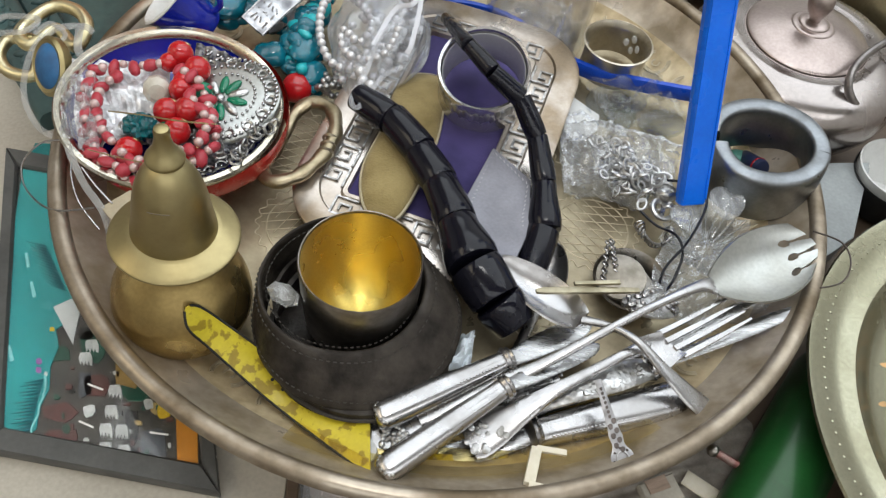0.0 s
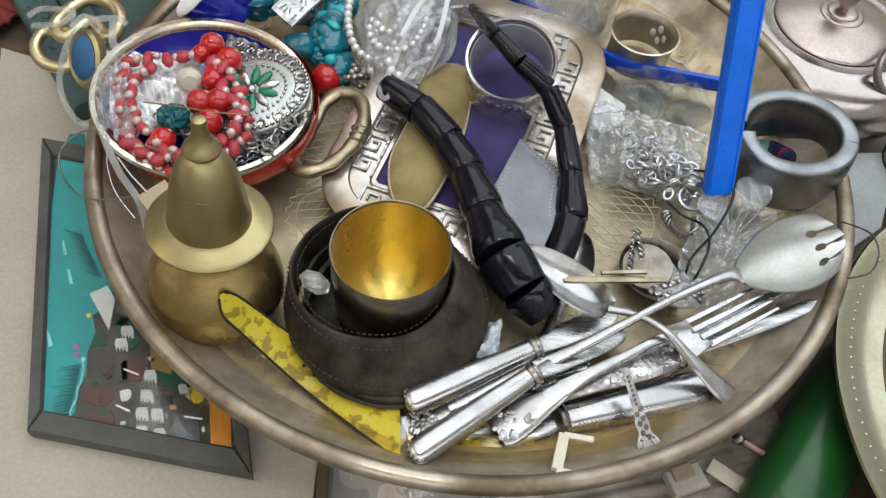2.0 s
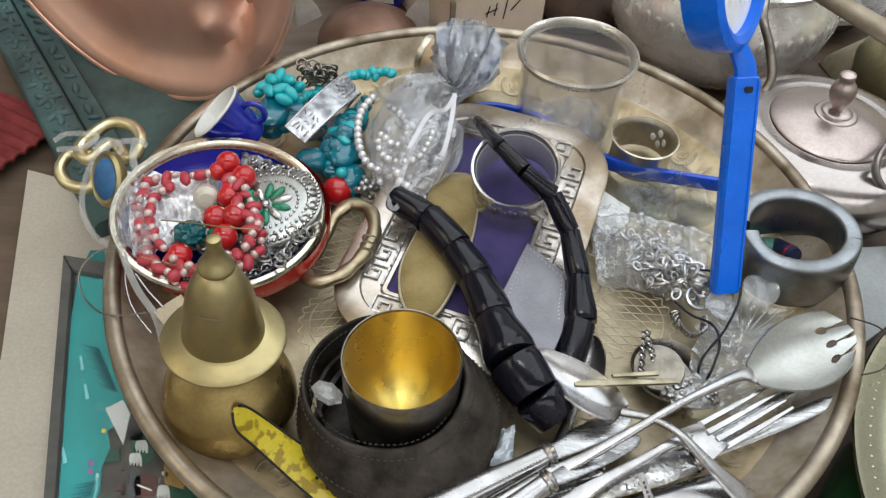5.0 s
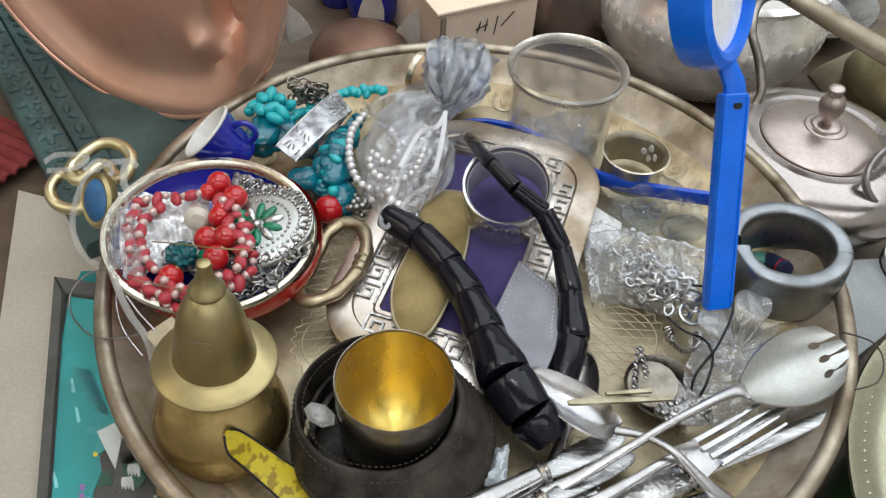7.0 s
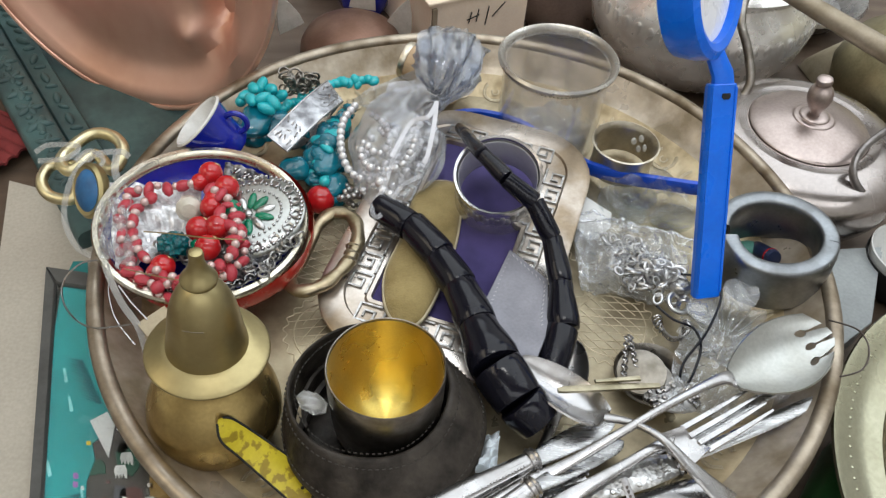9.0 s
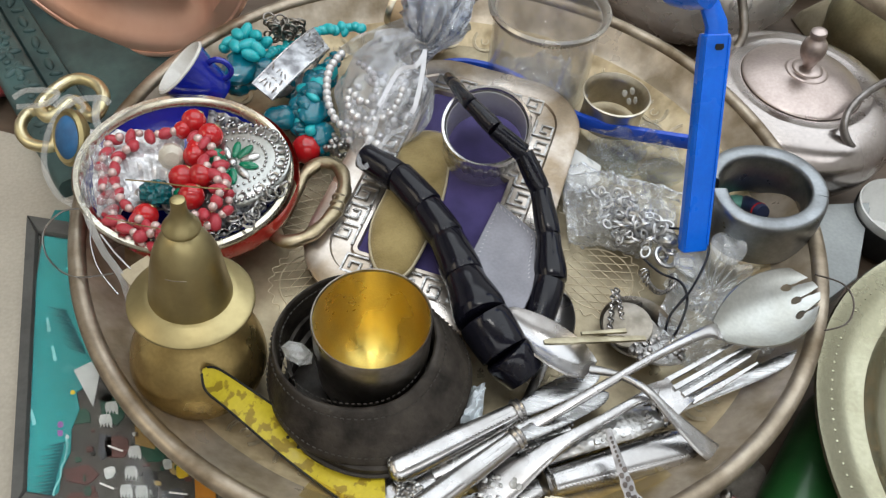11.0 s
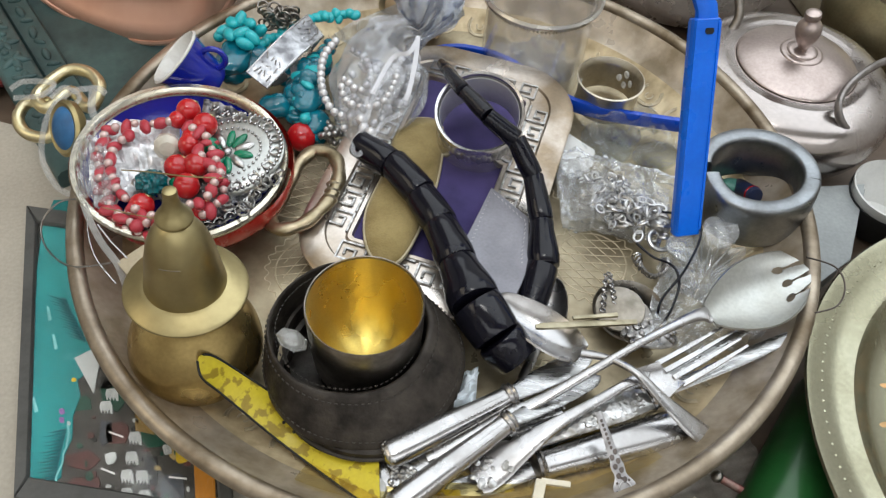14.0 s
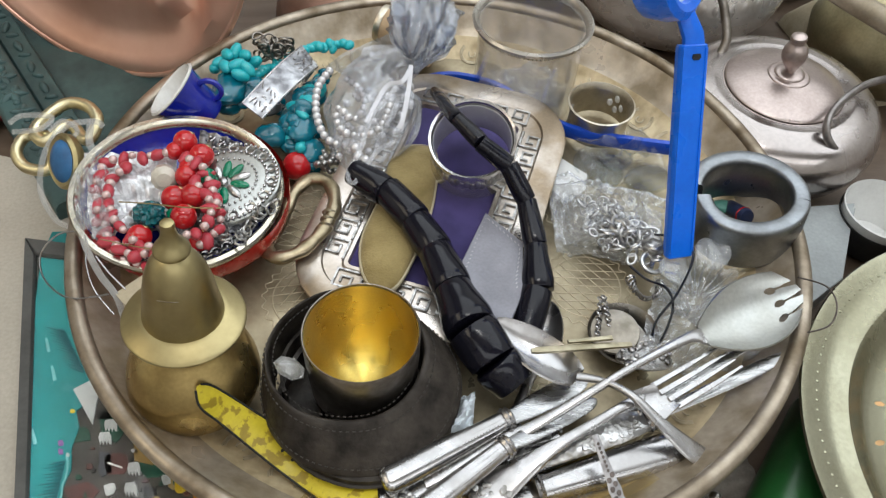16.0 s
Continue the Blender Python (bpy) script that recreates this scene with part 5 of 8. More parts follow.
def knife(name_label, butt, bolster, tip, rw, rh, blade_w, beads=(), flutes=(), end_grains=0):
    t = thing("table_knife", pose(0, 0, 0), name_label, "knife", "cutlery heap")
    a, b, c = Vector(butt), Vector(bolster), Vector(tip)
    rows = [(*a, rw * 0.55, rh * 0.5), (*lerp(a, b, 0.02), rw * 0.85, rh * 0.85), (*lerp(a, b, 0.10), rw, rh), (*lerp(a, b, 0.45), rw * 0.92, rh * 0.94), (*lerp(a, b, 0.85), rw * 0.74, rh * 0.8), (*b, rw * 0.70, rh * 0.78)]
    part("handle", sweep(B(), along(rows, 6), 14, power=0.75), silver, t)
    d = (b - a).normalized()
    sd = d.cross(Vector((0, 0, 1))).normalized()
    up = sd.cross(d)
    for off in beads:
        bm = B()
        n = 34
        for k in range(n):
            u = 0.10 + 0.85 * k / n
            w = rw * (1 - 0.26 * u)
            bead(bm, a.lerp(b, u) + sd * (off * w) + up * (rh * (0.93 - 0.2 * u) * (1 - abs(off) ** 2.7) ** 0.37), 0.00095, 6, 4)
        tagged(part("beaded_edge", bm, silver, t), kind="stuff")
    for off in flutes:
        part("flute", sweep(B(), [(*(a.lerp(b, u) + sd * (off * rw * (1 - 0.26 * u)) + up * (rh * (0.93 - 0.2 * u) * (1 - abs(off) ** 2.7) ** 0.37)), w, 0.0004) for u, w in ((0.08, 0.0002), (0.14, 0.0007), (0.5, 0.0007), (0.88, 0.0005), (0.96, 0.0002))], 6), silver, t)
    if end_grains:
        bm = B()
        for k in range(end_grains):
            w = math.pi * (k / (end_grains - 1) - 0.5)
            bead(bm, a + d * (0.004 - 0.003 * math.cos(w)) + sd * (rw * 0.72 * math.sin(w)) + up * (rh * 0.60), 0.0013, 7, 5)
        tagged(part("end_ornament", bm, plated, t, "scalloped ornament on the handle end"), kind="stuff")
    m = axis_to(b, b + d)
    part("bolster", lathe(B(), [(0, -0.001), (rw * 0.86, -0.001), (rw * 0.98, 0.0008), (rw * 0.80, 0.0024), (rw * 0.9, 0.0036), (rw * 0.6, 0.0052), (0, 0.0056)], 20, m), silver, t)
    rows = [(*lerp(b, c, 0.02), blade_w * 0.55, 0.0014), (*lerp(b, c, 0.18), blade_w * 0.8, 0.0010), (*lerp(b, c, 0.55), blade_w, 0.0008), (*lerp(b, c, 0.85), blade_w * 0.9, 0.0007), (*lerp(b, c, 0.96), blade_w * 0.55, 0.0006), (*c, blade_w * 0.1, 0.0004)]
    part("blade", sweep(B(), along(rows, 5), 10, power=0.8), steel_blade, t, "plain steel blade")
    return t


steel_blade = surface("steel_blade", (0.48, 0.48, 0.48), 0.24, 1, scale=60, dirt=(0.36, 0.36, 0.36), stretch=(1, 6, 1))
knife("silver table knife with a beaded handle beside the leather band", (-0.0401, -0.2067, 0.0220), (0.0315, -0.1693, 0.0240), (0.0866, -0.1364, 0.0180), 0.0082, 0.0068, 0.0075, (0.42,), (0.02, 0.72), 7)
knife("silver table knife with a fluted rounded handle", (-0.0364, -0.2379, 0.0260), (0.0287, -0.1893, 0.0300), (0.0920, -0.1484, 0.0120), 0.0078, 0.0066, 0.0060, (), (-0.45, 0.0, 0.5), 7)
knife("long silver knife lying under the fork", (0.0184, -0.1997, 0.0120), (0.1188, -0.1660, 0.0180), (0.2223, -0.1239, 0.0300), 0.0085, 0.0062, 0.0046, (-0.5,), (0.1,))
knife("broad-handled silver knife with a ringed collar", (0.1379, -0.1818, 0.0120), (0.0501, -0.2066, 0.0110), (-0.0063, -0.2222, 0.0060), 0.0115, 0.0085, 0.0075, (-0.62,), (0.2,))
knife("narrow silver knife with its tip across the tray rim", (0.0785, -0.1734, 0.0140), (0.1222, -0.1579, 0.0220), (0.2151, -0.1073, 0.0340), 0.0045, 0.0030, 0.0028)


def ornate_fork():
    t = thing("ornate_fork", pose(0, 0, 0), "silver fork with a flower-embossed handle end", "fork", "cutlery heap")
    a, b, c = Vector((-0.0420, -0.2180, 0.0120)), Vector((0.0023, -0.1966, 0.0140)), Vector((0.0641, -0.1702, 0.0120))
    rows = [(*a, 0.0085, 0.0016), (*lerp(a, b, 0.12), 0.0110, 0.0020), (*lerp(a, b, 0.5), 0.0085, 0.0018), (*b, 0.0052, 0.0018), (*lerp(b, c, 0.6), 0.0050, 0.0022), (*c, 0.0078, 0.0018)]
    part("handle", sweep(B(), along(rows, 6), 12, power=0.8), silver, t)
    rng = random.Random(5)
    bm = B()
    p0 = Vector((-0.0307, -0.2140, 0.0150))
    for k in range(34):
        q = rng.uniform(0, 6.28)
        r = 0.0085 * math.sqrt(rng.random())
        bead(bm, p0 + Vector((r * math.cos(q), r * math.sin(q) * 0.8, 0.0012)), rng.uniform(0.0011, 0.0022), 7, 5, squash=0.7)
    tagged(part("flower_ornament", bm, plated, t, "embossed flower cluster"), kind="stuff")
    bm = B()
    d = (c - b)
    for k in range(46):
        p = b.lerp(c, 0.35 + 0.7 * rng.random()) + Vector((rng.uniform(-0.002, 0.002), rng.uniform(-0.005, 0.005), 0.0022))
        bead(bm, p, rng.uniform(0.0008, 0.0018), 6, 4, squash=0.6)
    tagged(part("neck_ornament", bm, plated, t), kind="stuff")
    return t


ornate_fork()
# a second ornate handle peeping out below the fork
oh = thing("ornate_spoon", pose(0, 0, 0), "embossed silver spoon handle under the fork", "spoon", "cutlery heap")
rows = [(*(0.1165, -0.1682, 0.0220), 0.0070, 0.0016), (*(0.0958, -0.1756, 0.0230), 0.0088, 0.0020), (*(0.0659, -0.1868, 0.0200), 0.0062, 0.0018), (*(0.0345, -0.1966, 0.0120), 0.0040, 0.0018), (*(0.0124, -0.2060, 0.0080), 0.0036, 0.0015)]
part("handle", sweep(B(), along(rows, 6), 12, power=0.8), plated, oh)
rng = random.Random(8)
bm = B()
for k in range(40):
    p = Vector(lerp((0.1127, -0.1708, 0.0245), (0.0750, -0.1846, 0.0235), rng.random())) + Vector((rng.uniform(-0.001, 0.001), rng.uniform(-0.005, 0.005), 0))
    bead(bm, p, rng.uniform(0.0009, 0.0020), 6, 4, squash=0.6)
tagged(part("embossing", bm, plated, oh), kind="stuff")

# small clear disc
solo("clear_disc", lathe(B(), [(0, 0), (0.0068, 0), (0.0073, 0.0012), (0.0068, 0.0024), (0, 0.0020)], 32), surface("frosted_disc", (0.62, 0.62, 0.60), 0.3, 0, coat=0.5), Matrix.Translation((-0.0454, -0.2227, 0.0155)), "small frosted round disc at the handle end", "disc")


# clear film lying creased under the fork
ff = [Vector(p) for p in ((0.1456, -0.0602, 0.0100), (0.2337, -0.0820, 0.0100), (0.2071, -0.1351, 0.0100), (0.1201, -0.1282, 0.0100))]
bm = B()
shell(bm, lambda u, v: ff[0].lerp(ff[1], u).lerp(ff[3].lerp(ff[2], u), v) + Vector((0.004 * noise.noise((6 * u, 6 * v, 2)), 0.004 * noise.noise((6 * u, 6 * v, 8)), 0.004 + 0.012 * noise.noise((4 * u, 4 * v, 21)) + 0.006 * abs(noise.noise((11 * u, 11 * v, 15))))), 64, 48, 0.0)
for v in bm.verts:
    v.co.z = max(v.co.z, 0.0015)
solo("creased_film", bm, film_mat, Matrix(), "creased clear plastic film lying under the fork", "film")


# ---- filigree bookmark ----
def bookmark():
    a, b = Vector((0.0802, -0.1853, 0.0380)), Vector((0.0947, -0.2336, 0.0240))
    book_silver = surface("dull_filigree_silver", (0.40, 0.39, 0.39), 0.38, 0.85, scale=160, dirt=(0.24, 0.23, 0.23))
    t = thing("filigree_bookmark", pose(0, 0, 0), "pierced silver filigree bookmark hanging over the knives", "bookmark")
    d = (b - a).normalized()
    sd = d.cross(Vector((0, 0, 1))).normalized()
    nn = sd.cross(d)
    rows = []
    for k in range(61):
        u = k / 60
        w = 0.0020 + 0.0022 * u + 0.0016 * max(0, u - 0.4) * (1 + math.sin(34 * u)) + 0.0026 * math.exp(-((u - 0.86) / 0.08) ** 2)
        rows.append((*a.lerp(b, 0.98 * u), w * (1 if u < 0.97 else 0.55), 0.0003))
    part("plate", sweep(B(), rows, 8, power=0.6, up=tuple(nn)), book_silver, t)
    for k in range(15):
        u = 0.10 + 0.05 * k
        if abs(u - 0.86) < 0.09:
            continue
        p = a.lerp(b, 0.98 * u) + sd * (0.0014 * (-1) ** k * (u > 0.4)) + nn * 0.0003
        part("piercing", bead(B(), (0, 0, 0), 0.0009 + 0.0006 * (u > 0.4), 8, 5, Matrix.Translation(p) @ Matrix.Diagonal((1, 1.5, 0.25, 1))), dark_iron, t)
    c = a.lerp(b, 0.845) + nn * 0.0004
    part("oval_ring", sweep(B(), [(*(c + sd * (0.0036 * math.cos(w)) + d * (0.0046 * math.sin(w))), 0.0006, 0.0004) for w in np.linspace(0, 2 * math.pi, 20, endpoint=False)], 6, True), silver, t)
    for k in range(8):
        w = 2 * math.pi * k / 8
        part("piercing", bead(B(), c + sd * (0.0052 * math.cos(w)) + d * (0.0064 * math.sin(w)), 0.0008, 7, 5, squash=0.4), dark_iron, t)
    return t


bookmark()

# ---- cream plastic clip ----
clip = thing("plastic_clip", pose(0, 0, 0), "cream plastic bracket-shaped clip on the tray edge", "clip")
pts = [(0.0634, -0.2211, 0.0200), (0.0474, -0.2189, 0.0200), (0.0395, -0.2429, 0.0310), (0.0540, -0.2466, 0.0330)]
for i, w in ((0, 0.0018), (1, 0.0032), (2, 0.0018)):
    part("arm", sweep(B(), [(*pts[i], w, 0.0014), (*pts[i + 1], w, 0.0014)], 8, power=0.4), cream_plastic, clip)


# ---- yellow mottled strip ----
def yellow_strip():
    t = thing("tortoiseshell_strip", pose(0, 0, 0), "curved yellow and brown mottled plastic strip leaning on the jar", "plastic strip")
    top = [(-0.1395, -0.1647, 0.0600), (-0.1337, -0.1627, 0.0540), (-0.1180, -0.1644, 0.0340), (-0.0872, -0.1764, 0.0120), (-0.0636, -0.1933, 0.0120), (-0.0428, -0.2052, 0.0160)]
    low = [(-0.1416, -0.1686, 0.0600), (-0.1395, -0.1746, 0.0520), (-0.1303, -0.1767, 0.0360), (-0.1008, -0.1926, 0.0120), (-0.0709, -0.2152, 0.0140), (-0.0411, -0.2387, 0.0220)]
    A, C = spline(top, 8), spline(low, 8)
    bm = B()
    shell(bm, lambda u, v: Vector(A[min(int(u * 40 + 0.5), 40)]).lerp(Vector(C[min(int(u * 40 + 0.5), 40)]), v) + Vector((0, 0, 0.0015 * math.sin(math.pi * v))), 41, 7, 0.0012)
    part("blade", bm, amber, t)
    for nm, edge in (("near_edge", C), ("far_edge", A)):
        part(nm, sweep(B(), [(*p, 0.0007, 0.0008) for p in edge], 6), ink, t, "dark cut edge")
    for p in ((-0.1084, -0.1745, 0.0165), (-0.1044, -0.1813, 0.0165), (-0.0980, -0.1834, 0.0165), (-0.0917, -0.1892, 0.0165)):
        part("rivet_hole", bead(B(), p, 0.0011, 8, 5, squash=0.5), ink, t)
    return t


yellow_strip()
amber_film = film("amber_film", (0.95, 0.87, 0.58), 0.25, 1.5, 0.5, 40, 0.02)
bm = B()
shell(bm, lambda u, v: Vector(((0.192 + 0.043 * v) * math.cos(radians(-112 + 52 * u)), (0.192 + 0.043 * v) * math.sin(radians(-112 + 52 * u)) - 0.002,
    0.0022 + max(0, v - 0.30) * 0.0300 + 0.0012 * noise.noise((14 * u, 4 * v, 2)) + 0.0008 * math.sin(3 * math.pi * v))), 60, 12, 0.0)
solo("amber_wrapper", bm, amber_film, Matrix(), "clear amber plastic wrapper under the cutlery", "wrapper")
solo("amber_sheet", slab(B(), [p[:2] for p in ((-0.0414, -0.2335, 0.0200), (-0.0097, -0.2191, 0.0100), (0.0338, -0.2174, 0.0100), (0.0401, -0.2381, 0.0200), (-0.0280, -0.2440, 0.0240))], 0.006, 0.0075), amber, pose(0, 0, 0, 0, 0, 0), "mottled yellow plastic sheet under the knives", "plastic sheet", smooth=False)


# ---- the Greek-key frame with purple velvet ----
def rrect(w, h, r, x0=0.0, y0=0.0, n=8):
    pts = []
    for cx, cy, a0 in ((w - r, r, -90), (w - r, h - r, 0), (r, h - r, 90), (r, r, 180)):
        for k in range(n + 1):
            a = radians(a0 + 90 * k / n)
            pts.append((x0 + cx + r * math.cos(a), y0 + cy + r * math.sin(a)))
    return pts


def loft(bm, loops, close_last=False):
    rs = [[bm.verts.new(p) for p in lp] for lp in loops]
    n = len(rs[0])
    for a, b in zip(rs, rs[1:]):
        for i in range(n):
            bm.faces.new((a[i], a[(i + 1) % n], b[(i + 1) % n], b[i]))
    if close_last:
        bm.faces.new(rs[-1])
    return bm


def key_frame():
    W, Hh = 0.158, 0.242
    t = thing("picture_frame", pose(-0.116, -0.071, 0.010, 4.0, 0, -19), "silver picture frame with a Greek-key border round purple velvet", "picture frame")
    bm = B()
    loops = []
    for ins, z, r in ((0.004, 0.0, 0.046), (0.0, 0.002, 0.050), (0.0, 0.0050, 0.050), (0.003, 0.0066, 0.047), (0.018, 0.0060, 0.030), (0.0195, 0.0045, 0.0280), (0.0345, 0.0045, 0.006), (0.0360, 0.0060, 0.005), (0.0385, 0.0060, 0.004), (0.0395, 0.0020, 0.003)):
        loops.append([(x, y, z) for x, y in rrect(W - 2 * ins, Hh - 2 * ins, r, ins, ins)])
    loft(bm, loops)
    part("border", bm, frame_silver, t, "pale worn silver border")
    part("velvet", slab(B(), rrect(W - 0.077, Hh - 0.077, 0.003, 0.0385, 0.0385, 2), 0.0, 0.0026, 0.0004), purple_velvet, t, "faded purple velvet panel")
    # one meander, shared by all
    bm = B()
    for x0, y0, x1, y1 in ((-0.0058, -0.0054, 0.0058, -0.0042), (0.0046, -0.0054, 0.0058, 0.0054), (-0.0036, 0.0042, 0.0058, 0.0054), (-0.0036, -0.0018, -0.0024, 0.0054), (-0.0036, -0.0018, 0.0024, -0.0006), (0.0014, -0.0018, 0.0026, 0.0024)):
        block(bm, 1.42 * x0, 1.42 * x1, 1.42 * y0, 1.42 * y1, 0, 0.0015, 0.0003)
    first = part("key_motif", bm, plated, t)
    spots = []
    for k in range(9):
        y = 0.050 + k * (Hh - 0.100) / 8
        spots += [(0.0275, y, 90), (W - 0.0275, y, -90)]
    for k in range(5):
        x = 0.042 + k * (W - 0.084) / 4
        spots += [(x, 0.0275, 180), (x, Hh - 0.0275, 0)]
    for i, (x, y, a) in enumerate(spots):
        o = first if i == 0 else new("key_motif", first.data)
        o.parent = t
        o.matrix_basis = pose(x, y, 0.0046, 0, 0, a)
    return t


key_frame()

ring = thing("silver_ring", pose(0.0215, 0.0350, 0.0520, 20, -6, 0) @ Matrix.Diagonal((0.98, 0.98, 1.35, 1)), "wide silver napkin ring with embossed flowers, leaning on the frame", "napkin ring")
part("band", lathe(B(), [(0.0290, -0.017), (0.0315, -0.0185), (0.0325, -0.016), (0.0308, -0.011), (0.0308, 0.004), (0.0325, 0.0085), (0.0320, 0.0105), (0.0302, 0.0100), (0.0296, 0.006), (0.0294, -0.017)], 64), surface("polished_ring_silver", (0.80, 0.79, 0.79), 0.20, 0.9, scale=60, fine=260, bump=0.10, dirt=(0.62, 0.61, 0.60), rvar=0.05), ring)
# inner face mostly diffuse and pale, standing in for a bright reflection
part("inner_face", lathe(B(), [(0.0290, -0.0165), (0.0291, 0.0075), (0.0286, 0.0070), (0.0286, -0.0160), (0.0290, -0.0165)], 64), surface("paled_inner_silver", (0.74, 0.74, 0.75), 0.22, 0.35, scale=30, bump=0.04, dirt=(0.58, 0.58, 0.59), rvar=0.04), ring, "silver inner face, pale in place of its reflection")
for i in range(26):
    a = radians(180 + i * 180 / 25)
    bm = B()
    bead(bm, (0, 0, 0), 0.0036, 8, 6, pose(0.0306 * math.cos(a), 0.0306 * math.sin(a), -0.003 + 0.002 * (i % 2), 0, 0, math.degrees(a)) @ Matrix.Diagonal((0.35, 0.8, 1.1, 1)))
    part("embossed_petal", bm, plated, ring)

# suede leaf-shaped case
sc = thing("suede_case", pose(0, 0, 0), "olive suede leaf-shaped case with a pale cut edge", "case")
out = spline([(-0.0350, 0.0586, 0.0260), (-0.0049, 0.0618, 0.0260), (-0.0058, 0.0126, 0.0260), (-0.0183, -0.0362, 0.0260), (-0.0321, -0.0684, 0.0260), (-0.0455, -0.0742, 0.0260), (-0.0557, -0.0578, 0.0260), (-0.0570, -0.0281, 0.0260), (-0.0453, 0.0103, 0.0260)], 6, True)
bm = B()
cx, cy = sum(p[0] for p in out) / len(out), sum(p[1] for p in out) / len(out)
loft(bm, [[(cx + (p[0] - cx) * k, cy + (p[1] - cy) * k, z) for p in out] for k, z in ((0.96, 0.0185), (1.0, 0.0205), (1.0, 0.0235), (0.97, 0.0250), (0.85, 0.0265), (0.6, 0.0280), (0.3, 0.0285), (0.05, 0.0286))], True)
part("face", bm, suede, sc)
part("cut_edge", sweep(B(), [(p[0], p[1], 0.0222, 0.0013, 0.0020) for p in out], 8, True), suede_edge, sc, "pale cut edge")


def grey_pouch():
    t = thing("vinyl_pouch", pose(0, 0, 0), "flat grey vinyl pouch with stitched edges", "pouch")
    poly = [(0.0304, -0.0074, 0.0300), (0.0549, -0.0348, 0.0300), (0.0509, -0.0775, 0.0280), (0.0390, -0.1051, 0.0260), (0.0177, -0.1060, 0.0260), (0.0057, -0.0650, 0.0300)]
    part("panel", slab(B(), [p[:2] for p in poly], 0.0255, 0.0280, 0.0006), grey_vinyl, t, smooth=False)
    for i, j in ((0, 1), (5, 0), (1, 2)):
        a, b = Vector(poly[i]), Vector(poly[j])
        c = sum((Vector(p) for p in poly), Vector()) / 6
        n = max(4, int((b - a).length / 0.004))
        for k in range(n):
            p = a.lerp(b, (k + 0.5) / n)
            p = p + (c - p).normalized() * 0.004
            q = p + ((b - a).normalized() * 0.0012 + (c - p).normalized() * 0.0012)
            part("stitch", sweep(B(), [(p.x, p.y, 0.0283, 0.0003, 0.0003), (q.x, q.y, 0.0283, 0.0003, 0.0003)], 4), ribbon_white, t)


grey_pouch()

# belt buckle
bk = [(-0.0974, 0.0293, 0.0220), (-0.0830, 0.0231, 0.0240), (-0.0776, 0.0036, 0.0260), (-0.0805, -0.0160, 0.0270), (-0.0901, -0.0335, 0.0260), (-0.1029, -0.0441, 0.0240), (-0.1175, -0.0445, 0.0220), (-0.1223, -0.0310, 0.0200), (-0.1149, -0.0081, 0.0180), (-0.1093, 0.0165, 0.0180)]
buckle_brass = surface("dull_buckle_brass", (0.46, 0.39, 0.27), 0.34, 0.95, scale=70, dirt=(0.26, 0.215, 0.13), bump=0.3)
buckle = thing("belt_buckle", pose(0, 0, 0), "worn pale brass loop-shaped belt buckle", "buckle")
part("loop", sweep(B(), [(*p, 0.0050 + 0.0006 * math.sin(i), 0.0040) for i, p in enumerate(spline(bk, 6, True))], 12, True), buckle_brass, buckle)
for i in (0, 1, 2):
    a, b = (-0.0822, -0.0217, 0.0270), (-0.0803, -0.0092, 0.0270)
    p = lerp(a, b, i / 2)
    q = lerp(p, b, 0.3)
    part("knurl", lathe(B(), [(0.0040, -0.0010), (0.0056, 0), (0.0040, 0.0010)], 16, axis_to(p, (p[0] + 0.3 * (b[0] - a[0]), p[1] + 0.3 * (b[1] - a[1]), p[2]))), champagne, buckle)
part("tongue", sweep(B(), [(*(-0.0787, 0.0175, 0.0200), 0.0022, 0.0014), (*(-0.0868, -0.0244, 0.0160), 0.0020, 0.0014), (*(-0.0928, -0.0421, 0.0100), 0.0014, 0.0012)], 8), champagne, buckle)

# round red bead and turquoise bead beside the dish
solo("red_bead", bead(B(), (0, 0, 0), 0.0112, 24, 16), red_bead, Matrix.Translation((-0.1092, 0.0490, 0.0160)), "large glossy red round bead", "bead")


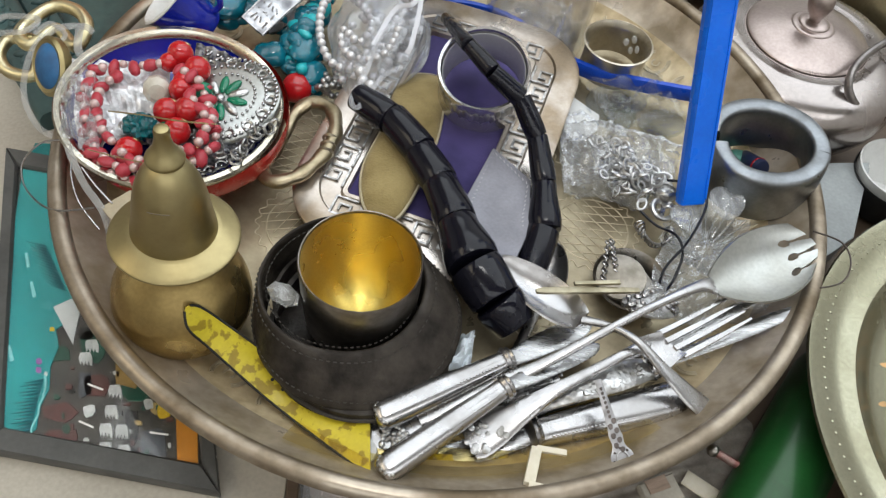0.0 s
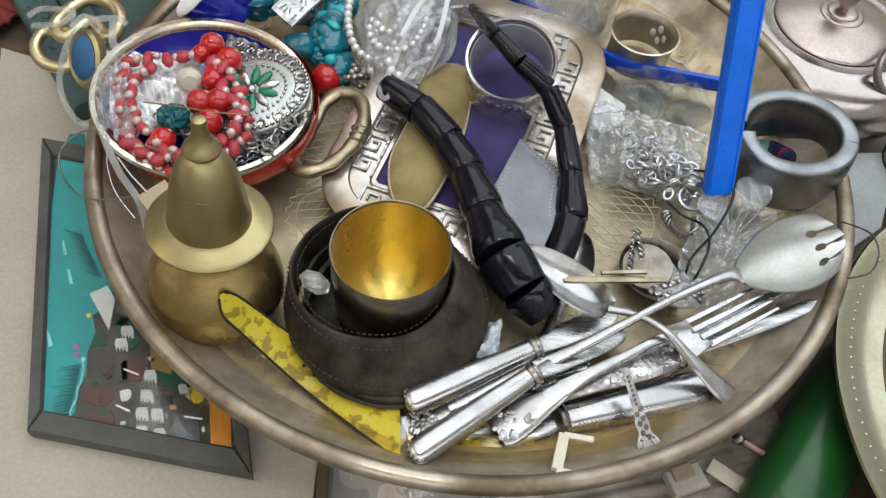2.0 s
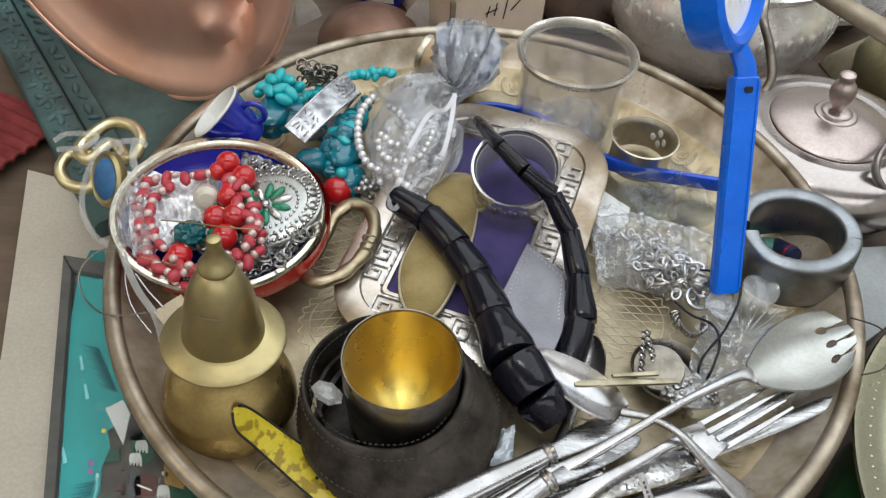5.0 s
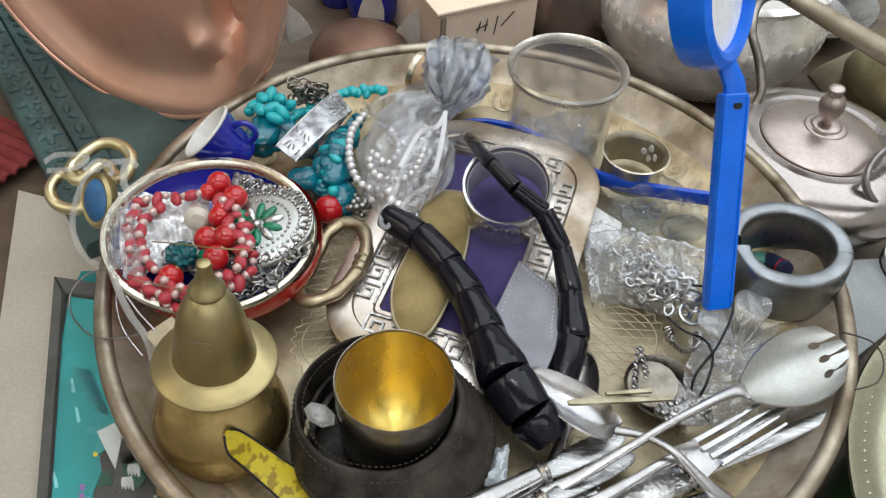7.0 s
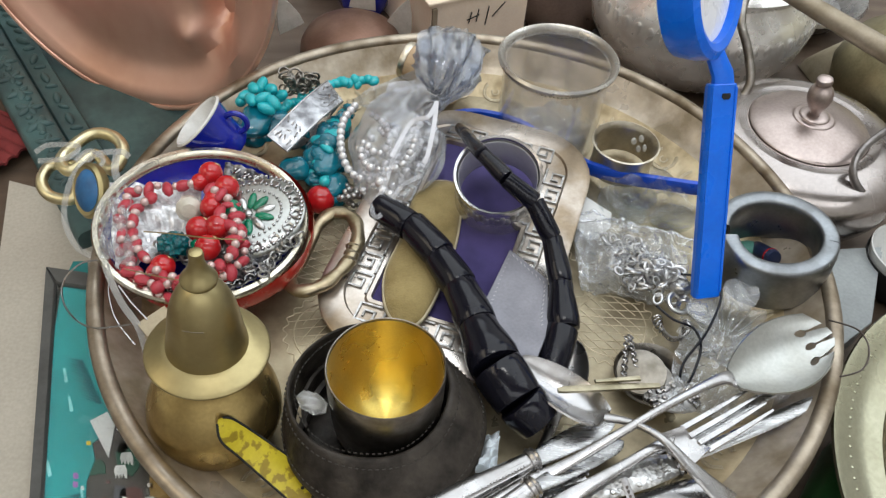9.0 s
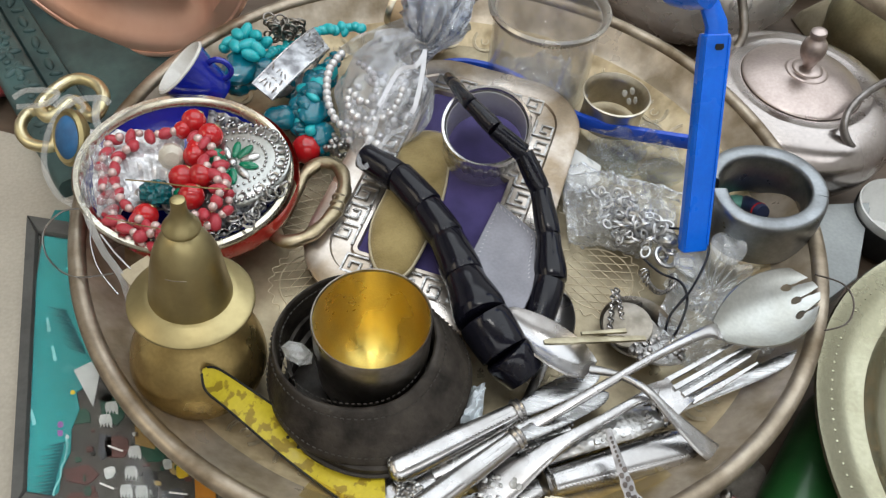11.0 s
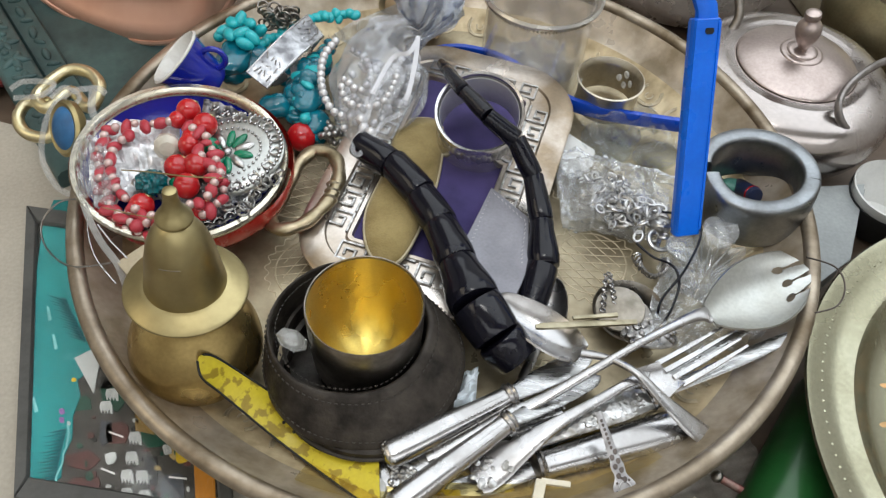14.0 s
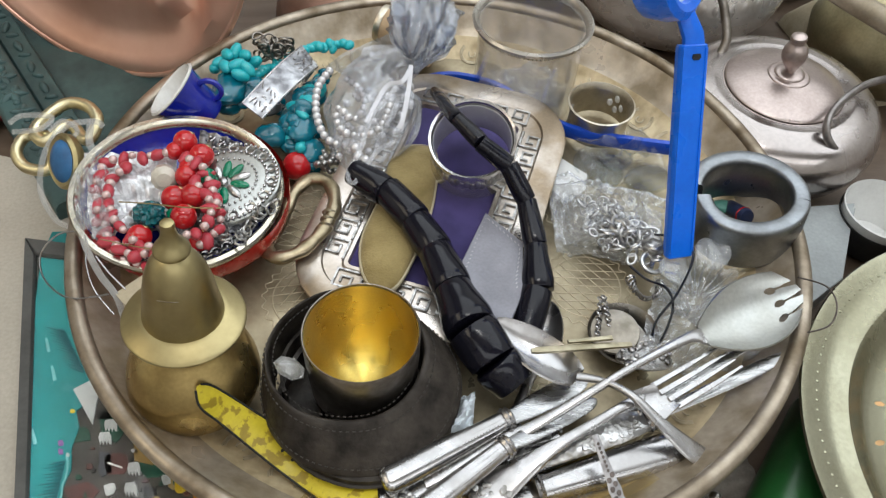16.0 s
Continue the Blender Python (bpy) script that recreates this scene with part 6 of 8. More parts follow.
# ---- turquoise necklace heap ----
def turquoise_heap():
    t = thing("turquoise_necklace", pose(0, 0, 0), "turquoise chip necklace with large teal resin ovals, heaped", "necklace")
    rng = random.Random(12)
    bm = B()
    bead(bm, (0, 0, 0), 1.0, 9, 6)
    chip = part("turquoise_chip", bm, turquoise, t)
    bm = B()
    bead(bm, (0, 0, 0), 1.0, 7, 5)
    deep = part("teal_chip", bm, teal_glass, t, "deep teal resin chip")
    seen = set()

    def put(p, sx, sy, sz, base=chip):
        o = base if base not in seen else new(base.name.split(".")[0], base.data)
        seen.add(base)
        o.parent = t
        o.matrix_basis = Matrix.Translation(p) @ pose(0, 0, 0, rng.uniform(-40, 40), rng.uniform(-40, 40), rng.uniform(0, 180)) @ Matrix.Diagonal((sx, sy, sz, 1))
    for p in ((-0.1682, 0.1388, 0.0500), (-0.1624, 0.1428, 0.0500), (-0.1545, 0.1385, 0.0500), (-0.1673, 0.1214, 0.0520), (-0.1581, 0.1213, 0.0540), (-0.1499, 0.1190, 0.0520), (-0.1745, 0.1341, 0.0460), (-0.1548, 0.1135, 0.0500), (-0.1783, 0.1317, 0.0420), (-0.1477, 0.1376, 0.0440)):
        put(p, 0.0080, 0.0050, 0.0046)
    lines = ([(-0.1515, 0.1329, 0.0340), (-0.1356, 0.1507, 0.0300), (-0.1136, 0.1653, 0.0320), (-0.0952, 0.1735, 0.0340), (-0.0763, 0.1750, 0.0340)],
             [(-0.0908, 0.1428, 0.0300), (-0.0991, 0.1151, 0.0340), (-0.1058, 0.0913, 0.0360), (-0.1109, 0.0780, 0.0300), (-0.1040, 0.0648, 0.0220), (-0.0989, 0.0527, 0.0160)],
             [(-0.0976, 0.1400, 0.0260), (-0.1092, 0.1158, 0.0300), (-0.1160, 0.0944, 0.0300), (-0.1169, 0.0780, 0.0240), (-0.1091, 0.0625, 0.0180)])
    for k, ln in enumerate(lines):
        for j, p in enumerate(spline(ln, 5)):
            put(Vector(p) + Vector((rng.uniform(-0.002, 0.002), rng.uniform(-0.002, 0.002), rng.uniform(-0.002, 0.002))), rng.uniform(0.0045, 0.0068) * (1.3 if k else 1), rng.uniform(0.0038, 0.0052) * (1.3 if k else 1), rng.uniform(0.003, 0.0045), deep if k and j % 4 else chip)
    put((-0.1060, 0.0562, 0.0280), 0.0044, 0.0044, 0.0044)
    for p, sx, sy, a in (((-0.1306, 0.0725, 0.0240), 0.0125, 0.0105, 20), ((-0.1641, 0.1083, 0.0300), 0.016, 0.011, 60), ((-0.1528, 0.1234, 0.0300), 0.013, 0.010, 20), ((-0.1125, 0.0741, 0.0160), 0.013, 0.012, 70), ((-0.1132, 0.1044, 0.0160), 0.014, 0.013, 70), ((-0.1005, 0.0590, 0.0100), 0.011, 0.010, 0), ((-0.1043, 0.1324, 0.0140), 0.014, 0.012, 30), ((-0.1267, 0.1235, 0.0140), 0.013, 0.011, 80), ((-0.1399, 0.1202, 0.0160), 0.013, 0.011, 10), ((-0.1011, 0.0938, 0.0140), 0.012, 0.010, 100), ((-0.1730, 0.1208, 0.0280), 0.010, 0.008, 120), ((-0.1636, 0.1101, 0.0400), 0.019, 0.013, 75), ((-0.1548, 0.1133, 0.0300), 0.015, 0.012, 60), ((-0.1049, 0.0775, 0.0280), 0.014, 0.011, 70), ((-0.0995, 0.0610, 0.0200), 0.013, 0.010, 60), ((-0.1157, 0.0880, 0.0240), 0.012, 0.010, 60)):
        bm = bead(B(), (0, 0, 0), 1.0, 18, 12)
        for v in bm.verts:
            v.co *= 1 + 0.22 * noise.noise(v.co * 1.4 + Vector((70 * p[0], 70 * p[1], 3)))
        bmesh.ops.transform(bm, matrix=Matrix.Translation(p) @ pose(0, 0, 0, 10, 0, a) @ Matrix.Diagonal((sx, sy, 0.008, 1)), verts=bm.verts)
        part("resin_oval", bm, teal_glass, t, "deep teal resin oval")
    return t


turquoise_heap()


# ---- silver link cuff on the heap ----
def cuff():
    q = [Vector(p) for p in ((-0.1504, 0.0874, 0.0460), (-0.1109, 0.1544, 0.0500), (-0.0970, 0.1376, 0.0420), (-0.1350, 0.0789, 0.0380))]
    nrm = (q[1] - q[0]).cross(q[3] - q[0]).normalized()
    nrm = nrm if nrm.z > 0 else -nrm
    t = thing("silver_cuff", pose(0, 0, 0), "engraved silver cuff bracelet lying on the turquoise beads", "bracelet")

    def f(u, v):
        return q[0].lerp(q[1], u).lerp(q[3].lerp(q[2], u), v) + nrm * (0.006 * math.sin(math.pi * u) - 0.003)
    part("band", shell(B(), f, 24, 6, 0.0018), chased(surface("worn_cuff_silver", (0.52, 0.53, 0.55), 0.30, 1, scale=90, dirt=(0.16, 0.16, 0.17), amount=0.46), 260, 0.5), t)
    g = lambda u, v: q[0].lerp(q[1], 0.04 + 0.92 * u).lerp(q[3].lerp(q[2], 0.04 + 0.92 * u), v) - nrm * (0.003 + 0.022 * math.sin(math.pi * u))
    part("back_band", shell(B(), g, 24, 5, 0.0018), silver, t)
    rng = random.Random(1)
    for k in (0, 1, 2, 7, 8, 9):
        bm = B()
        for j in range(4):
            u, v = 0.06 + 0.88 * k / 9, 0.2 + 0.2 * j
            p = f(u + rng.uniform(-0.02, 0.02), v) + nrm * 0.0022
            w = f(min(1, u + rng.uniform(0.02, 0.07)), min(0.95, max(0.05, v + rng.uniform(-0.15, 0.15)))) + nrm * 0.0022
            sweep(bm, [(*p, 0.0006, 0.0004), (*w, 0.0006, 0.0004)], 5)
        part("engraved_figure", bm, silver, t)
    for v in (0.02, 0.98):
        part("edge_wire", sweep(B(), [(*(f(k / 16, v) + nrm * 0.001), 0.0011, 0.0011) for k in range(17)], 7), silver, t)


cuff()


def torus(bm, m, R, r, n=14, s=6, sq=1.0):
    return sweep(bm, [(*(m @ Vector((R * math.cos(2 * math.pi * k / n), sq * R * math.sin(2 * math.pi * k / n), 0))), r, r) for k in range(n)], s, True, up=tuple(m.to_3x3() @ Vector((0, 0, 1))))


# dark chain heap
ch = thing("chain_heap", pose(0, 0, 0), "heap of tarnished silver chain links on the turquoise", "chain")
rng = random.Random(21)
bm = torus(B(), Matrix(), 0.0045, 0.0009)
link = part("link", bm, steel_dark, ch)
c0 = Vector((-0.1351, 0.1614, 0.0420))
for i in range(46):
    o = link if i == 0 else new("link", link.data)
    o.parent = ch
    q, r = rng.uniform(0, 6.28), rng.random()
    o.matrix_basis = Matrix.Translation(c0 + Vector((0.016 * r * math.cos(q), 0.010 * r * math.sin(q), rng.uniform(-0.010, 0.006)))) @ pose(0, 0, 0, rng.uniform(0, 180), rng.uniform(0, 180), 0)


# ---- organza bag with pearls ----
def pearl_bag():
    t = thing("organza_bag", pose(0, 0, 0), "sheer grey organza bag full of pearls, tied with white ribbon", "bag")
    axis = [(*(-0.0688, 0.0352, 0.0200), 0.004, 0.004), (*(-0.0631, 0.0465, 0.0240), 0.020, 0.012), (*(-0.0544, 0.0720, 0.0300), 0.0330, 0.020), (*(-0.0492, 0.0953, 0.0360), 0.0360, 0.022), (*(-0.0412, 0.1147, 0.0460), 0.0310, 0.018), (*(-0.0293, 0.1204, 0.0560), 0.0180, 0.013),
            (*(-0.0200, 0.1182, 0.0620), 0.0075, 0.0070), (*(-0.0159, 0.1270, 0.0680), 0.0170, 0.0130), (*(-0.0136, 0.1410, 0.0740), 0.0235, 0.0180), (*(-0.0119, 0.1607, 0.0780), 0.0240, 0.0180), (*(-0.0100, 0.1714, 0.0800), 0.0190, 0.013)]
    rows = spline(axis, 7)
    bm = B()
    sweep(bm, rows, 56, caps=False)
    for k, v in enumerate(bm.verts):
        i, j = divmod(k, 56)
        c = Vector(rows[i][:3])
        d = v.co - c
        u = i / len(rows)
        ang = 2 * math.pi * j / 56
        fold = 0.16 * math.sin(9 * ang + 4 * u) + 0.10 * math.sin(17 * ang + 9 * u) if u > 0.42 else 0.05 * noise.noise((3 * math.cos(ang), 3 * math.sin(ang), 9 * u))
        fold += 0.18 * noise.noise((4 * math.cos(ang), 4 * math.sin(ang), 8 * u))
        v.co = c + d * (1 + fold)
    part("sheer_cloth", bm, organza, t, "sheer wrinkled organza")
    # grey lining edge on the tied part
    bm = B()
    rows2 = [tuple(r[:3]) + (r[3] * 0.55, r[4] * 0.55) for r in rows[44:]]
    sweep(bm, rows2, 40, caps=False)
    for k, v in enumerate(bm.verts):
        i, j = divmod(k, 40)
        c = Vector(rows2[i][:3])
        ang = 2 * math.pi * j / 40
        v.co = c + (v.co - c) * (1 + 0.35 * math.sin(7 * ang + 0.5 * i) + 0.2 * noise.noise((ang, i * 0.4, 2)))
    part("gathered_fold", bm, organza_dense, t)
    bm = B()
    rows3 = [tuple(r[:3]) + (r[3] * 0.98, r[4] * 0.98) for r in rows[40:]]
    sweep(bm, rows3, 48, caps=False)
    for k, v in enumerate(bm.verts):
        i, j = divmod(k, 48)
        c = Vector(rows3[i][:3])
        ang = 2 * math.pi * j / 48
        v.co = c + (v.co - c) * (1 + 0.16 * math.sin(8 * ang + 0.3 * i) + 0.30 * noise.noise((2.5 * math.cos(ang), 2.5 * math.sin(ang), i * 0.25)) + 0.16 * noise.noise((7 * math.cos(ang), 7 * math.sin(ang), i * 0.7)))
    part("ruffle", bm, organza_dense, t)
    # loose sheer fold beside the knot
    q = [Vector(p) for p in ((-0.0913, 0.1339, 0.0440), (-0.0412, 0.1672, 0.0560), (-0.0244, 0.1178, 0.0620), (-0.0583, 0.0979, 0.0500))]
    part("loose_fold", shell(B(), lambda u, v: q[0].lerp(q[1], u).lerp(q[3].lerp(q[2], u), v) + Vector((0, 0, 0.003 * math.sin(5 * u + 3 * v) + 0.004 * noise.noise((3 * u, 5 * v, 8)))), 24, 18, 0.0), organza_dense, t)
    # ribbon ties
    ribbon_sheer = surface("sheer_white_ribbon", (0.75, 0.76, 0.80), 0.35, 0, var=0.05, bump=0.2, alpha=0.2)
    for pts in ([(-0.0231, 0.1044, 0.0700), (-0.0246, 0.0835, 0.0660), (-0.0290, 0.0574, 0.0580), (-0.0321, 0.0513, 0.0540)], [(-0.0256, 0.0978, 0.0680), (-0.0378, 0.0810, 0.0620), (-0.0517, 0.0590, 0.0580), (-0.0597, 0.0288, 0.0520), (-0.0676, 0.0116, 0.0460), (-0.0633, 0.0039, 0.0450), (-0.0552, 0.0160, 0.0480), (-0.0466, 0.0318, 0.0500), (-0.0346, 0.0415, 0.0500)],
                [(-0.0239, 0.1001, 0.0690), (-0.0297, 0.0873, 0.0680), (-0.0421, 0.0899, 0.0600), (-0.0556, 0.0548, 0.0560)]):
        rr = spline([(*p, 0.0017, 0.00012) for p in pts], 6)
        part("ribbon", sweep(B(), rr, 6, power=0.5, up=(0.0, -0.6, 0.8)), ribbon_white if len(pts) == 4 else ribbon_sheer, t, "narrow white satin ribbon")
    # pearls
    rng2 = random.Random(31)
    bm = B()
    bead(bm, (0, 0, 0), 1.0, 12, 8)
    pr = part("pearl", bm, pearl, t)
    n = 0

    def put(p, r):
        nonlocal n
        o = pr if n == 0 else new("pearl", pr.data)
        n += 1
        o.parent = t
        o.matrix_basis = Matrix.Translation(p) @ Matrix.Diagonal((r, r, r, 1))
    strand = [(-0.0871, 0.1257, 0.0460), (-0.0949, 0.1098, 0.0440), (-0.0961, 0.0905, 0.0400), (-0.0921, 0.0712, 0.0370), (-0.0849, 0.0591, 0.0340), (-0.0742, 0.0558, 0.0320), (-0.0638, 0.0593, 0.0340), (-0.0599, 0.0667, 0.0400)]
    sp = spline(strand, 10)
    last = None
    for p in sp:
        if last is None or np.linalg.norm(p - last) > 0.0056:
            put(p, 0.0034)
            last = p
    inner = [(-0.0731, 0.1159, 0.0460), (-0.0614, 0.0977, 0.0500), (-0.0585, 0.0801, 0.0480), (-0.0664, 0.0689, 0.0460), (-0.0777, 0.0812, 0.0460), (-0.0783, 0.0696, 0.0420), (-0.0701, 0.0597, 0.0400), (-0.0512, 0.0564, 0.0440), (-0.0413, 0.0692, 0.0500), (-0.0374, 0.0867, 0.0520)]
    last = None
    for p in spline(inner, 10):
        if last is None or np.linalg.norm(p - last) > 0.0052:
            put(p, rng2.uniform(0.0026, 0.0036))
            last = p
    for i in range(64):
        u = rng2.uniform(0.12, 0.36)
        r = rows[int(u * len(rows))]
        q, s = rng2.uniform(0, 6.28), math.sqrt(rng2.random()) * 0.75
        put(Vector(r[:3]) + Vector((r[3] * s * math.cos(q), r[3] * 0.6 * s * math.sin(q), r[4] * 0.5 * (1 - s))), rng2.uniform(0.0026, 0.0038))
    for p in ((-0.0610, 0.0314, 0.0440), (-0.0560, 0.0281, 0.0430), (-0.0634, 0.0402, 0.0440)):
        put(p, 0.0042)
    return t


pearl_bag()

# a little round box lying behind the bag
rb = axis_to((-0.0475, 0.2148, 0.0300), (0.0163, 0.1828, 0.0220))
rbx = thing("round_box", rb, "small tan round box with a pale metal ring", "box")
part("barrel", lathe(B(), [(0, 0.002), (0.0150, 0.002), (0.0155, 0.004), (0.0195, 0.050), (0.0190, 0.054), (0, 0.0545)], 40), surface("tan_wood", (0.52, 0.38, 0.24), 0.45, 0, scale=40, dirt=(0.42, 0.29, 0.17), stretch=(1, 1, 0.2)), rbx)
part("end_ring", lathe(B(), [(0.0135, -0.001), (0.0165, -0.001), (0.0172, 0.002), (0.0160, 0.0045), (0.0135, 0.003), (0.0135, -0.001)], 40), champagne, rbx, "pale metal end ring")

# dark beads peeping below the bag
db = thing("grey_beads", pose(0, 0, 0), "cluster of small dark silver beads below the bag", "beads")
for i in range(26):
    p = Vector((-0.0847, 0.0528, 0.0180)) + Vector((rng.uniform(-0.012, 0.012), rng.uniform(-0.008, 0.008), rng.uniform(-0.006, 0.006)))
    part("bead", bead(B(), p, rng.uniform(0.0018, 0.0032), 8, 6), plated, db)

# ---- blue curved band ----
bb = thing("blue_band", pose(0, 0, 0), "curved blue plastic band lying behind the frame", "plastic band")
pts = [(-0.0132, 0.1490, 0.0180), (0.0157, 0.1549, 0.0180), (0.0530, 0.1403, 0.0180), (0.0919, 0.1031, 0.0160), (0.1222, 0.0885, 0.0150), (0.1573, 0.0809, 0.0150), (0.1939, 0.0736, 0.0160)]
part("strip", sweep(B(), spline([(*p, 0.0028, 0.0062) for p in pts], 6), 12, power=0.5), surface("deep_blue_plastic", (0.006, 0.075, 0.58), 0.3, 0, var=0.1, coat=0.2), bb)

# white card sliver
solo("white_card", slab(B(), [p[:2] for p in ((0.0850, 0.0560, 0.0), (0.0943, 0.0690, 0.0), (0.1155, 0.0486, 0.0), (0.1120, 0.0330, 0.0), (0.0957, 0.0174, 0.0), (0.0824, 0.0353, 0.0))], 0.0105, 0.0117, 0.0002), white_enamel, Matrix(), "small white card under the plastic bag", "card", smooth=False)


# ---- clear bag with silver chain ----
def chain_bag():
    t = thing("plastic_bag", pose(0, 0, 0), "clear crumpled plastic bag holding a silver chain", "bag")
    q = [Vector(p) for p in ((0.0815, 0.0423, 0.0220), (0.1683, 0.0122, 0.0220), (0.1512, -0.0344, 0.0160), (0.0812, -0.0225, 0.0160))]

    def f(u, v):
        p = q[0].lerp(q[1], u).lerp(q[3].lerp(q[2], u), v)
        return p + Vector((0.003 * noise.noise((7 * u, 7 * v, 3)), 0.003 * noise.noise((7 * u, 7 * v, 9)), 0.010 * noise.noise((5 * u, 6 * v, 1)) + 0.006 * abs(noise.noise((13 * u, 11 * v, 5))) + 0.007 * math.sin(math.pi * u) * math.sin(math.pi * v)))
    part("film", shell(B(), f, 60, 40, 0.0), film_mat, t, "creased clear film")
    g = lambda u, v: f(u, v) + Vector((0.002, -0.002, -0.012))
    part("film_back", shell(B(), g, 40, 30, 0.0), film_mat, t)
    part("sealed_edge", sweep(B(), [(*(f(u, 0.01) + Vector((0, 0, 0.0005))), 0.0016, 0.0005) for u in np.linspace(0, 1, 40)], 6), film_mat, t)
    return t


chain_bag()
sch = thing("silver_chain", pose(0, 0, 0), "tangled bright silver chain with a round clasp", "chain")
bm = torus(B(), Matrix(), 0.0039, 0.0010, sq=0.7)
link = part("link", bm, bright_silver, sch)
c0, c1 = Vector((0.1099, -0.0067, 0.0240)), Vector((0.1410, -0.0271, 0.0220))
for i in range(110):
    o = link if i == 0 else new("link", link.data)
    o.parent = sch
    u = rng.random()
    p = c0.lerp(c1, u) + Vector((rng.gauss(0, 0.008), rng.gauss(0, 0.009), rng.uniform(-0.008, 0.008)))
    s = rng.uniform(0.75, 1.4)
    o.matrix_basis = Matrix.Translation(p) @ pose(0, 0, 0, rng.uniform(-60, 60), rng.uniform(-60, 60), rng.uniform(0, 180)) @ Matrix.Diagonal((s, s, s, 1))
cl = Matrix.Translation((0.1460, -0.0459, 0.0200)) @ pose(0, 0, 0, 10, 10, -20)
bm = torus(B(), cl, 0.0074, 0.0018, 24, 8)
part("clasp_ring", bm, bright_silver, sch)
part("clasp_bar", block(B(), -0.0016, 0.0016, -0.006, 0.006, -0.001, 0.001, 0.0004, cl), silver, sch)
part("clasp_knot", bead(B(), (0, 0, 0), 0.0085, 12, 8, Matrix.Translation((0.1487, -0.0350, 0.0240)) @ Matrix.Diagonal((1, 0.8, 0.6, 1))), plated, sch)

# clear plastic discs behind the bag
lens_film = film("lens_plastic", (0.86, 0.88, 0.88), 0.10, 1.25, 1.0, 45, 0.01)
for p, r, a in (((0.1261, 0.0592, 0.0080), 0.020, 8), ((0.1626, 0.0440, 0.0100), 0.017, -10), ((0.1422, 0.0719, 0.0060), 0.014, 0)):
    solo("clear_lens", lathe(B(), [(0, 0), (r, 0), (r * 1.04, 0.0015), (r, 0.003), (r * 0.9, 0.002), (0, 0.002)], 40), lens_film, Matrix.Translation(p) @ pose(0, 0, 0, a, a, 0), "loose round clear plastic disc", "disc", "clear discs")
bm = B()
shell(bm, lambda u, v: Vector((0.062 * (u - 0.5), 0.050 * (v - 0.5), max(0.0005, 0.007 + 0.012 * noise.noise((4 * u, 4 * v, 8)) + 0.005 * noise.noise((11 * u, 10 * v, 3))))), 40, 34, 0.0)
solo("crumpled_film", bm, film("smoky_film", (0.88, 0.89, 0.89), 0.08, 1.6, 0.6, 60, 0.04), pose(0.143, 0.060, 0.0125, 0, 0, 20), "crumpled clear film lying over the loose plastic discs", "film", smooth=False)


# ---- small tarnished dish with chain, coin and brooch ----
dc = Vector((0.1184, -0.0991, 0.0060))
sd_ = thing("small_dish", Matrix.Translation(dc) @ pose(0, 0, -0.0055), "small dark tarnished dish among the cutlery", "dish")
part("wall", lathe(B(), [(0, 0.001), (0.014, 0.001), (0.019, 0.003), (0.0235, 0.010), (0.0245, 0.0115), (0.0238, 0.0125), (0.022, 0.0105), (0.0175, 0.004), (0, 0.0025)], 48), steel_dark, sd_)
solo("pale_disc", lathe(B(), [(0, 0), (0.0155, 0), (0.0165, 0.001), (0.016, 0.0026), (0.010, 0.004), (0, 0.0045)], 40), surface("dull_disc_metal", (0.33, 0.30, 0.255), 0.46, 0.9, scale=80, dirt=(0.20, 0.18, 0.145)), Matrix.Translation(dc + Vector((-0.006, 0.001, 0.0045))) @ pose(0, 0, 0, 8, -6, 0), "dull champagne metal disc lying in the small dish", "disc")
bch = thing("fine_chain", pose(0, 0, 0), "fine silver chain dangling over the small dish", "chain")
for x0, x1 in ((((0.1044, -0.0773, 0.0200)), ((0.0998, -0.1008, 0.0140))), (((0.1065, -0.0766, 0.0210)), ((0.1091, -0.0939, 0.0140)))):
    for k in range(11):
        p = lerp(x0, x1, k / 10)
        part("link", torus(B(), Matrix.Translation(p) @ pose(0, 0, 0, 90 * (k % 2), 30, 40), 0.0020, 0.0006, 10, 5), silver, bch)
br = thing("rhinestone_brooch", pose(0, 0, 0), "sparkling silver rhinestone brooch beside the small dish", "brooch")
b0 = Vector((0.1266, -0.1219, 0.0160))
part("base", bead(B(), (0, 0, 0), 0.016, 16, 8, Matrix.Translation(b0) @ pose(0, 0, 0, 0, 0, -8) @ Matrix.Diagonal((1.15, 0.55, 0.2, 1))), plated, br)
for i in range(44):
    q, s = rng.uniform(0, 6.28), math.sqrt(rng.random())
    part("stone", bead(B(), b0 + Vector((0.018 * s * math.cos(q), 0.0095 * s * math.sin(q), 0.0025)), rng.uniform(0.0014, 0.0028), 6, 4), silver if i % 3 else clear, br, smooth=False)
pin_brass = surface("dull_pin_brass", (0.40, 0.36, 0.26), 0.36, 0.95, scale=90, dirt=(0.27, 0.24, 0.16))
pin = thing("bar_pin", pose(0, 0, 0), "slim dull brass bar pin resting on the teaspoon", "pin")
part("bar", sweep(B(), [(*(0.0487, -0.1323, 0.0420), 0.0014, 0.0012), (*(0.0528, -0.1317, 0.0420), 0.0023, 0.0013), (*(0.0956, -0.1249, 0.0360), 0.0023, 0.0013), (*(0.1145, -0.1212, 0.0320), 0.0018, 0.0010)], 8, power=0.5), pin_brass, pin)
part("top_bar", sweep(B(), [(*(0.0723, -0.1248, 0.0410), 0.0012, 0.0010), (*(0.1011, -0.1200, 0.0380), 0.0016, 0.0012)], 8, power=0.5), pin_brass, pin)

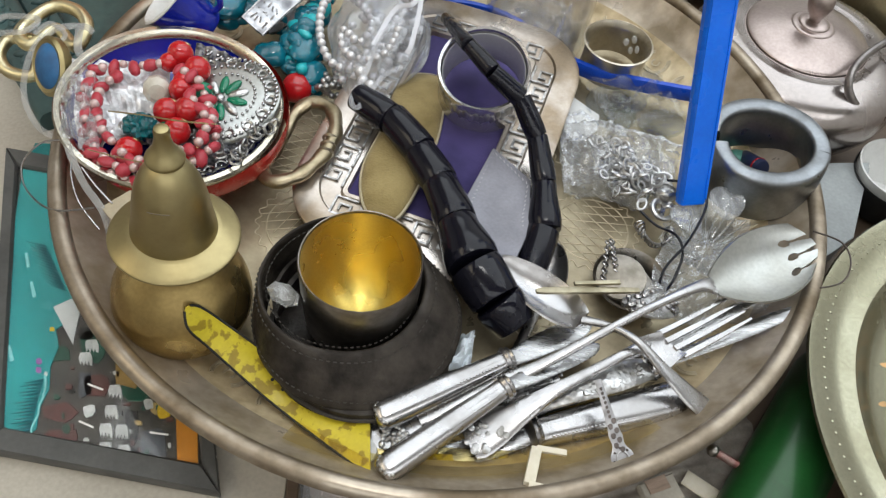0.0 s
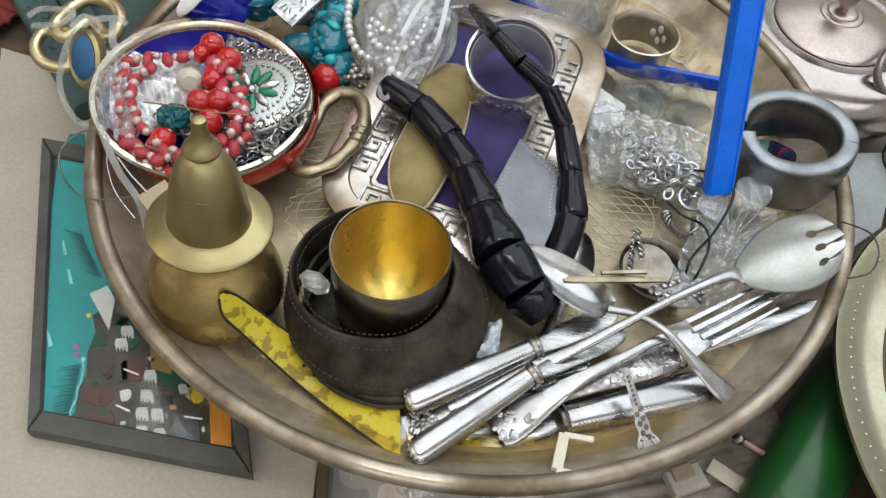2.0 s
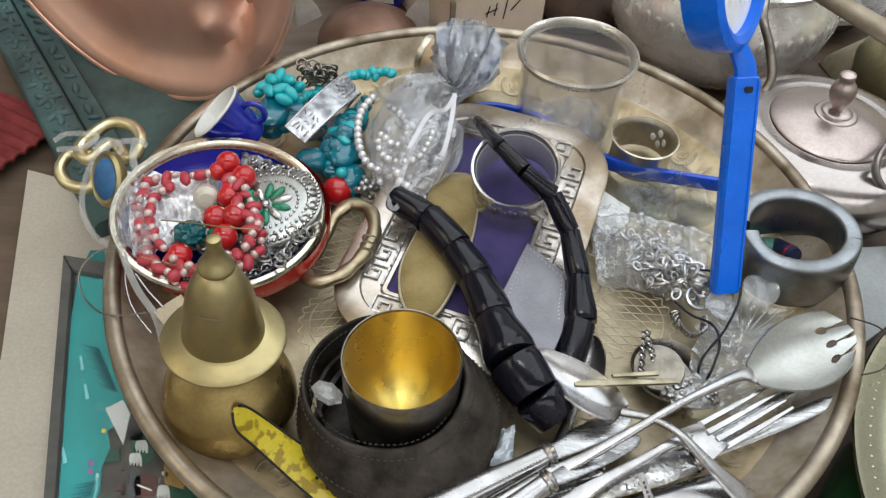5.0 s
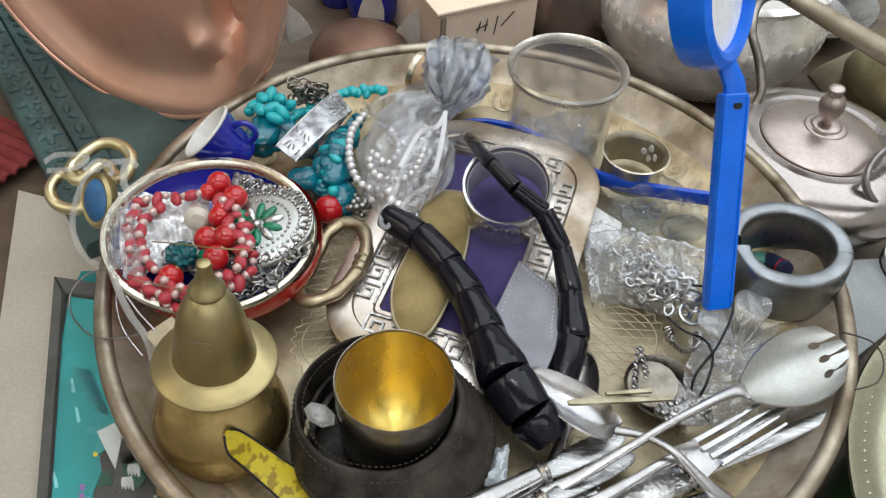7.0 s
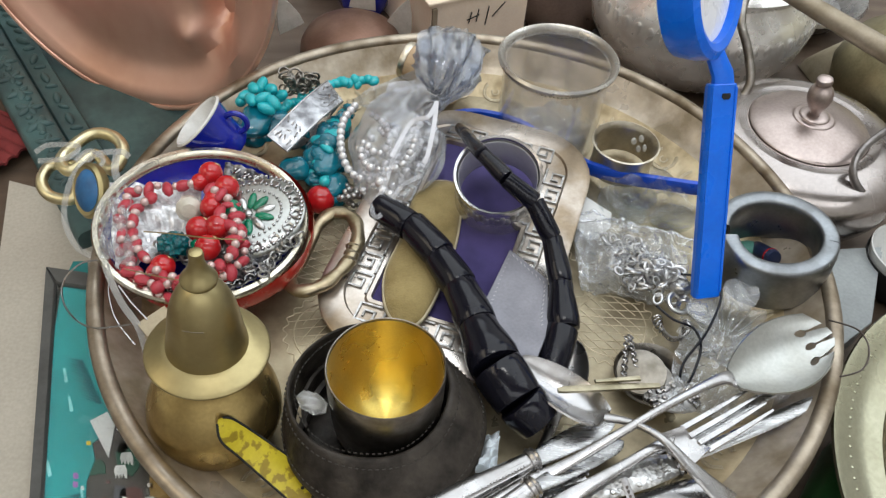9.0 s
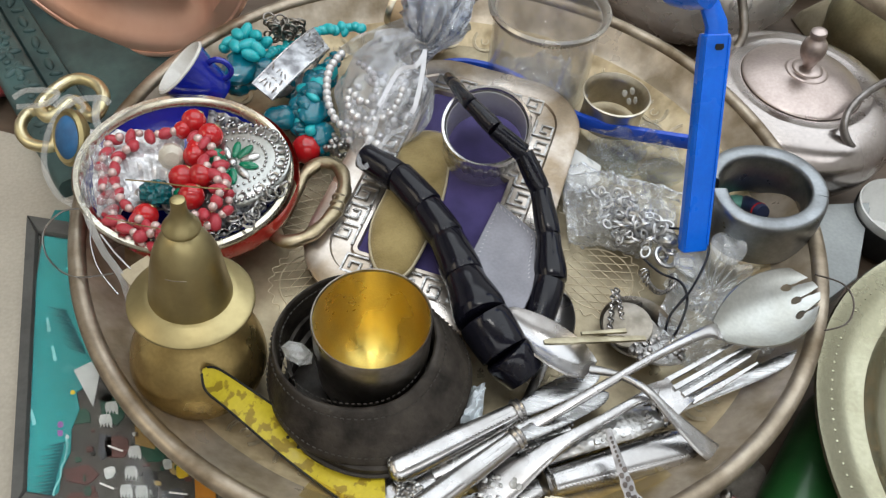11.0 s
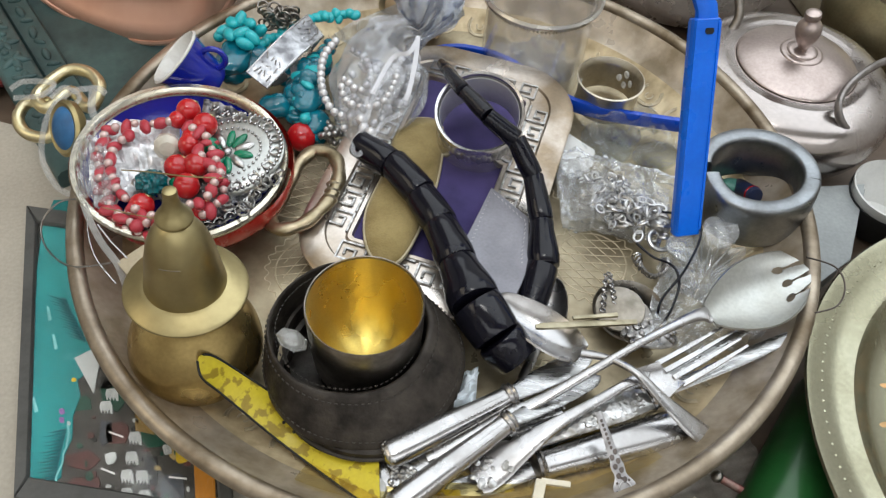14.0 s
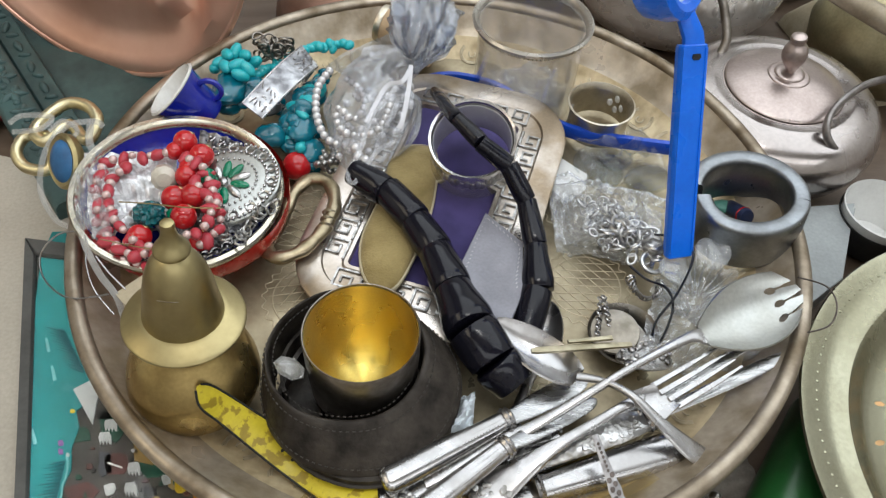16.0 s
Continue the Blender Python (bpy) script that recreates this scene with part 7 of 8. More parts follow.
# springy coil earring and black cord
sp_ = thing("spiral_earring", pose(0, 0, 0), "small coiled silver wire earring", "earring")
arc = [(0.1293, -0.0577, 0.0160), (0.1314, -0.0671, 0.0160), (0.1362, -0.0738, 0.0160), (0.1438, -0.0719, 0.0170), (0.1485, -0.0631, 0.0180)]
for k, p in enumerate(spline(arc, 4)):
    part("coil", torus(B(), Matrix.Translation(p) @ pose(0, 0, 0, 75, 0, 20 * k), 0.0034, 0.0006, 12, 5), silver, sp_)
cord = thing("looped_cord", pose(0, 0, 0), "thin black cord looped over the trinkets", "cord")
for pts in ([(0.1279, -0.0519, 0.0240), (0.1380, -0.0619, 0.0220), (0.1495, -0.0708, 0.0240), (0.1511, -0.0857, 0.0240), (0.1437, -0.1029, 0.0200), (0.1376, -0.1111, 0.0140)], [(0.1483, -0.0284, 0.0300), (0.1678, -0.0375, 0.0360), (0.1694, -0.0530, 0.0340), (0.1545, -0.0787, 0.0300), (0.1385, -0.0959, 0.0220), (0.1343, -0.1071, 0.0160)]):
    part("strand", sweep(B(), spline([(*p, 0.0009, 0.0009) for p in pts], 8), 7), jet, cord)
wire = thing("thin_wire", pose(0, 0, 0), "thin dark wire loop at the tray rim", "wire")
part("strand", sweep(B(), spline([(*p, 0.0006, 0.0006) for p in ((0.2310, -0.0773, 0.0450), (0.2513, -0.0811, 0.0400), (0.2556, -0.0935, 0.0360), (0.2463, -0.1078, 0.0340), (0.2246, -0.1156, 0.0360))], 8), 6), dark_iron, wire)

# second spoon bowl behind the beads, tissue scrap
sb = thing("dessert_spoon", pose(0, 0, 0), "silver spoon half hidden behind the black beads", "spoon", "cutlery heap")
bowl_shell(sb, "bowl", (0.0706, -0.0782, 0.0180), (0.0583, -0.1170, 0.0100), 0.0125, 0.006, silver)
part("handle", sweep(B(), along([(*(0.0583, -0.1170, 0.0100), 0.004, 0.0016), (*(0.0483, -0.1408, 0.0080), 0.0035, 0.0016), (*(0.0388, -0.1632, 0.0060), 0.005, 0.0014)], 5), 10), silver, sb)
bm = B()
t0 = [Vector(p) for p in ((-0.0049, -0.1460, 0.0100), (0.0163, -0.1429, 0.0100), (0.0143, -0.1661, 0.0100), (-0.0122, -0.1775, 0.0100))]
shell(bm, lambda u, v: t0[0].lerp(t0[1], u).lerp(t0[3].lerp(t0[2], u), v) + Vector((0, 0, 0.008 * abs(noise.noise((5 * u, 5 * v, 2))) + 0.004 * math.sin(7 * u + 5 * v))), 26, 22, 0.0006)
solo("tissue_scrap", bm, surface("blue_tissue", (0.80, 0.86, 0.90), 0.35, 0, scale=120, dirt=(0.58, 0.65, 0.70), bump=0.6), Matrix(), "crumpled pale blue tissue scrap on the tray", "tissue")


# ---- clear glass flower dish and petals ----
def glass_flower():
    c = Vector((0.1765, -0.0667, 0.0120))
    t = thing("glass_flower", Matrix.Translation(c) @ pose(0, 0, -0.010), "clear fluted glass flower dish", "glass dish")

    def f(u, v):
        a = u * 2 * math.pi
        r = 0.006 + 0.025 * v
        k = 1 + 0.08 * v * math.cos(13 * a)
        return Vector((r * k * math.cos(a), r * k * math.sin(a), 0.002 + 0.014 * v * v + 0.0015 * v * math.cos(13 * a)))
    part("fluted_bowl", shell(B(), f, 156, 10, 0.0016, True), flower_glass, t)
    for k in range(26):
        a = 2 * math.pi * k / 26
        r0, r1 = (0.007, 0.026) if k % 2 else (0.012, 0.029)
        part("rib", sweep(B(), [(r0 * math.cos(a), r0 * math.sin(a), 0.0050, 0.0004, 0.0005), (0.5 * (r0 + r1) * math.cos(a), 0.5 * (r0 + r1) * math.sin(a), 0.0092, 0.0007, 0.0007), (r1 * math.cos(a), r1 * math.sin(a), 0.0165, 0.0005, 0.0005)], 6), frosted, t)
    return t


glass_flower()
for p, a in (((0.1871, -0.0545, 0.0260), 10), ((0.1670, -0.0605, 0.0220), 80)):
    bm = B()
    bead(bm, (0, 0.010, 0.004), 0.0125, 18, 10, Matrix.Diagonal((1.0, 1.0, 0.22, 1)))
    for v in bm.verts:
        v.co.z += 30 * (v.co.x ** 2) + 0.0008 * math.sin(700 * v.co.x)
    solo("plastic_petal", bm, milky, Matrix.Translation(p) @ pose(0, 0, 0, 15, 0, a), "milky translucent plastic petal", "petal", "milky petals")

# things inside the bangle
tube = thing("blue_tube", Matrix.Translation((0.2244, 0.0075, 0.0140)) @ pose(0, 0, 0, 60, 0, 12), "small dark blue tube with a red ring inside the bangle", "tube")
part("barrel", lathe(B(), [(0, -0.013), (0.0058, -0.013), (0.0064, -0.012), (0.0064, 0.009), (0.0055, 0.0115), (0, 0.012)], 24), surface("navy_label", (0.02, 0.03, 0.08), 0.35), tube)
part("red_ring", lathe(B(), [(0.0063, 0.006), (0.0067, 0.0062), (0.0067, 0.0074), (0.0063, 0.0076)], 24), red_bead, tube)
solo("green_stone", bead(B(), (0, 0, 0), 0.008, 10, 7, Matrix.Diagonal((1.2, 0.8, 0.5, 1))), surface("green_stone", (0.10, 0.30, 0.24), 0.3), Matrix.Translation((0.2159, 0.0175, 0.0100)), "small sea-green stone inside the bangle", "stone", smooth=False)

# ---- small blue enamel cup on its side ----
cm = axis_to((-0.1762, 0.0825, 0.0340), (-0.1921, 0.0837, 0.0503))
bc = thing("blue_cup", cm, "small cobalt blue enamel cup lying on its side, white inside", "cup")
part("cup_wall", lathe(B(), [(0, 0), (0.014, 0), (0.017, 0.003), (0.0185, 0.018), (0.0225, 0.034), (0.0218, 0.0345), (0.0178, 0.018), (0.015, 0.005), (0, 0.004)], 40), blue_enamel, bc)
part("white_inside", lathe(B(), [(0.0216, 0.0346), (0.0226, 0.0350), (0.0232, 0.0340), (0.0240, 0.0350), (0.0225, 0.0362), (0.0205, 0.0345), (0.0170, 0.018), (0.0140, 0.006), (0, 0.0055)], 40), white_enamel, bc)
hd = cm.inverted().to_3x3() @ Vector((0.92, -0.05, 0.35))
ha = math.atan2(hd.y, hd.x)
part("handle", torus(B(), pose(0.0215 * math.cos(ha), 0.0215 * math.sin(ha), 0.016, 90, 0, math.degrees(ha)), 0.0085, 0.0022, 20, 8), blue_enamel, bc)

# ---- brass trinkets hanging at the rim ----
tr = thing("brass_bangle", pose(0, 0, 0), "pale brass twisted bangle hung over the tray rim", "bangle")
pts = [(-0.2556, 0.0695, 0.0400), (-0.2649, 0.0828, 0.0420), (-0.2806, 0.0864, 0.0420), (-0.2926, 0.0753, 0.0400), (-0.2999, 0.0615, 0.0360), (-0.2905, 0.0531, 0.0340), (-0.2774, 0.0694, 0.0360), (-0.2604, 0.0528, 0.0360)]
part("hoop", sweep(B(), spline([(*p, 0.0046, 0.0046) for p in pts], 6, True), 10, True), hoop_brass, tr)
tr2 = thing("brass_ring", pose(0, 0, 0), "pale brass ring hung over the tray rim", "ring")
pts = [(-0.2912, 0.0614, 0.0300), (-0.3096, 0.0650, 0.0280), (-0.3146, 0.0521, 0.0240), (-0.3062, 0.0404, 0.0200), (-0.2890, 0.0378, 0.0200), (-0.2865, 0.0486, 0.0260)]
part("hoop", sweep(B(), spline([(*p, 0.0044, 0.0044) for p in pts], 6, True), 10, True), hoop_brass, tr2)
lk = thing("blue_locket", Matrix.Translation((-0.2639, 0.0205, 0.0460)) @ pose(0, 0, 0, 48, -28, -20), "oval brass locket set with a blue cabochon", "locket")
part("brass_case", lathe(B(), [(0, -0.006), (0.013, -0.006), (0.0155, -0.003), (0.0158, 0.002), (0.0140, 0.0042), (0.0125, 0.0035), (0, 0.003)], 36, squash=1.25), bell_brass, lk)
part("blue_stone", lathe(B(), [(0, 0.0075), (0.006, 0.0070), (0.0100, 0.0055), (0.0122, 0.0032), (0, 0.003)], 36, squash=1.25), surface("dusty_blue_stone", (0.03, 0.13, 0.30), 0.4, 0, scale=80), lk, "dusty blue cabochon")
sheer_ribbon = surface("sheer_ribbon", (0.62, 0.62, 0.60), 0.35, alpha=0.32)
rbn = thing("white_ribbon", pose(0, 0, 0), "tangled translucent white ribbon tied to the brass rings", "ribbon")
for pts, w in (([(-0.3212, 0.0697, 0.0360), (-0.3097, 0.0717, 0.0420), (-0.2839, 0.0619, 0.0500), (-0.2894, 0.0513, 0.0480), (-0.3161, 0.0604, 0.0360)], 0.0022), ([(-0.2772, 0.0422, 0.0460), (-0.2682, 0.0512, 0.0520), (-0.2523, 0.0578, 0.0500), (-0.2458, 0.0543, 0.0480)], 0.0024), ([(-0.2755, 0.0468, 0.0500), (-0.2818, 0.0291, 0.0440), (-0.2848, 0.0111, 0.0280), (-0.2755, -0.0045, 0.0160), (-0.2538, -0.0269, 0.0300)], 0.0023),
               ([(-0.2435, -0.0322, 0.0500), (-0.2293, -0.0601, 0.0520), (-0.2164, -0.0807, 0.0500), (-0.2039, -0.0951, 0.0440), (-0.1986, -0.1079, 0.0300)], 0.0024), ([(-0.2551, 0.0608, 0.0500), (-0.2507, 0.0364, 0.0500), (-0.2394, 0.0173, 0.0520)], 0.003), ([(-0.2814, 0.0464, 0.0500), (-0.2724, 0.0535, 0.0540), (-0.2601, 0.0444, 0.0530), (-0.2670, 0.0330, 0.0520), (-0.2780, 0.0418, 0.0500)], 0.0018)):
    part("tail", sweep(B(), spline([(*p, w * 0.9, 0.0002) for p in pts], 7), 6, power=0.5, up=(0.1, -0.6, 0.8)), sheer_ribbon, rbn)
hw = thing("wire_hoop", pose(0, 0, 0), "large thin silver wire hoop earring over the rim", "earring")
part("hoop", sweep(B(), spline([(*p, 0.0006, 0.0006) for p in ((-0.2343, -0.0430, 0.0460), (-0.2545, -0.0411, 0.0400), (-0.2644, -0.0535, 0.0340), (-0.2570, -0.0727, 0.0320), (-0.2363, -0.0896, 0.0360), (-0.2090, -0.0923, 0.0440))], 8), 6), silver, hw)
part("second_wire", sweep(B(), spline([(*p, 0.0005, 0.0005) for p in ((-0.2313, -0.0501, 0.0460), (-0.2293, -0.0673, 0.0440), (-0.2207, -0.0862, 0.0400), (-0.2071, -0.1006, 0.0340))], 8), 6), silver, hw)
tg = thing("paper_tag", pose(0, 0, 0), "small crumpled beige tag behind the jar", "tag")
part("tag", slab(B(), [p[:2] for p in ((-0.2056, -0.0925, 0.0500), (-0.1920, -0.0781, 0.0500), (-0.1840, -0.0879, 0.0500), (-0.1954, -0.1039, 0.0500))], 0.044, 0.0452, 0.0003, pose(0, 0, 0)), surface("beige_tag", (0.45, 0.38, 0.26), 0.6), tg, smooth=False)
part("tag_string", sweep(B(), [(*(-0.1996, -0.0899, 0.0460), 0.0005, 0.0005), (*(-0.2115, -0.0788, 0.0480), 0.0005, 0.0005), (*(-0.2216, -0.0673, 0.0500), 0.0005, 0.0005)], 5), ribbon_white, tg)


# ---- jewellery in the dish ----
def dish_jewels():
    # oval filigree brooch with green leaves
    t = thing("filigree_brooch", Matrix.Translation((-0.1511, -0.0031, 0.0500)) @ pose(0, 0, 0, 6, -8, 18) @ Matrix.Diagonal((1.28, 1.28, 1.28, 1)), "large oval silver filigree brooch with green enamel leaves", "brooch")
    part("plate", lathe(B(), [(0, 0.001), (0.022, 0.001), (0.0275, 0.0), (0.030, -0.0015), (0.0305, -0.003), (0, -0.003)], 56, squash=0.86), satin_silver, t)
    for R, n, r in ((0.0290, 60, 0.0012), (0.0235, 46, 0.0010), (0.0180, 36, 0.0009)):
        bm = B()
        for k in range(n):
            a = 2 * math.pi * k / n
            bead(bm, (R * math.cos(a), 0.86 * R * math.sin(a), 0.0014), r, 6, 4)
        tagged(part("beaded_ring", bm, silver, t), kind="stuff")
    rg = random.Random(6)
    for k in range(16):
        a = 2 * math.pi * k / 16
        m = pose(0.0262 * math.cos(a), 0.0262 * 0.86 * math.sin(a), 0.0012, 0, 0, math.degrees(a))
        part("scroll", torus(B(), m, 0.0024, 0.0007, 12, 5), plated, t)
    for k in range(11):
        a = 2 * math.pi * k / 11
        m = pose(0.0095 * math.cos(a), 0.0086 * math.sin(a), 0.0016, 0, 0, math.degrees(a)) @ Matrix.Diagonal((1, 0.42, 0.25, 1))
        part("leaf", bead(B(), (0, 0, 0), 0.0056, 10, 6, m), green_enamel if k % 3 else plated, t, "green enamel leaf" if k % 3 else "")
    part("centre", bead(B(), (0, 0, 0.0018), 0.0028, 12, 8, squash=0.6), silver, t)
    # coral chip and pearl necklace, looped round the dish
    t = thing("coral_necklace", pose(0, 0, 0), "necklace of coral chips and small rose pearls", "necklace")
    bm = B()
    bead(bm, (0, 0, 0), 1.0, 8, 6)
    chip = part("coral_chip", bm, coral, t)
    bm = B()
    bead(bm, (0, 0, 0), 1.0, 10, 7)
    rp = part("rose_pearl", bm, rose_pearl, t)
    used = {"c": 0, "p": 0}

    def put(kind, base, p, sx, sy, sz):
        o = base if used[kind] == 0 else new(base.name.split(".")[0], base.data)
        used[kind] += 1
        o.parent = t
        o.matrix_basis = Matrix.Translation(p) @ pose(0, 0, 0, rg.uniform(-30, 30), rg.uniform(-30, 30), rg.uniform(0, 180)) @ Matrix.Diagonal((sx, sy, sz, 1))
    loop = [(-0.1872, 0.0209, 0.0560), (-0.2043, 0.0174, 0.0540), (-0.2211, 0.0151, 0.0540), (-0.2322, 0.0088, 0.0540), (-0.2338, -0.0074, 0.0520), (-0.2305, -0.0263, 0.0500), (-0.2214, -0.0434, 0.0500), (-0.2143, -0.0576, 0.0500), (-0.2001, -0.0679, 0.0520), (-0.1881, -0.0673, 0.0520)]
    loop2 = [(-0.1766, 0.0104, 0.0620), (-0.1653, 0.0000, 0.0620), (-0.1569, -0.0136, 0.0600), (-0.1505, -0.0294, 0.0580), (-0.1474, -0.0430, 0.0540), (-0.1533, -0.0561, 0.0520), (-0.1614, -0.0618, 0.0500)]
    loop3 = [(-0.2175, -0.0566, 0.0460), (-0.2066, -0.0678, 0.0460), (-0.1933, -0.0726, 0.0460), (-0.1834, -0.0683, 0.0480), (-0.2031, -0.0570, 0.0500), (-0.1977, -0.0495, 0.0500)]
    loop4 = [(-0.2163, 0.0043, 0.0560), (-0.2238, -0.0045, 0.0550), (-0.2251, -0.0195, 0.0540), (-0.2175, -0.0361, 0.0530), (-0.2076, -0.0503, 0.0530), (-0.1923, -0.0623, 0.0540), (-0.1797, -0.0639, 0.0540)]
    loop5 = [(-0.1660, -0.0155, 0.0640), (-0.1567, -0.0285, 0.0620), (-0.1526, -0.0439, 0.0600), (-0.1581, -0.0545, 0.0580), (-0.1681, -0.0574, 0.0580)]
    for ln in (loop, loop2, loop3, loop4, loop5):
        last, k = None, 0
        for p in spline(ln, 12):
            if last is None or np.linalg.norm(p - last) > 0.0050:
                q = Vector(p) + Vector((rg.uniform(-0.0012, 0.0012), rg.uniform(-0.0012, 0.0012), rg.uniform(-0.001, 0.001)))
                if k % 2:
                    put("p", rp, q + Vector((0, 0, 0.0012)), *(3 * (rg.uniform(0.0027, 0.0034),)))
                else:
                    put("c", chip, q, rg.uniform(0.0052, 0.0078), rg.uniform(0.0034, 0.0046), rg.uniform(0.0028, 0.0042))
                last = p
                k += 1
    # big red beads
    t = thing("red_bead_earrings", pose(0, 0, 0), "bunch of glossy red round beads with gold wires", "beads")
    for p, r in (((-0.1811, 0.0290, 0.0580), 0.0085), ((-0.1677, 0.0153, 0.0580), 0.0088), ((-0.1738, 0.0047, 0.0560), 0.0080), ((-0.1792, -0.0244, 0.0580), 0.0086), ((-0.1674, -0.0227, 0.0580), 0.0088), ((-0.1709, -0.0387, 0.0560), 0.0086), ((-0.1751, -0.0025, 0.0560), 0.0080), ((-0.1981, -0.0509, 0.0500), 0.0082), ((-0.1594, -0.0537, 0.0500), 0.0070), ((-0.1874, 0.0220, 0.0560), 0.0064)):
        part("bead", bead(B(), p, r, 20, 14), red_bead, t)
        part("wire_cap", torus(B(), Matrix.Translation(Vector(p) + Vector((0.5 * r, 0.55 * r, r * 0.55))) @ pose(0, 0, 0, -40, 35, 0), 0.0020, 0.0007, 10, 5), bell_brass, t)
    part("gold_thread", sweep(B(), spline([(*p, 0.0005, 0.0005) for p in ((-0.2111, -0.0337, 0.0640), (-0.1904, -0.0369, 0.0660), (-0.1679, -0.0415, 0.0680), (-0.1464, -0.0365, 0.0620))], 6), 5), bell_brass, t)
    part("gold_thread", sweep(B(), spline([(*p, 0.0004, 0.0004) for p in ((-0.2190, -0.0584, 0.0560), (-0.1989, -0.0665, 0.0600), (-0.1809, -0.0701, 0.0600))], 6), 5), bell_brass, t)
    # scrolled silver collar lying round the inside of the dish
    t = thing("scroll_collar", DISH, "wide silver scrollwork collar lying inside the dish", "collar")
    def band(u, v):
        a = radians(-110 + 195 * u)
        r = 0.0455 + 0.0150 * v
        return Vector((r * math.cos(a), r * math.sin(a), -0.0170 + 0.0130 * v + 0.0012 * math.sin(40 * a)))
    part("band", shell(B(), band, 70, 6, 0.0010), surface("blackened_silver", (0.42, 0.42, 0.43), 0.34, 0.8, scale=220, dirt=(0.05, 0.05, 0.06), amount=0.5), t)
    for k in range(24):
        for v, R in ((0.3, 0.0030), (0.78, 0.0036)):
            p = band((k + 0.5 * (v > 0.5) + 0.3) / 24.8, v)
            part("scroll", torus(B(), Matrix.Translation(p + Vector((0, 0, 0.0014))) @ pose(0, 0, 0, 0, -20, 15 * k), R, 0.0008, 12, 5), silver, t)
            part("grain", bead(B(), p + Vector((0, 0, 0.0016)), 0.0014, 8, 6), pearl if k % 3 == 0 else silver, t)
    tagged(part("pearl_edge", sweep(B(), [(*(band(k / 60, 0.0) + Vector((0, 0, 0.001))), 0.0014, 0.0014) for k in range(61)], 7), satin_silver, t), kind="stuff")
    # white shell bead, teal bead, green beads
    s = solo("shell_bead", lathe(B(), [(0, -0.0075), (0.005, -0.007), (0.0085, -0.003), (0.0088, 0.003), (0.005, 0.007), (0, 0.0075)], 10), surface("cream_shell", (0.70, 0.65, 0.55), 0.3, coat=0.3), Matrix.Translation((-0.1900, -0.0034, 0.0560)) @ pose(0, 0, 0, 60, 30, 0), "cream ribbed shell bead in the dish", "bead")
    bm = B()
    bead(bm, (0, 0, 0), 0.0088, 24, 18, Matrix.Diagonal((1.1, 0.95, 0.9, 1)))
    for v in bm.verts:
        v.co *= 1 + 0.38 * noise.noise(v.co * 520)
    solo("teal_bead", bm, surface("teal_bead", (0.0, 0.13, 0.15), 0.25, 0, scale=300, dirt=(0.0, 0.05, 0.06), coat=0.4), Matrix.Translation((-0.1934, -0.0365, 0.0560)), "knobbly dark teal bead in the dish", "bead")
    for p in ((-0.1607, -0.0037, 0.0580), (-0.1783, -0.0339, 0.0520)):
        solo("green_bead", bead(B(), (0, 0, 0), 0.0058, 8, 6), green_enamel, Matrix.Translation(p), "small green faceted bead in the dish", "bead", "green beads", smooth=False)
    # crumpled clear and silvery foil
    q = [Vector(p) for p in ((-0.2513, 0.0245, 0.0510), (-0.1899, 0.0351, 0.0440), (-0.1828, -0.0307, 0.0440), (-0.2267, -0.0565, 0.0480))]
    bm = B()
    shell(bm, lambda u, v: q[0].lerp(q[1], u).lerp(q[3].lerp(q[2], u), v) + Vector((0, 0, 0.010 * noise.noise((4 * u, 4 * v, 1)) + 0.0028 * noise.noise((12 * u, 12 * v, 3)))), 34, 30, 0.0004)
    foil = surface("silver_foil", (0.80, 0.81, 0.83), 0.34, 0.35, scale=130, dirt=(0.16, 0.17, 0.18), amount=0.36)
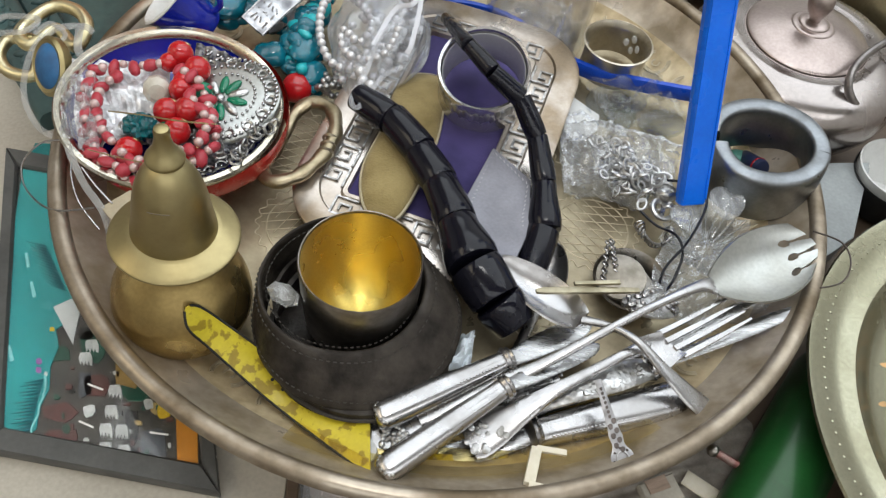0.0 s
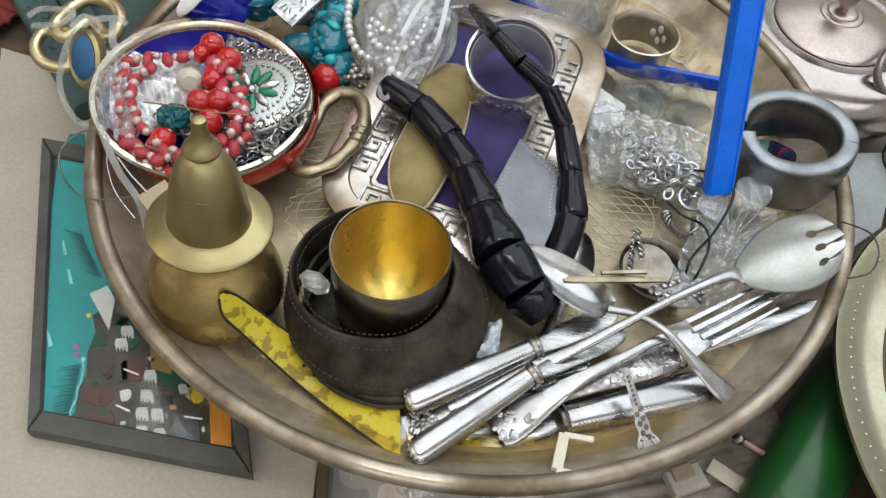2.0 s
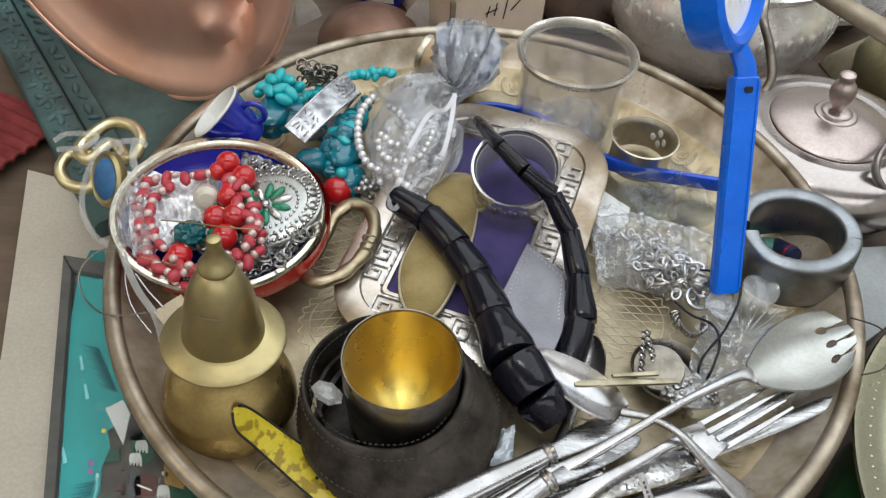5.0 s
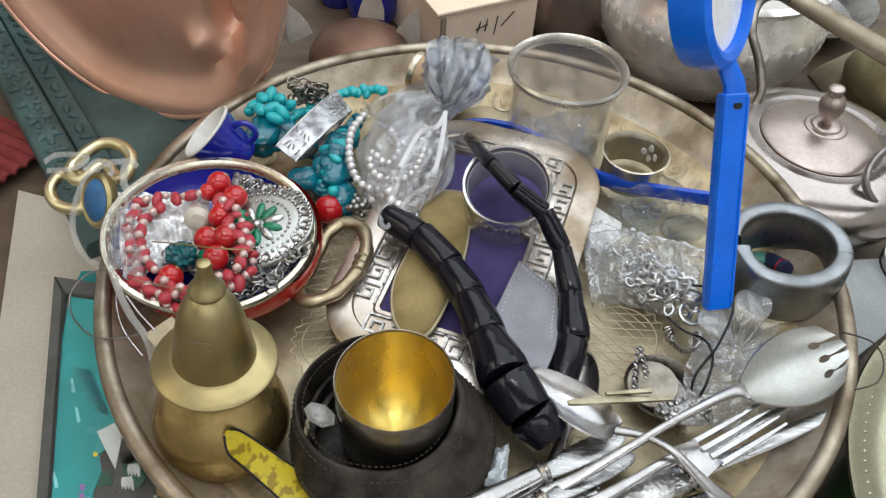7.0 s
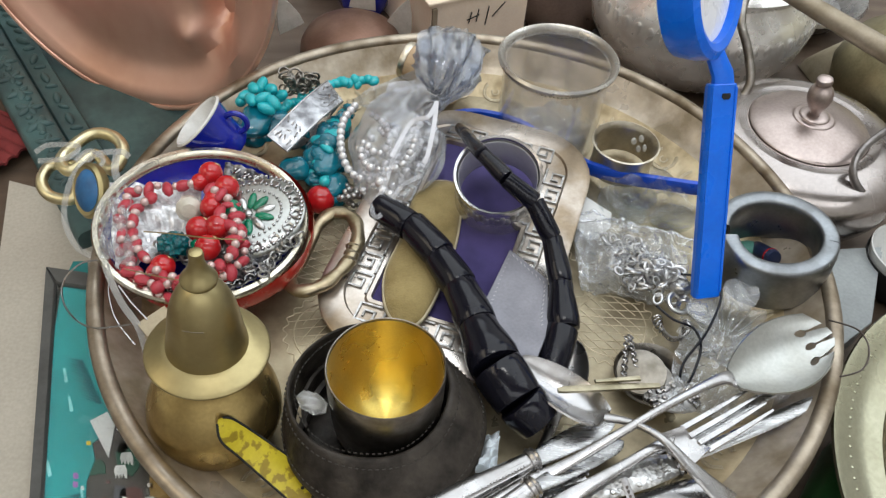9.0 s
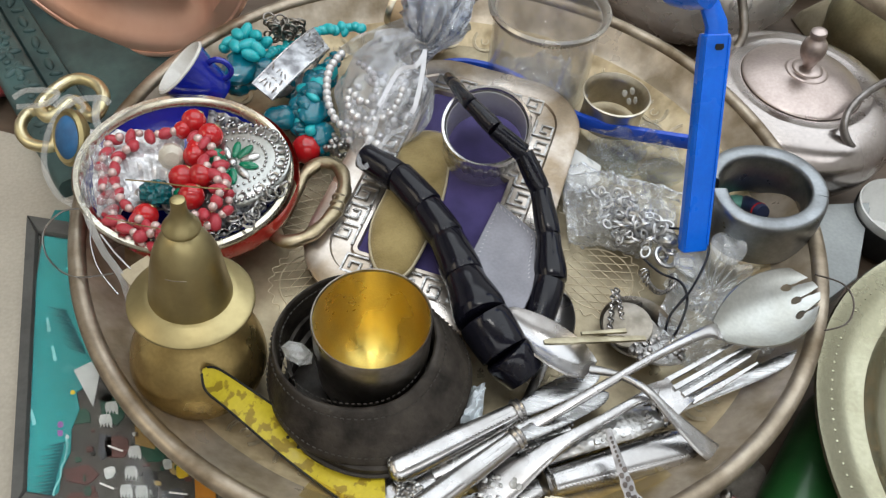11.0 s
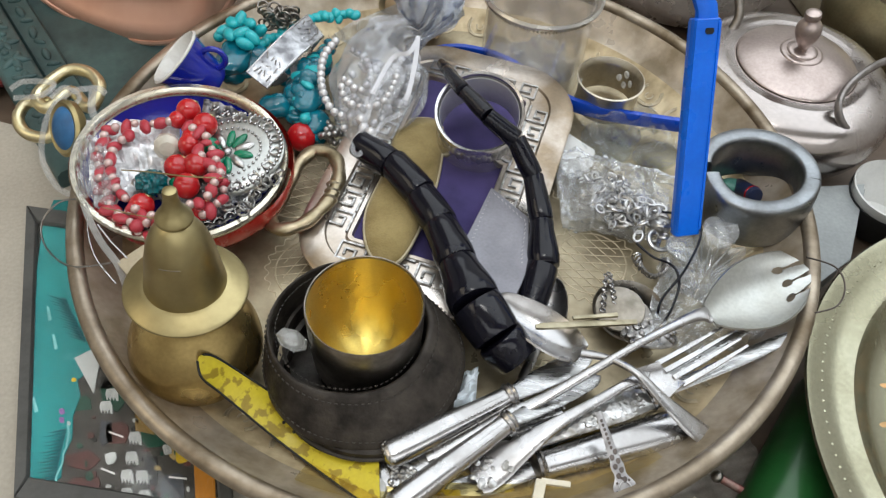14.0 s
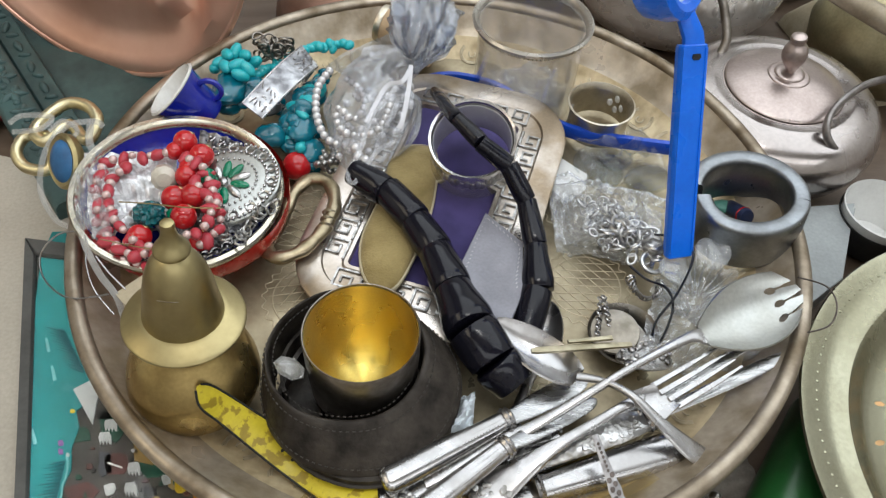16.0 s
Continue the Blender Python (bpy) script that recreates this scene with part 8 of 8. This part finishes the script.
    q3 = [Vector(p) for p in ((-0.2019, -0.0229, 0.0400), (-0.1654, 0.0062, 0.0400), (-0.1284, -0.0360, 0.0420), (-0.1714, -0.0626, 0.0420))]
    bm3 = B()
    shell(bm3, lambda u, v: q3[0].lerp(q3[1], u).lerp(q3[3].lerp(q3[2], u), v) + Vector((0, 0, 0.008 * noise.noise((5 * u, 5 * v, 11)) + 0.004 * noise.noise((14 * u, 14 * v, 13)))), 30, 26, 0.0004)
    solo("foil_scrap", bm3, surface("dark_foil", (0.50, 0.51, 0.53), 0.3, 0.6, scale=200, dirt=(0.05, 0.05, 0.06), amount=0.5), Matrix(), "crumpled dark silver foil under the beads", "foil", smooth=False)
    solo("foil_scrap", bm, foil, Matrix(), "crumpled silvery foil in the dish", "foil", smooth=False)
    q2 = [Vector(p) for p in ((-0.2487, 0.0012, 0.0560), (-0.2329, 0.0133, 0.0560), (-0.2130, -0.0563, 0.0540), (-0.2371, -0.0498, 0.0560))]
    bm = B()
    shell(bm, lambda u, v: q2[0].lerp(q2[1], u).lerp(q2[3].lerp(q2[2], u), v) + Vector((0, 0, 0.010 * noise.noise((4 * u, 6 * v, 7)) + 0.004 * noise.noise((12 * u, 15 * v, 5)))), 26, 40, 0.0)
    solo("film_scrap", bm, film_mat, Matrix(), "crumpled clear film at the dish edge", "film")
    for p, a in (((-0.1359, 0.0261, 0.0500), 0), ((-0.1199, -0.0258, 0.0480), 40), ((-0.1319, -0.0465, 0.0480), 70), ((-0.1855, -0.0025, 0.0500), 10), ((-0.2024, -0.0305, 0.0480), 50), ((-0.1448, -0.0441, 0.0500), 100), ((-0.1901, -0.0380, 0.0460), 20)):
        bm = B()
        for k in range(4):
            torus(bm, pose(0.005 * k - 0.007, 0.002 * (k % 2), 0, 30 * k, 20, 0), 0.0036, 0.0009, 12, 5)
        solo("silver_finding", bm, plated, Matrix.Translation(p) @ pose(0, 0, 0, 0, 0, a), "small dark silver link ornament in the dish", "jewellery", "silver findings")


green_enamel = surface("green_enamel", (0.0, 0.20, 0.10), 0.2, 0, var=0.15, coat=0.5)
dish_jewels()
